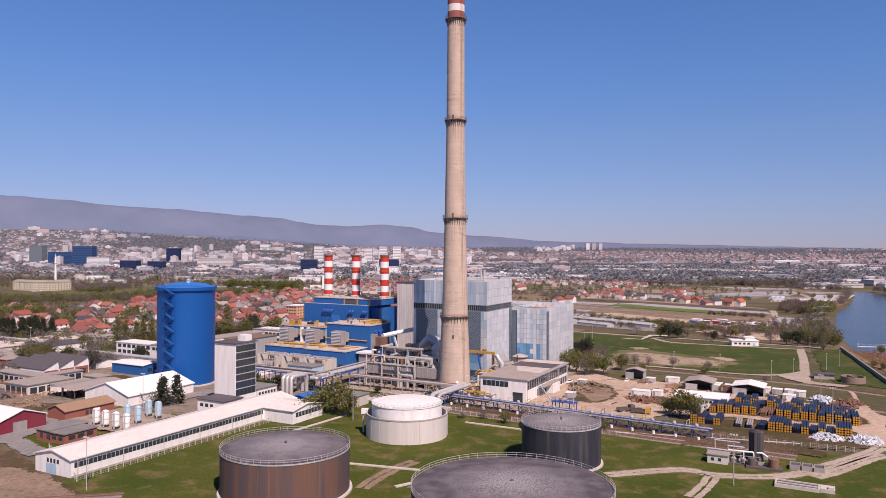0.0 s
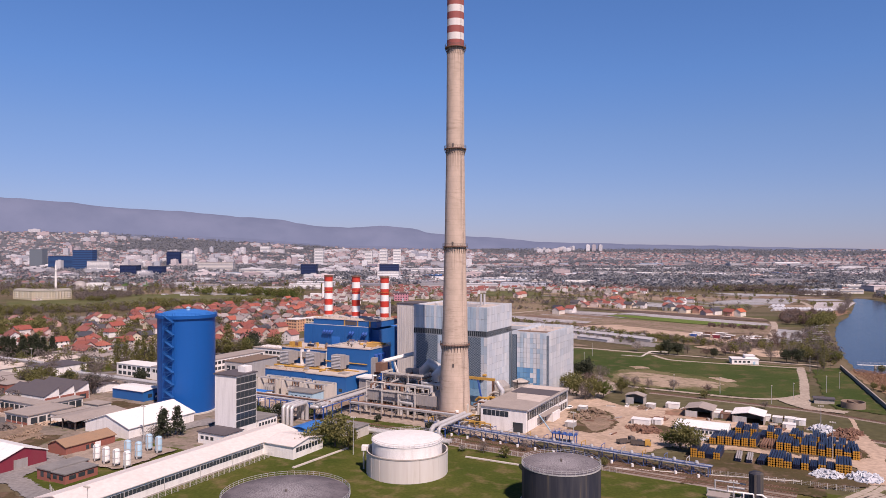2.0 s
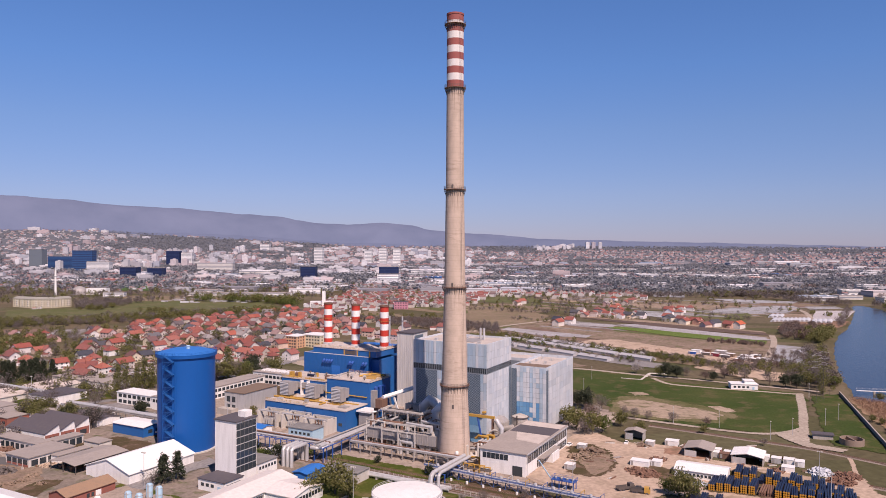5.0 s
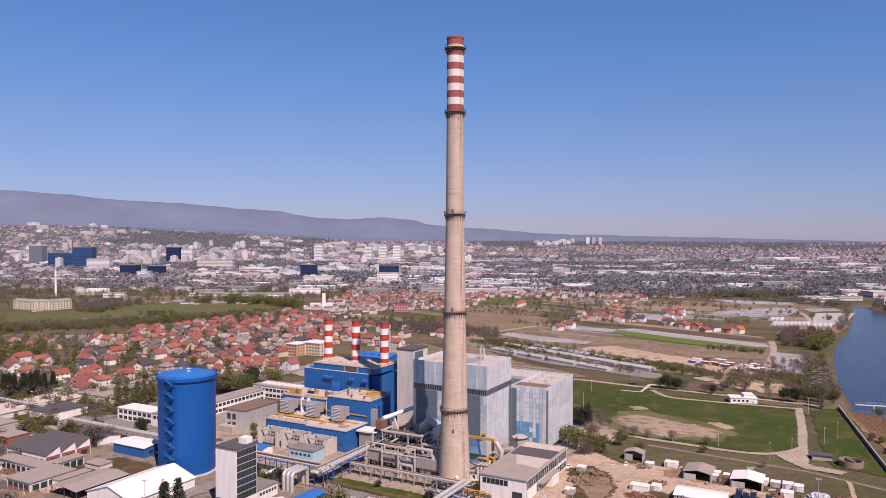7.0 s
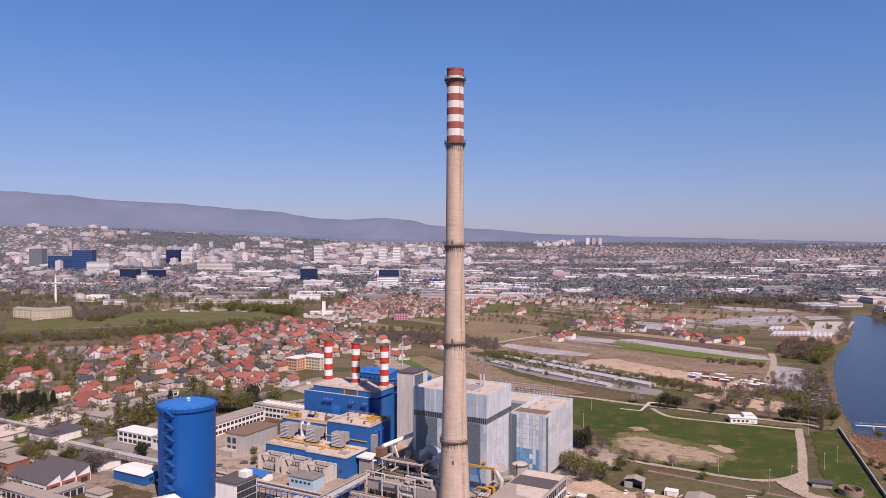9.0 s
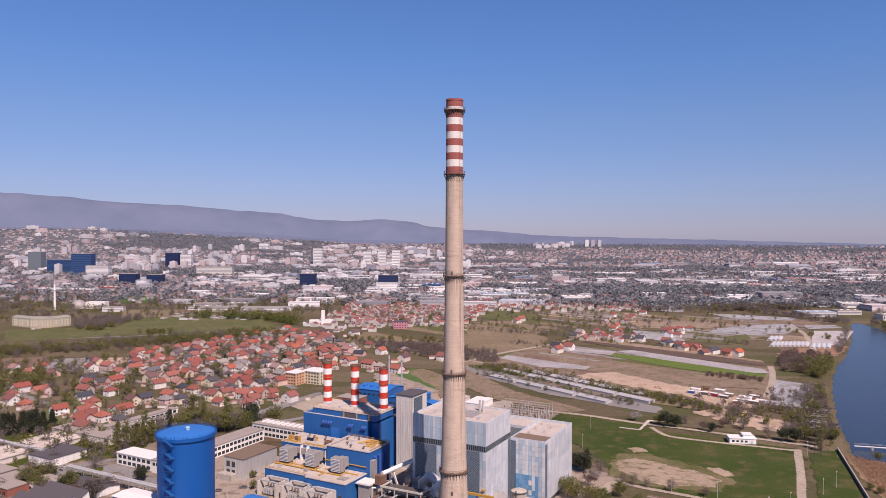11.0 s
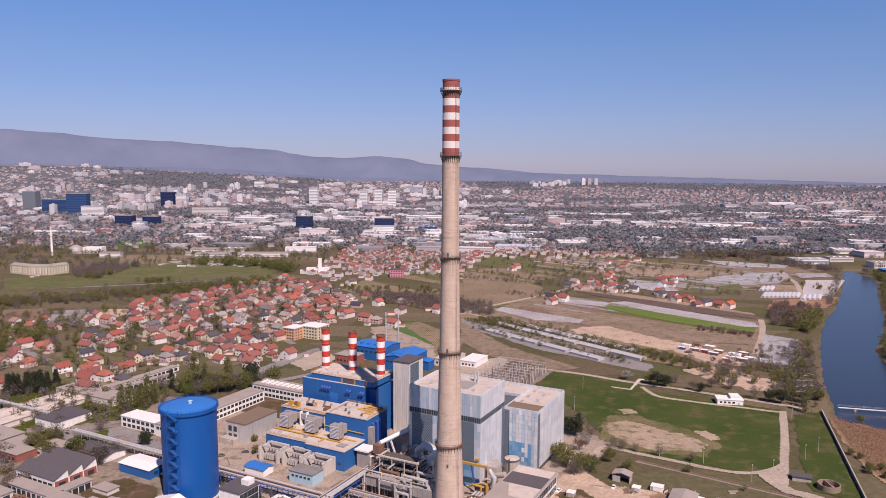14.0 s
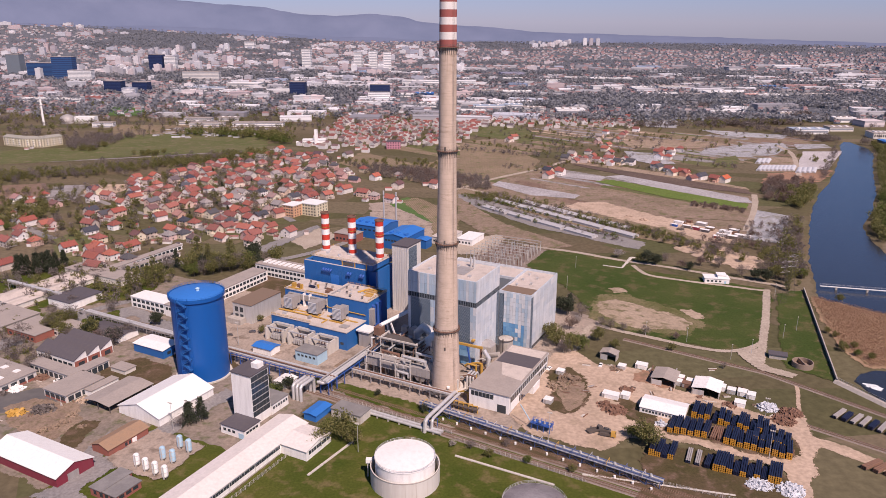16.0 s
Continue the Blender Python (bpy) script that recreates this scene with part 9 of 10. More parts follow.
homes("houses of the next village", -35, (147, 648, 0, "d"), (159, 675, 3, "w"), (165, 640, 2, "m"), (179, 632, 0, "r"), (194, 654, 0, "r"), (194, 695, 1, "m"), (215, 725, 0, "r"), (222, 697, 5, "r"), (206, 642, 3, "m"), (212, 622, 0, "d"), (224, 630, 2, "d"), (229, 622, 0, "d"), (235, 778, 2, "r"), (223, 789, 0, "w"), (255, 819, 0, "r"), (268, 862, 1, "m"), (248, 899, 1, "r"), (286, 901, 2, "m"), (306, 929, 0, "m"), (229, 847, 0, "w"))
homes("houses of the next village", -40, (286, 700, 5, "r"), (302, 730, 1, "m"), (305, 710, 3, "r"), (308, 691, 1, "w"), (283, 672, 3, "m"), (289, 663, 1, "r"), (325, 731, 1, "m"), (113, 559, 0, "d"), (119, 538, 5, "r"), (127, 549, 3, "m"), (95, 822, 5, "r"), (87, 798, 0, "m"))
VILLAGE = [(-374, 480), (-335, 575), (-300, 640), (-240, 690), (-170, 640), (-135, 500), (-128, 395), (-175, 330), (-190, 275), (-240, 262), (-270, 330), (-320, 400)]
settle(VILLAGE, 15, 18, -30, 0.62, 11, True, "village houses")
settle([(-470, 400), (-372, 228), (-300, 225), (-250, 262), (-270, 330), (-320, 400), (-374, 470)], 20, 26, -35, 0.40, 12, True, "village houses")
settle([(-325, 215), (-266, 178), (-226, 238), (-165, 242), (-150, 300), (-175, 330), (-190, 275), (-240, 262), (-300, 240)], 15, 19, -30, 0.75, 22, True, "village houses")
settle([(-300, 640), (-250, 720), (-150, 690), (-110, 600), (-20, 470), (-45, 440), (-135, 500), (-170, 640)], 24, 30, -30, 0.38, 13, True, "village houses")
settle([(-202, 1036), (-125, 1127), (20, 971), (19, 810), (-41, 745), (-96, 760), (-181, 859)], 15, 21, -20, 0.55, 14, False, "houses of the next village")
settle([(32, 1066), (203, 1059), (186, 935), (40, 965)], 16, 22, -10, 0.65, 17, False, "houses of the next village")
settle([(138, 640), (150, 676), (236, 640), (226, 604)], 12, 16, -30, 0.85, 19, False, "houses along a lane")
settle([(-250, 760), (-205, 850), (-120, 760), (-100, 690), (-150, 690)], 17, 22, -25, 0.6, 20, False, "houses of the next village")
settle([(-100, 980), (-60, 1080), (120, 1120), (260, 1010), (190, 1060), (30, 1066)], 15, 20, -10, 0.6, 21, False, "houses of the next village")
settle([(-520, 455), (-470, 400), (-372, 228), (-430, 215), (-560, 380)], 32, 40, -35, 0.25, 18, True, "village houses")
settle([(106, 1131), (228, 1245), (343, 1163), (322, 966), (232, 975), (138, 1047)], 16, 20, -25, 0.8, 23, False, "houses of the next village")
settle([(-9, 868), (-12, 1133), (45, 1155), (65, 1076), (29, 902)], 15, 19, -15, 0.85, 24, False, "houses of the next village")
settle([(-226, 826), (-226, 1120), (-175, 1171), (-81, 834), (-42, 779), (-91, 740)], 15, 19, -20, 0.75, 25, False, "houses of the next village")
for x, y in ((110, 566), (122, 560)):
    SPOTS.append((x, y))
    house(x, y, -20, 1, True, "farm houses")

# polytunnels in rows on the beds by the river
tunnel = MB().rings([[(3.4 * math.cos(a), y, 2.7 * math.sin(a)) for a in np.linspace(0, math.pi, 9)] for y in (0, 34)]).mesh("cover", "plastic_film")
tunnel_end = MB().box(-1.2, -0.12, 0, 1.2, 0, 2.0).mesh("door", "duct_grey")
for n, (x0, y0), (x1, y1) in ((9, (384, 586), (426, 588)), (4, (428, 574), (447, 575)), (3, (402, 637), (414, 638))):
    for k in range(n):
        q = k / (n - 1)
        t = thing("polytunnel", "low polytunnel covered in pale plastic film", "polytunnel", (x0 + (x1 - x0) * q, y0 + (y1 - y0) * q, 0), -28, "polytunnels")
        place("cover", tunnel, t, (0, 0, 0))
        place("door", tunnel_end, t, (0, 0, 0))

# village lanes
for pts in (((-400, 420), (-330, 360), (-262, 320), (-190, 262)), ((-330, 590), (-260, 480), (-190, 380), (-150, 320)), ((-300, 650), (-230, 560), (-150, 470)), ((-360, 500), (-300, 430), (-230, 330)), ((-560, 600), (-440, 640), (-330, 690), (-250, 720)), ((-430, 330), (-340, 250), (-250, 205), (-180, 190), (-120, 210), (-60, 300))):
    ribbon("village_lane", "narrow grey asphalt lane between the houses", "asphalt_pale", 0.14, 5.5, *pts, category="lane")


# ---------------------------------------------------------------- the distant town, joined
def box_cloud(name, mat, label, category, rows, roof=False):
    """Many distant blocks in one mesh; rows: x, y, z, length, depth, height, turn."""
    n = len(rows)
    a = np.array(rows)
    c, s = np.cos(a[:, 6]), np.sin(a[:, 6])
    if roof:
        base = np.array([(-.5, -.5, 0), (.5, -.5, 0), (.5, .5, 0), (-.5, .5, 0), (-.5, -.5, .62), (.5, -.5, .62), (.5, .5, .62), (-.5, .5, .62), (-.5, 0, 1), (.5, 0, 1)])
        faces = [(4, 5, 9, 8), (6, 7, 8, 9)] if roof == "roof" else [(0, 1, 5, 4), (2, 3, 7, 6), (1, 2, 6, 9, 5), (3, 0, 4, 8, 7)]
    else:
        base = np.array([(x, y, z) for z in (0, 1) for x, y in ((-.5, -.5), (.5, -.5), (.5, .5), (-.5, .5))])
        faces = [(4, 5, 6, 7), (0, 1, 5, 4), (1, 2, 6, 5), (2, 3, 7, 6), (3, 0, 4, 7)]
    k = len(base)
    p = base[None] * a[:, None, 3:6]
    x = p[..., 0] * c[:, None] - p[..., 1] * s[:, None] + a[:, None, 0]
    y = p[..., 0] * s[:, None] + p[..., 1] * c[:, None] + a[:, None, 1]
    z = p[..., 2] + a[:, None, 2]
    mb = MB()
    mb.v = np.stack([x, y, z], -1).reshape(-1, 3).tolist()
    mb.f = [tuple(i * k + q for q in f) for i in range(n) for f in faces]
    return solid(name, mb, mat, label, category, "stuff")


def storeys(name, stops, dark, floor=3.2, by="island"):
    t = Tree(name, 0.7)
    base = t.ramp(t.random() if by == "object" else t.island(), *stops)
    z = t.n.new("ShaderNodeSeparateXYZ")
    t.l.new(t.n.new("ShaderNodeNewGeometry").outputs["Position"], z.inputs["Vector"])
    m = t.math("LESS_THAN", t.math("MODULO", z.outputs["Z"], floor), floor * 0.38)
    up = t.n.new("ShaderNodeSeparateXYZ")
    t.l.new(t.n.new("ShaderNodeNewGeometry").outputs["Normal"], up.inputs["Vector"])
    m = t.math("MULTIPLY", m, t.math("LESS_THAN", up.outputs["Z"], 0.5))
    t.color(t.mix(t.math("MULTIPLY", m, 0.55), base, dark))
    return t.m


M["far_block"] = storeys("far_block", [(0.0, (0.68, 0.67, 0.69)), (0.25, (0.44, 0.42, 0.44)), (0.5, (0.78, 0.77, 0.78)), (0.7, (0.56, 0.44, 0.43)), (0.85, (0.36, 0.38, 0.44)), (1.0, (0.72, 0.70, 0.69))], (0.12, 0.13, 0.16), by="object")
M["far_hall"] = storeys("far_hall", [(0.0, (0.80, 0.79, 0.80)), (0.22, (0.42, 0.41, 0.42)), (0.4, (0.82, 0.81, 0.81)), (0.58, (0.24, 0.23, 0.25)), (0.7, (0.66, 0.64, 0.64)), (0.84, (0.22, 0.30, 0.44)), (0.9, (0.40, 0.24, 0.22)), (1.0, (0.74, 0.73, 0.74))], (0.2, 0.2, 0.22), 8)
# roof and wall colours dulled and greyed to hold the haze of distance
M["hazy_roof"] = varied("hazy_roof", [(0.0, (0.25, 0.13, 0.125)), (0.4, (0.21, 0.135, 0.135)), (0.7, (0.27, 0.165, 0.16)), (0.85, (0.22, 0.20, 0.21)), (1.0, (0.33, 0.28, 0.27))], 0.9, "island")
M["hazy_wall"] = varied("hazy_wall", [(0.0, (0.56, 0.56, 0.58)), (0.5, (0.32, 0.31, 0.32)), (1.0, (0.44, 0.41, 0.41))], 0.9, "island")

M["house_cloud_roof"] = varied("house_cloud_roof", [(0.0, (0.27, 0.085, 0.07)), (0.25, (0.17, 0.075, 0.07)), (0.5, (0.25, 0.08, 0.065)), (0.7, (0.28, 0.13, 0.115)), (0.85, (0.10, 0.09, 0.10)), (1.0, (0.26, 0.19, 0.17))], 0.85, "island")
M["house_cloud_wall"] = varied("house_cloud_wall", [(0.0, (0.72, 0.70, 0.69)), (0.35, (0.42, 0.37, 0.34)), (0.6, (0.66, 0.63, 0.60)), (1.0, (0.56, 0.46, 0.42))], 0.85, "island")
rng = random.Random(21)


def in_river(x, y):
    if y < 90 or y > 840:
        return False
    a, b = river_half(y)
    return a - 8 < x < b + 8


def polar(bearing, d):
    return 6 + d * math.sin(radians(bearing)), -330 + d * math.cos(radians(bearing))


def wooded(x, y):
    """Above zero where woods and tree belts lie between the quarters."""
    d = math.hypot(x, y + 330)
    w = noise.noise((x * 0.0011, y * 0.0030, 9.0)) + 0.5 * noise.noise((x * 0.004, y * 0.008, 4.0))
    if d < 2300:
        w -= 0.24
    if x > 0.02 * y:
        w += 0.12 * math.exp(-((d - 2750) / 280) ** 2) - 0.5 * math.exp(-((d - 3500) / 330) ** 2) + 0.45 * max(0.0, (d - 3950) / 300)
    else:
        b = math.degrees(math.atan2(x, y + 330))
        w += 0.5 * math.exp(-((b + 13) / 4) ** 2 - ((d - 3600) / 500) ** 2) - 0.22 * min(1.0, max(0.0, (d - 2600) / 600))
    return w


halls, blocks, small = [], [], []
while len(halls) < 190:                       # trade and industry
    y = 1020 + 1700 * rng.random() ** 1.2
    x = rng.uniform(-0.40 * (y + 330), 0.70 * (y + 330))
    if x < -250 and rng.random() < 0.5 or in_river(x, y) or wooded(x, y) > 0.05:
        continue
    if any(abs(x - q[0]) < 62 and abs(y - q[1]) < 40 for q in halls + HALL_SPOTS):
        continue
    halls.append((x, y, ground_height(x, y), rng.uniform(30, 100), rng.uniform(18, 42), rng.uniform(6, 11), rng.choice((-0.12, 0.1, -0.25)) + rng.uniform(-0.1, 0.1)))
while len(blocks) < 230:                      # town blocks
    y = 1350 + 2300 * rng.random() ** 0.8
    x = -0.72 * (y + 330) + rng.random() * 0.85 * (y + 330)
    if x > 0.02 * y and rng.random() < 0.8 or wooded(x, y) > 0.1:
        continue
    blocks.append((x, y, ground_height(x, y), rng.uniform(22, 62), rng.uniform(12, 16), rng.uniform(9, 18), rng.uniform(-0.3, 0.3)))
for k in range(22):                           # groups of towers
    cx, cy = polar(rng.uniform(-32, -1), rng.uniform(2650, 3700))
    for _ in range(rng.choice((2, 3, 3, 4, 5))):
        x, y = cx + rng.uniform(-90, 90), cy + rng.uniform(-60, 60)
        blocks.append((x, y, ground_height(x, y), rng.uniform(15, 24), 16, rng.uniform(20, 34), rng.uniform(-0.2, 0.2)))
for a in np.arange(5.2, 8.2, 0.16):           # the large estate on the plain
    x, y = polar(a + rng.uniform(-0.06, 0.06), rng.uniform(4000, 4230))
    blocks.append((x, y, ground_height(x, y), rng.uniform(14, 34), 16, rng.uniform(14, 25), rng.uniform(-0.2, 0.2)))
for a in (9.2, 9.65, 10.15):
    x, y = polar(a, 4150)
    blocks.append((x, y, ground_height(x, y), 20, 20, 38, 0.0))
while len(small) < 6600:                      # red-roofed quarters
    y = 1050 + 3100 * rng.random() ** 0.75
    x = rng.uniform(-0.75, 0.75) * (y + 330)
    if in_river(x, y) or wooded(x, y) > rng.uniform(-0.02, 0.12) or math.hypot(x, y + 330) > 4300:
        continue
    s = rng.uniform(0.75, 1.1)
    small.append((x, y, ground_height(x, y), 12 * s, 9.5 * s, 7.5 * s, rng.uniform(-0.5, 0.5)))
box_cloud("distant_halls", "far_hall", "flat white and grey trade halls of the outskirts", "buildings", halls)
for x, y, z, L, D, h, a in blocks:            # each with a lift house on its flat roof
    b = thing("apartment_block", "pale apartment tower of the distant town" if h > 19 else "long pale apartment block of the distant town", "apartment block", (x, y, z), math.degrees(a), "distant apartment blocks")
    part("wall", MB().box(-L / 2, -D / 2, -2, L / 2, D / 2, h).box(-L * 0.12, -D * 0.25, h, L * 0.16, D * 0.25, h + 2.6), "far_block", b)
sheds = []
g = random.Random(8)
for x, y in SPOTS:
    if y < 760 and x < 0:
        for _ in range(g.choice((0, 1, 1, 2))):
            a = g.uniform(0, 6.28)
            sheds.append((x + 11 * math.cos(a), y + 11 * math.sin(a), 0, g.uniform(4, 8), g.uniform(3, 5), g.uniform(2.8, 4.2), g.uniform(-0.6, 0.2)))
huts = []
for _ in range(90):
    x, y = g.uniform(-500, -310), g.uniform(815, 935)
    huts.append((x, y, 0, g.uniform(3, 14), g.uniform(2, 3.5), g.uniform(0.6, 2.6), g.uniform(-0.2, 0.2)))
box_cloud("allotment_huts", "hazy_wall", "low pale huts and frames of allotment gardens", "huts", huts)
box_cloud("garden_shed_walls", "house_cloud_wall", "walls of garden sheds and garages in the village", "sheds", sheds, "wall")
box_cloud("garden_shed_roofs", "house_cloud_roof", "small tiled roofs of sheds and garages", "roofs", sheds, "roof")
box_cloud("neighbour_house_walls", "house_cloud_wall", "plastered walls of houses in the next villages", "buildings", JOINED, "wall")
box_cloud("neighbour_house_roofs", "house_cloud_roof", "red tiled roofs of houses in the next villages", "roofs", JOINED, "roof")
box_cloud("distant_house_walls", "hazy_wall", "plastered walls of far-off houses, greyed with painted haze", "buildings", small, "wall")
box_cloud("distant_house_roofs", "hazy_roof", "red roofs of far-off houses, dulled with painted haze", "roofs", small, "roof")


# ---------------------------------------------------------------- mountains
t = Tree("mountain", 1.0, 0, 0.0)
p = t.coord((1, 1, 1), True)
# distance haze painted as a blue tint, with a faint glow below
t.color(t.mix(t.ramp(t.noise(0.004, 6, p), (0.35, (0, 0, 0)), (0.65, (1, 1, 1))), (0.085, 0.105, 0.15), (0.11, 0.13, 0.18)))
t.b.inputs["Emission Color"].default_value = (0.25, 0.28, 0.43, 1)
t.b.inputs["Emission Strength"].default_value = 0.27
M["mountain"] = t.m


def mountains():
    deg = (-45, -36, -32, -29, -27, -25, -21.6, -19.7, -17.7, -15.7, -14.5, -13.6, -11.6, -9.4, -7.7, -6.7, -5.1, -4.3, -3.4, -1.7, 1.4, 4.5, 8, 12, 18, 24, 30, 45)
    top = (350, 372, 362, 348, 326, 318, 308, 293, 278, 270, 262, 243, 219, 211, 223, 228, 218, 206, 182, 164, 148, 128, 112, 104, 96, 82, 74, 70)
    mb = MB()
    for layer, (r0, r1, f, seed) in enumerate(((4380, 4660, 0.34, 5.0), (4560, 4950, 1.0, 1.0))):
        rings = []
        for i in range(181):
            a = -45 + i * 0.5
            h = float(np.interp(a, deg, top))
            h = 62 + (h - 62) * f * (1.0 if layer else max(0.2, min(1, (2 - a) / 20)))
            h += 7 * noise.noise((a * 0.25, seed, 0)) + 3 * noise.noise((a * 1.1, seed, 2))
            row = []
            for k in range(7):
                q = k / 6
                r = r0 + (r1 - r0) * q
                z = 20 + (h - 20) * math.sin(q * math.pi / 2) + (4 + 10 * (1 - q)) * q * noise.noise((a * 0.8, q * 3, seed))
                row.append((6 + r * math.sin(radians(a)), -330 + r * math.cos(radians(a)), z))
            rings.append(row)
        n = len(mb.v)
        for row in rings:
            mb.v += row
        for i in range(180):
            for k in range(6):
                o = n + i * 7 + k
                mb.f.append((o, o + 7, o + 8, o + 1))
    solid("mountain_range", mb, "mountain", "long wooded mountain range, blue haze painted on", "mountains", "structure", smooth=True)


mountains()
# ---------------------------------------------------------------- trees
def foliage(name, a, b, c):
    t = Tree(name, 0.8, 0, 0.15)
    t.color(t.ramp(t.island(), (0.0, a), (0.5, b), (1.0, c)))
    tr, mx = t.n.new("ShaderNodeBsdfTranslucent"), t.n.new("ShaderNodeMixShader")
    t.put(tr.inputs["Color"], t.b.inputs["Base Color"].links[0].from_socket)
    mx.inputs[0].default_value = 0.38
    t.l.new(t.b.outputs[0], mx.inputs[1])
    t.l.new(tr.outputs[0], mx.inputs[2])
    t.l.new(mx.outputs[0], t.n["Material Output"].inputs["Surface"])
    return t.m


M["leaf_olive"] = foliage("leaf_olive", (0.113, 0.118, 0.040), (0.181, 0.176, 0.063), (0.260, 0.239, 0.097))
M["leaf_green"] = foliage("leaf_green", (0.092, 0.118, 0.030), (0.134, 0.164, 0.044), (0.185, 0.210, 0.067))
M["leaf_dark"] = foliage("leaf_dark", (0.045, 0.055, 0.034), (0.062, 0.074, 0.046), (0.09, 0.10, 0.065))
M["twig"] = foliage("twig", (0.134, 0.109, 0.097), (0.202, 0.168, 0.151), (0.277, 0.239, 0.218))
M["twig_red"] = foliage("twig_red", (0.15, 0.105, 0.09), (0.21, 0.15, 0.125), (0.27, 0.205, 0.175))
M["blossom"] = foliage("blossom", (0.30, 0.26, 0.23), (0.40, 0.36, 0.33), (0.50, 0.46, 0.43))
M["reed"] = foliage("reed", (0.246, 0.145, 0.093), (0.326, 0.200, 0.132), (0.387, 0.255, 0.174))
# distant trees: blue-grey haze put into the leaf colour
M["hazy_wood"] = foliage("hazy_wood", (0.195, 0.20, 0.215), (0.245, 0.25, 0.265), (0.31, 0.315, 0.33))
M["bark"] = painted("bark", (0.13, 0.10, 0.08), 0.95, wear=0.4)


def leaf_quads(points, sizes, g, rise=1.0):
    """Vertices of small randomly turned leaves at the points."""
    n = len(points)
    a = g.normal(size=(n, 3)) * (1, 1, rise)
    a /= np.linalg.norm(a, axis=1, keepdims=True) + 1e-9
    b = np.cross(a, g.normal(size=(n, 3)) * (rise, rise, 1))
    b /= np.linalg.norm(b, axis=1, keepdims=True) + 1e-9
    s = sizes[:, None]
    return np.stack([points - a * s, points - b * s * 0.7, points + a * s, points + b * s * 0.7], 1).reshape(-1, 3)


def quad_mesh(name, v, mat):
    n = len(v) // 4
    me = bpy.data.meshes.new(name)
    me.vertices.add(len(v))
    me.vertices.foreach_set("co", np.asarray(v, dtype=np.float32).ravel())
    me.loops.add(n * 4)
    me.loops.foreach_set("vertex_index", np.arange(n * 4, dtype=np.int32))
    me.polygons.add(n)
    me.polygons.foreach_set("loop_start", np.arange(0, n * 4, 4, dtype=np.int32))
    me.update(calc_edges=True)
    me.materials.append(M[mat])
    return me


def tree_meshes(h, spread, mat, clumps, leaves, size, seed, shape="round"):
    g = np.random.default_rng(seed)
    trunk = MB()
    rings = []
    for k in range(6):
        z = h * 0.75 * k / 5
        r = 0.028 * h * (1 - 0.8 * k / 5)
        rings.append([(r * math.cos(i * 1.047) + 0.02 * h * math.sin(k), r * math.sin(i * 1.047) + 0.015 * h * math.cos(k * 1.3) - 0.015 * h, z) for i in range(6)])
    trunk.rings(rings)
    pts = []
    for k in range(clumps):
        if shape == "cone":
            q = g.random() ** 0.7
            a, r = g.random() * 6.283, spread * (1 - q) * math.sqrt(g.random()) + 0.15
            c = np.array((r * math.cos(a), r * math.sin(a), h * (0.1 + 0.9 * q)))
        elif shape == "poplar":
            q = g.random()
            a, r = g.random() * 6.283, spread * math.sin(math.pi * min(1, 0.12 + q * 0.85)) * math.sqrt(g.random())
            c = np.array((r * math.cos(a), r * math.sin(a), h * (0.1 + 0.9 * q)))
        else:
            d = g.normal(size=3)
            d /= np.linalg.norm(d)
            d *= (0.45 + 0.55 * g.random())
            wob = 1 + 0.25 * math.sin(3 * math.atan2(d[1], d[0]) + seed)
            c = np.array((d[0] * spread * wob, d[1] * spread * wob, h * 0.62 + d[2] * h * 0.37))
        pts.append(c)
        if k % 6 == 0:
            z0 = min(c[2] * 0.6, h * 0.6)
            trunk.bar((0, 0, z0), tuple(c), 0.02 * h * 0.35)
    pts = np.array(pts)
    base = np.repeat(pts, leaves, 0)
    base = base + g.normal(size=base.shape) * (0.07 * h if shape == "round" else 0.045 * h)
    base[:, 2] = np.maximum(base[:, 2], 0.3)
    sz = size * (0.6 + 0.8 * g.random(len(base)))
    return trunk.mesh("trunk", "bark"), quad_mesh("crown", leaf_quads(base, sz, g), mat)


TREES = {
    "olive": [tree_meshes(9, 4.2, "leaf_olive", 70, 16, 0.34, s) for s in (1, 2, 3)],
    "green": [tree_meshes(8, 4.0, "leaf_green", 70, 16, 0.34, s) for s in (4, 5)],
    "bare": [tree_meshes(9, 4.0, "twig", 70, 14, 0.22, s) for s in (6, 7, 8)],
    "red": [tree_meshes(8, 3.6, "twig_red", 70, 14, 0.24, s) for s in (9, 10)],
    "pine": [tree_meshes(12, 3.4, "leaf_dark", 90, 14, 0.38, s, "cone") for s in (11, 12)],
    "dark": [tree_meshes(9, 4.0, "leaf_dark", 80, 16, 0.36, s) for s in (13, 14)],
    "poplar": [tree_meshes(15, 2.2, "leaf_olive", 80, 14, 0.34, s, "poplar") for s in (15, 16)],
    "blossom": [tree_meshes(6, 3.4, "blossom", 60, 14, 0.26, s) for s in (17, 18)],
}
LABELS = {"olive": "broad tree in young olive-green leaf", "green": "fresh green leafy tree", "bare": "bare brown tree before spring leaf", "red": "tree with reddish-brown buds", "pine": "tall dark green conifer", "dark": "dark bushy evergreen tree", "poplar": "tall slim poplar in first leaf", "blossom": "small tree in pale blossom"}
tree_rng = random.Random(77)


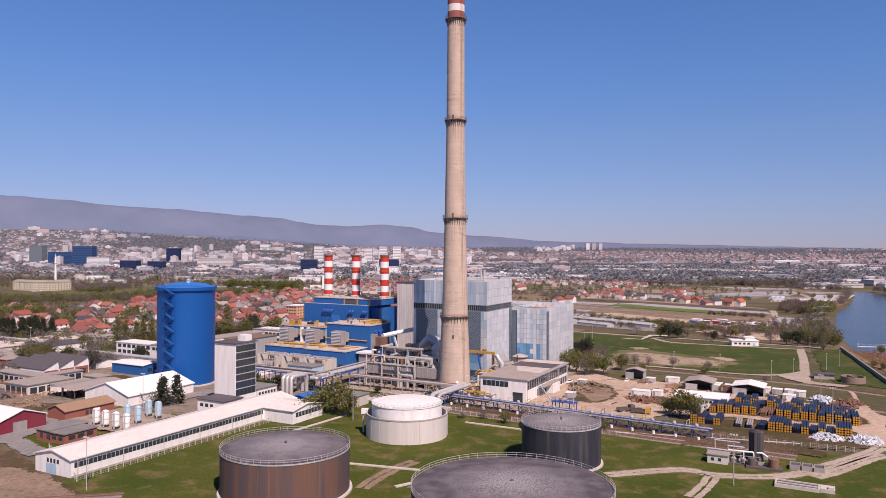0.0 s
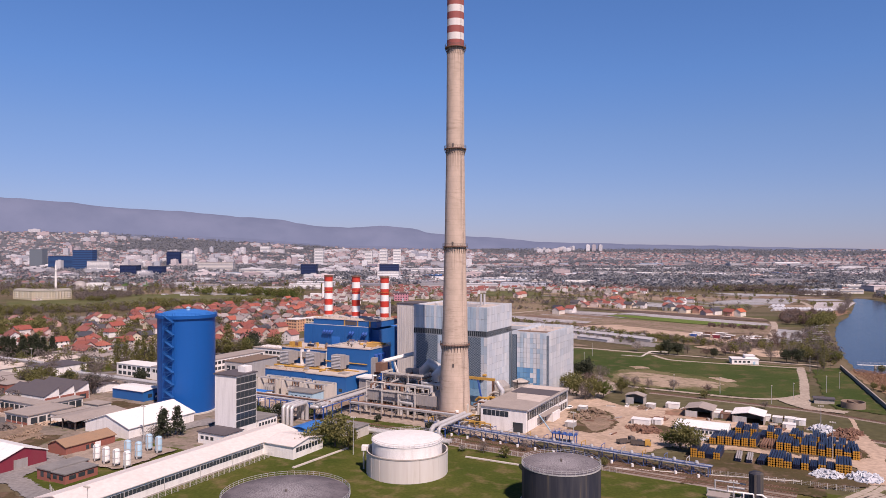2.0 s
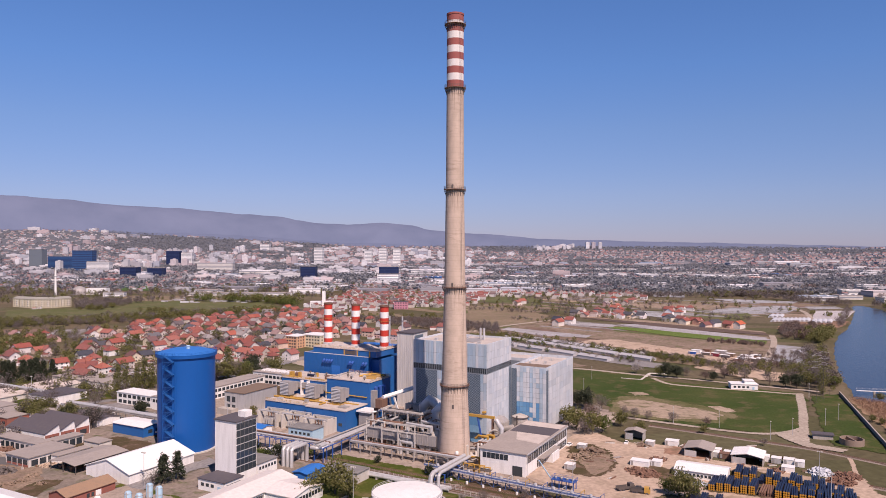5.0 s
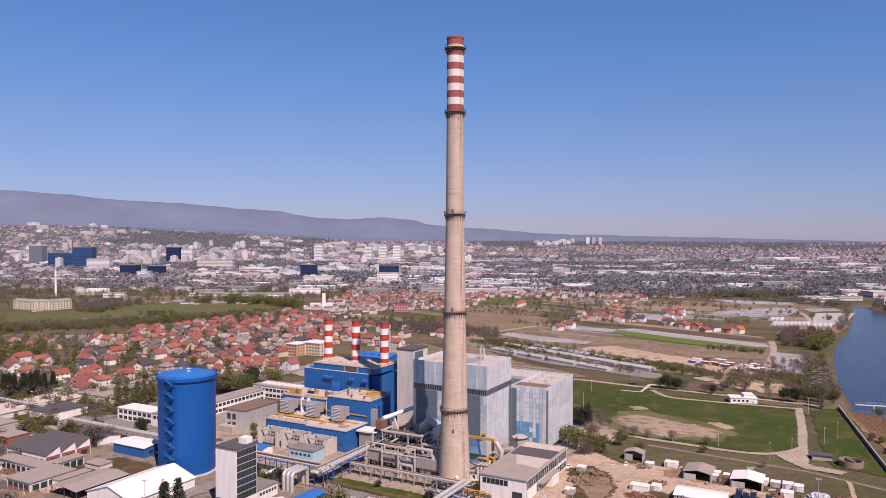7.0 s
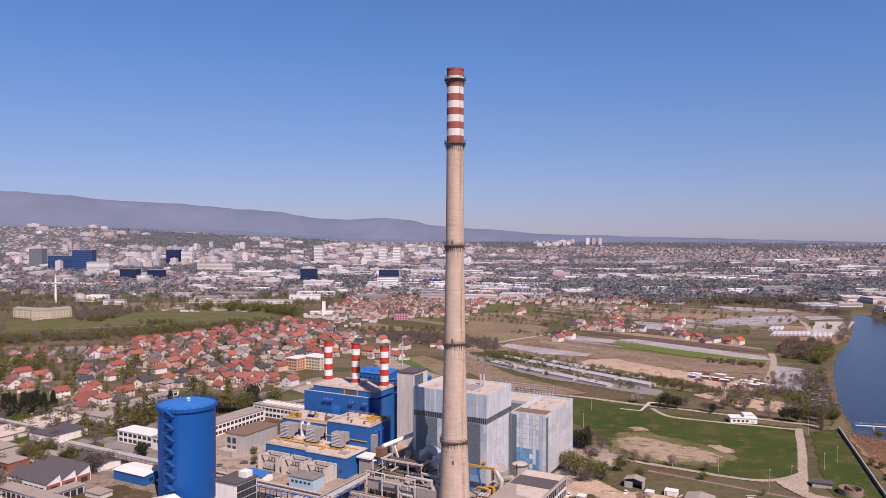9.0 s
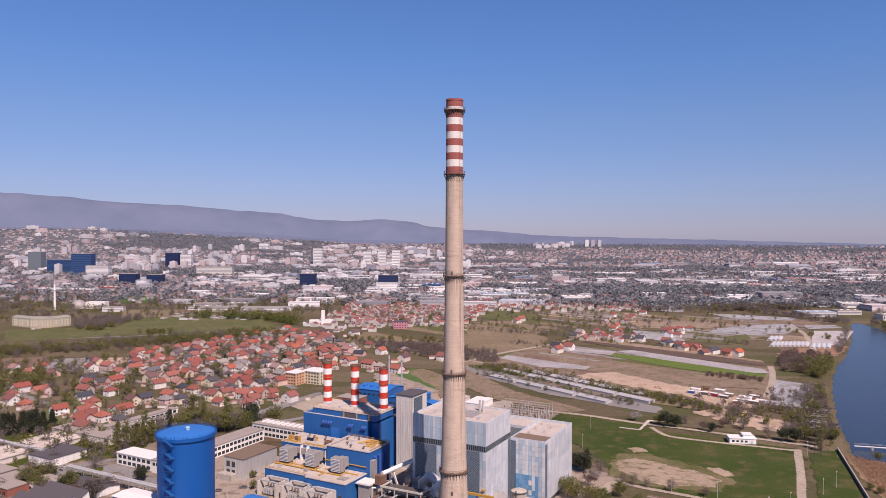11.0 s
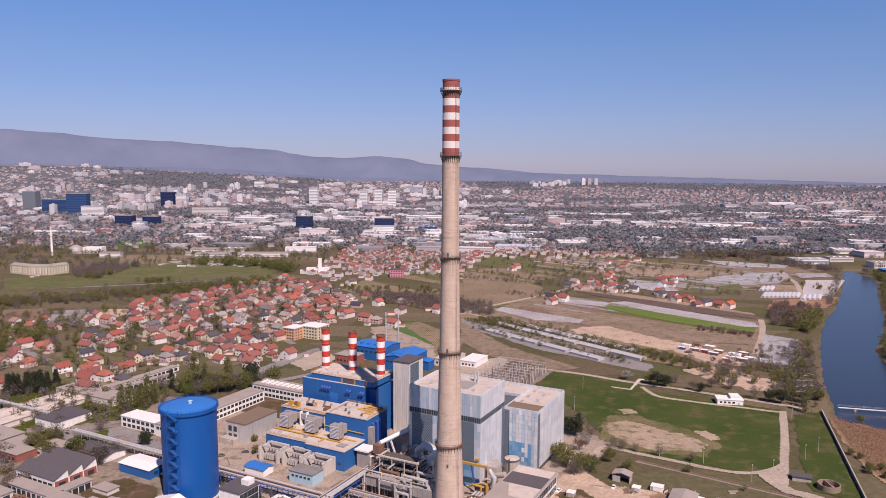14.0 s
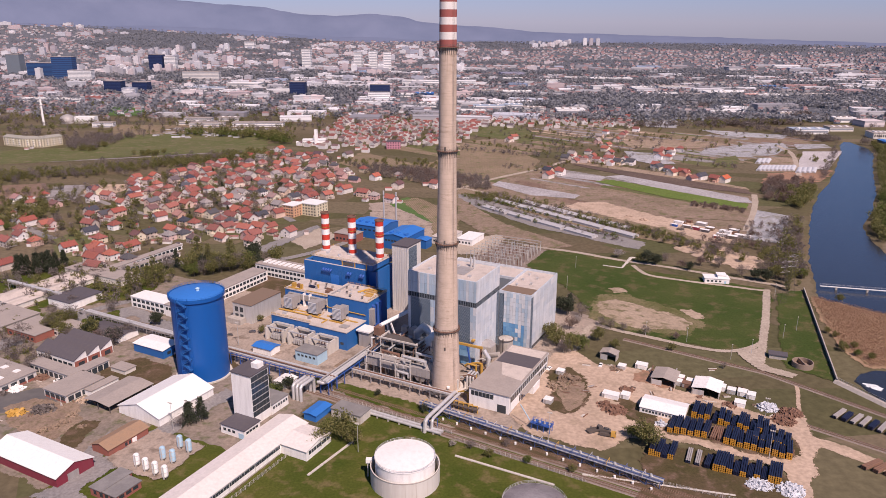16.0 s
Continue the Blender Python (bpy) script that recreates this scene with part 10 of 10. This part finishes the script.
def tree(x, y, kind, s=1.0, group="trees"):
    trunk, crown = tree_rng.choice(TREES[kind])
    t = thing("tree" if kind != "blossom" else "fruit_tree", LABELS[kind], "tree", (x, y, 0), tree_rng.uniform(0, 360), group)
    k = s * tree_rng.uniform(0.88, 1.14)
    place("trunk", trunk, t, (0, 0, 0), 0, (k, k, k))
    place("crown", crown, t, (0, 0, 0), 0, (k, k, k * tree_rng.uniform(0.9, 1.1)))


# by the works
for x, y, kind, s in ((-52, -50, "olive", 1.15), (-46, -47, "olive", 1.25), (-40, -52, "olive", 1.05), (-56, -56, "olive", 0.8), (-118, -38, "pine", 0.95), (-114, -34, "pine", 1.0), (-122, -40, "bare", 0.8), (-120, -36, "pine", 0.7),
                      (-80, -3, "dark", 0.7), (-74, -8, "bare", 0.7), (-84, -8, "dark", 0.6), (-66, 2, "green", 0.5), (88, -46, "olive", 1.15), (91, -50, "olive", 1.0), (85, -42, "green", 0.8), (76, 50, "green", 1.1), (70, 46, "olive", 1.2), (63, 54, "olive", 1.3), (60, 62, "olive", 1.2), (72, 56, "green", 0.9), (66, 44, "bare", 0.9),
                      (75, 101, "dark", 1.25), (78, 108, "pine", 1.0), (72, 110, "dark", 1.0), (84, 98, "bare", 1.1), (80, 118, "bare", 1.0), (74, 78, "red", 1.0), (80, 88, "blossom", 0.9),
                      (118, 71, "bare", 0.75), (106, 77, "bare", 0.7), (99, 80, "bare", 0.75), (94, 84, "bare", 0.7), (134, 65, "red", 0.6), (88, 62, "olive", 0.9), (96, 52, "olive", 0.6), (128, 50, "olive", 0.5),
                      (-212, 60, "olive", 1.0), (-194, 49, "dark", 1.0), (-180, 77, "dark", 0.9), (-232, 75, "olive", 0.9), (-222, 52, "bare", 1.0), (-205, 52, "red", 0.8), (-240, 66, "olive", 1.1), (-190, 60, "bare", 0.9), (-226, 40, "red", 0.9),
                      (-166, 92, "pine", 0.9), (-160, 100, "dark", 1.0), (-152, 96, "green", 0.8), (-170, 106, "olive", 1.0), (-118, 84, "olive", 0.6), (-112, 66, "olive", 0.6), (-105, 66, "green", 0.5), (4, -52, "blossom", 0.5), (12, -54, "bare", 0.5), (20, -60, "olive", 0.5), (36, -64, "green", 0.5), (-34, -8, "dark", 0.4), (54, -70, "olive", 0.45), (28, -52, "bare", 0.5)):
    tree(x, y, kind, s, "trees by the works")
# park and river edge
for x, y, kind, s in ((152, 206, "dark", 1.25), (158, 204, "dark", 1.1), (147, 210, "olive", 1.0), (176, 196, "red", 1.0), (180, 192, "dark", 0.85), (222, 172, "dark", 1.2), (228, 168, "dark", 1.15), (214, 178, "bare", 1.0), (133, 222, "blossom", 1.2), (236, 150, "poplar", 1.0), (240, 160, "poplar", 1.05), (246, 170, "olive", 1.2), (238, 176, "olive", 1.2), (250, 184, "bare", 1.2), (254, 196, "olive", 1.3), (262, 212, "olive", 1.2), (232, 186, "bare", 1.1), (258, 178, "green", 1.0), (205, 200, "bare", 1.1), (192, 204, "red", 1.0), (168, 214, "bare", 1.0), (229, 78, "olive", 0.5), (231, 72, "olive", 0.45), (226, 52, "olive", 0.6), (231, 46, "green", 0.55), (236, 41, "olive", 0.6), (228, 58, "olive", 0.5), (234, 56, "olive", 0.55), (262, 130, "olive", 0.6)):
    tree(x, y, kind, s, "trees in the park")
# dark conifers and poplars behind the works
for k in range(14):
    tree(-317 + k * 2.0 + tree_rng.uniform(-1, 1), 166 + tree_rng.uniform(-4, 10) + k * 0.6, "pine", 1.15, "row of conifers")
for k in range(14, 26):
    tree(-262 + k * 5.0 + tree_rng.uniform(-2, 2), 150 + tree_rng.uniform(0, 26) + k * 1.2, tree_rng.choice(("olive", "green", "bare", "dark", "poplar", "olive")), tree_rng.uniform(1.1, 1.7), "trees behind the offices")


def wood(name, mat, label, spots, leaves=60, size=0.55, rise=1.0):
    """Many trees joined: crowns of leaves on thin stems. spots: x, y, height, spread."""
    g = np.random.default_rng(len(spots))
    a = np.array(spots)
    n = len(a)
    d = g.normal(size=(n, leaves, 3))
    d /= np.linalg.norm(d, axis=2, keepdims=True)
    d *= (0.35 + 0.65 * g.random((n, leaves, 1)))
    z0 = np.array([ground_height(x, y) for x, y in a[:, :2]])
    p = np.stack([a[:, None, 0] + d[..., 0] * a[:, None, 3], a[:, None, 1] + d[..., 1] * a[:, None, 3], z0[:, None] + a[:, None, 2] * (0.55 + 0.45 * d[..., 2])], -1).reshape(-1, 3)
    sz = np.repeat(a[:, 2], leaves) * size * 0.2 * (0.7 + 0.6 * g.random(n * leaves))
    ob = new(name, quad_mesh(name, leaf_quads(p, sz, g, rise), mat))
    tagged(ob, label, "trees", kind="stuff")
    stems = MB()
    for x, y, h, s in spots[:1500]:
        stems.tube((x, y, ground_height(x, y)), (x, y, ground_height(x, y) + h * 0.5), 0.022 * h, 4)
    tagged(new(name + "_stems", stems.mesh(name + "_stems", "bark")), "thin brown stems of the wood", "trees", kind="stuff")


PITCH = [(-760, 1250), (-665, 1255), (-610, 1040), (-700, 1030)]
MEADOW = [(-520, 625), (-437, 670), (-290, 712), (-330, 840), (-430, 850), (-520, 800)]


def scatter(seed, n, poly, h0, h1):
    g = random.Random(seed)
    xs, ys = [p[0] for p in poly], [p[1] for p in poly]
    out, tries = [], 0
    while len(out) < n and tries < n * 40:
        tries += 1
        x, y = g.uniform(min(xs), max(xs)), g.uniform(min(ys), max(ys))
        if inside(x, y, PITCH) or inside(x, y, MEADOW):
            continue
        if inside(x, y, poly) and not in_river(x, y) and all(abs(x - q[0]) + abs(y - q[1]) > 7.5 for q in SPOTS):
            h = g.uniform(h0, h1)
            out.append((x, y, h, h * g.uniform(0.35, 0.5)))
    return out


def strip(seed, n, pts, width, h0, h1):
    g = random.Random(seed)
    out = []
    for _ in range(n):
        k = g.randrange(len(pts) - 1)
        f = g.random()
        x = pts[k][0] + (pts[k + 1][0] - pts[k][0]) * f + g.gauss(0, width)
        y = pts[k][1] + (pts[k + 1][1] - pts[k][1]) * f + g.gauss(0, width)
        if in_river(x, y):
            continue
        h = g.uniform(h0, h1)
        out.append((x, y, h, h * g.uniform(0.38, 0.55)))
    return out


olive, bare, red, green = [], [], [], []
# belt beyond the village
olive += strip(1, 380, [(-640, 440), (-531, 487), (-404, 561), (-300, 640), (-261, 660)], 14, 6, 12)
bare += strip(2, 300, [(-640, 440), (-531, 487), (-404, 575), (-300, 650)], 18, 5, 11)
bare += scatter(3, 130, [(-620, 790), (-560, 700), (-420, 690), (-400, 760), (-520, 830)], 7, 13)
olive += scatter(4, 60, [(-560, 690), (-420, 650), (-400, 700), (-540, 740)], 5, 9)
olive += strip(5, 70, [(-445, 860), (-314, 838), (-270, 800)], 10, 10, 16)
green += strip(6, 40, [(-440, 850), (-314, 830), (-262, 760)], 6, 8, 14)
# gardens among the houses
bare += scatter(51, 90, [(-300, 110), (-250, 60), (-215, 20), (-240, 0), (-300, 60)], 4, 8)
olive += scatter(52, 55, [(-300, 110), (-250, 60), (-215, 20), (-240, 0), (-300, 60)], 3, 6)
bare += scatter(7, 560, VILLAGE, 4, 8.5)
olive += scatter(8, 400, VILLAGE, 3, 7.5)
green += scatter(41, 90, VILLAGE, 2, 5)
red += scatter(42, 60, VILLAGE, 2.5, 5.5)
olive += scatter(9, 170, [(-560, 400), (-372, 225), (-230, 190), (-250, 262), (-374, 480)], 4, 10)
bare += scatter(10, 120, [(-560, 400), (-372, 225), (-230, 190), (-250, 262), (-374, 480)], 4, 9)
olive += scatter(31, 60, [(-470, 300), (-420, 280), (-380, 330), (-420, 380)], 8, 13)
bare += scatter(85, 90, [(-330, 150), (-300, 190), (-200, 170), (-205, 110), (-262, 100), (-300, 118)], 5, 10)
olive += scatter(86, 60, [(-330, 150), (-300, 190), (-200, 170), (-205, 110), (-262, 100), (-300, 118)], 4, 9)
# thicket between the village and the fields
bare += scatter(11, 560, [(-139, 600), (-40, 575), (40, 520), (40, 460), (-23, 470), (-110, 545)], 4, 8)
red += scatter(12, 170, [(-90, 560), (-30, 560), (30, 500), (-20, 480)], 4, 8)
olive += scatter(13, 110, [(-170, 640), (-40, 640), (10, 560), (-120, 580)], 3, 7)
# hedges between the strips
green += strip(43, 120, [(9, 433), (60, 384), (103, 342), (165, 300), (205, 262)], 2.5, 2.5, 5)
olive += strip(44, 110, [(9, 436), (60, 388), (108, 346), (168, 306), (200, 270)], 4, 2.5, 5.5)
red += scatter(45, 70, [(238, 396), (250, 412), (292, 380), (284, 366)], 3, 5)
bare += strip(46, 60, [(60, 600), (110, 580), (146, 640), (230, 600), (300, 540)], 7, 3, 6)
olive += strip(47, 40, [(60, 600), (110, 575), (150, 640), (230, 610), (320, 520)], 6, 3, 6)
bare += strip(48, 40, [(20, 420), (80, 340), (150, 262)], 3, 2.5, 4.5)
olive += strip(14, 120, [(20, 440), (84, 392), (164, 292), (211, 240)], 5, 3.5, 7)
bare += strip(15, 130, [(30, 432), (100, 372), (180, 280), (225, 228)], 7, 3.5, 7)
bare += strip(16, 60, [(20, 390), (90, 320), (150, 262)], 5, 3, 6)
green += strip(17, 45, [(10, 400), (80, 330), (150, 270)], 4, 3, 5)
red += scatter(18, 34, [(190, 250), (280, 250), (300, 340), (230, 290)], 4, 8)
bare += scatter(19, 40, [(180, 220), (260, 230), (290, 300), (220, 260)], 4, 9)
olive += scatter(20, 34, [(190, 215), (262, 190), (292, 270), (250, 262)], 5, 10)
# riverside
bare += scatter(49, 50, [(345, 480), (372, 521), (402, 533), (425, 520), (390, 454), (352, 410), (329, 425)], 5, 10)
olive += strip(21, 55, [(250, 176), (266, 205), (290, 262), (322, 330)], 7, 5, 10)
bare += strip(73, 90, [(250, 176), (266, 205), (290, 262), (322, 330)], 8, 5, 12)
red += strip(74, 40, [(256, 180), (280, 230), (312, 310)], 6, 4, 8)
olive += strip(71, 70, [(352, 392), (372, 436), (402, 482)], 8, 7, 13)
bare += strip(72, 60, [(440, 535), (478, 602), (548, 723), (580, 790)], 3, 4, 8)
red += scatter(22, 90, [(345, 480), (372, 521), (402, 533), (425, 520), (390, 454), (352, 410), (329, 425)], 6, 11)
bare += strip(23, 150, [(624, 790), (612, 830), (563, 846), (555, 890), (531, 955), (508, 1020), (468, 1074)], 8, 8, 14)
olive += strip(24, 260, [(372, 268), (388, 320), (428, 375), (480, 470), (528, 560), (568, 640), (616, 725), (640, 800)], 8, 6, 12)
green += strip(25, 80, [(378, 275), (432, 380), (490, 480)], 7, 6, 12)
bare += scatter(26, 160, [(720, 680), (1000, 900), (1000, 1100), (720, 1000), (660, 790)], 6, 12)
# gardens of the next villages
NEXT = [(-202, 1036), (-125, 1127), (20, 971), (19, 810), (-41, 745), (-96, 760), (-181, 859)]
bare += scatter(81, 170, NEXT, 5, 10)
olive += scatter(82, 110, NEXT, 4, 9)
bare += scatter(83, 90, [(60, 900), (60, 1060), (300, 1010), (330, 780), (200, 640), (140, 640)], 4, 9)
olive += scatter(84, 60, [(60, 900), (60, 1060), (300, 1010), (330, 780), (200, 640), (140, 640)], 4, 8)
# outskirts
near_bare, near_olive, bare, olive = bare, olive, [], []
bare += scatter(27, 620, [(-900, 700), (-600, 820), (-200, 900), (-200, 1250), (-1100, 1300)], 6, 13)
olive += scatter(28, 420, [(-900, 700), (-600, 820), (-200, 900), (-200, 1250), (-1100, 1300)], 6, 12)
bare += scatter(29, 130, [(-220, 1150), (-220, 780), (330, 600), (420, 640), (560, 900), (700, 1150)], 5, 10)
olive += scatter(30, 90, [(-220, 1150), (-220, 780), (330, 600), (420, 640), (560, 900), (700, 1150)], 5, 10)
bare += strip(61, 170, [(454, 1003), (538, 1037), (619, 1042)], 12, 7, 13)
olive += strip(62, 90, [(454, 1003), (538, 1037), (619, 1042)], 10, 7, 12)
bare += strip(63, 130, [(215, 1111), (328, 996), (454, 1003)], 14, 6, 11)
bare += strip(64, 20, [(655, 1105), (685, 1127), (712, 1109)], 10, 13, 18)
bare += strip(65, 10, [(511, 1318), (543, 1295)], 10, 12, 17)
bare += strip(66, 90, [(-200, 860), (-60, 760), (60, 700), (180, 640)], 6, 4, 8)
bare += strip(67, 70, [(60, 1000), (180, 860), (300, 720), (360, 600)], 5, 4, 7)
olive += strip(68, 60, [(20, 800), (120, 700), (200, 600)], 5, 3, 6)
olive += strip(69, 70, [(300, 880), (400, 820), (480, 700), (500, 620)], 5, 3, 7)
wood("olive_wood", "leaf_olive", "spring trees in first olive leaf", near_olive, 130, 0.34)
wood("bare_wood", "twig", "bare brown spring trees and scrub", near_bare, 110, 0.28)
wood("outlying_olive_wood", "leaf_olive", "spring trees of the outskirts in first leaf", olive, 70, 0.42)
wood("outlying_bare_wood", "twig", "bare brown trees of the outskirts", bare, 70, 0.36)
wood("reddish_scrub", "twig_red", "reddish-brown budding scrub", red, 150, 0.3)
wood("green_wood", "leaf_green", "fresh green bushes and trees", green, 150, 0.33)
far = []
g = random.Random(50)
while len(far) < 25000:
    y = 1050 + 3250 * g.random() ** 0.9
    x = g.uniform(-0.76, 0.76) * (y + 330)
    if wooded(x, y) < 0.02 and g.random() < 0.8 or in_river(x, y) or math.hypot(x, y + 330) > 4420:
        continue
    h = g.uniform(8, 15) if y < 2400 else g.uniform(5, 9)
    far.append((x, y, h, h * g.uniform(0.6, 1.1)))
wood("distant_woods", "hazy_wood", "distant trees of the town, greyed with painted haze", far, 16, 1.15, 0.5)

# reeds by the river
g = np.random.default_rng(4)
n = 60000
px, py = g.uniform(228, 330, n), g.uniform(26, 140, n)
keep = np.array([inside(x, y, [(247, 138), (241, 112), (232, 78), (229, 50), (231, 32), (300, 27), (330, 100), (280, 108)]) for x, y in zip(px, py)])
p = np.stack([px, py, g.uniform(0.5, 2.6, n)], 1)[keep]
tagged(new("reeds", quad_mesh("reeds", leaf_quads(p, np.full(len(p), 0.3), g), "reed")), "dry tan reeds along the river", "reeds", kind="stuff")

# tall trees by the street behind the offices
for x, y, kind, s in ((-220, 131, "poplar", 1.15), (-216, 134, "poplar", 1.2), (-212, 140, "poplar", 1.15), (-208, 143, "poplar", 1.2), (-206, 150, "poplar", 1.1), (-193, 188, "poplar", 1.5), (-212, 179, "bare", 1.5), (-208, 184, "pine", 1.1), (-154, 203, "dark", 1.5), (-188, 165, "green", 1.4), (-182, 168, "bare", 1.6), (-176, 170, "olive", 1.5), (-171, 175, "bare", 1.6), (-166, 178, "olive", 1.5), (-160, 184, "bare", 1.5), (-154, 188, "green", 1.4), (-186, 178, "dark", 1.4), (-178, 182, "olive", 1.4), (-170, 186, "green", 1.3), (-196, 174, "green", 1.1)):
    tree(x, y, kind, s, "tall trees by the street")
for x, y, kind, s in ((-251, 88, "bare", 0.9), (-236, 72, "olive", 1.2), (-233, 62, "olive", 1.1), (-234, 77, "bare", 1.2), (-213, 60, "dark", 1.2), (-192, 45, "bare", 1.3), (-180, 76, "dark", 0.9), (-217, 96, "bare", 1.0), (-246, 104, "bare", 0.9), (-223, 14, "bare", 0.8), (-277, 111, "olive", 0.7), (-226, 56, "olive", 1.0), (-240, 66, "bare", 1.2), (-196, 70, "olive", 0.6), (-98, -5, "dark", 0.7), (-92, -2, "dark", 0.8), (-86, -10, "green", 0.8), (-10, -24, "dark", 0.5), (150, 28, "bare", 0.4)):
    tree(x, y, kind, s, "trees among the sheds")
for k in range(46):                                # dark evergreens among the houses
    q = tree_rng.choice([p for p in SPOTS if p[0] < -130 and 220 < p[1] < 640])
    tree(q[0] + tree_rng.uniform(-9, 9), q[1] - 7 + tree_rng.uniform(-3, 3), tree_rng.choice(("dark", "pine", "blossom", "green")), tree_rng.uniform(0.45, 0.75), "garden trees")
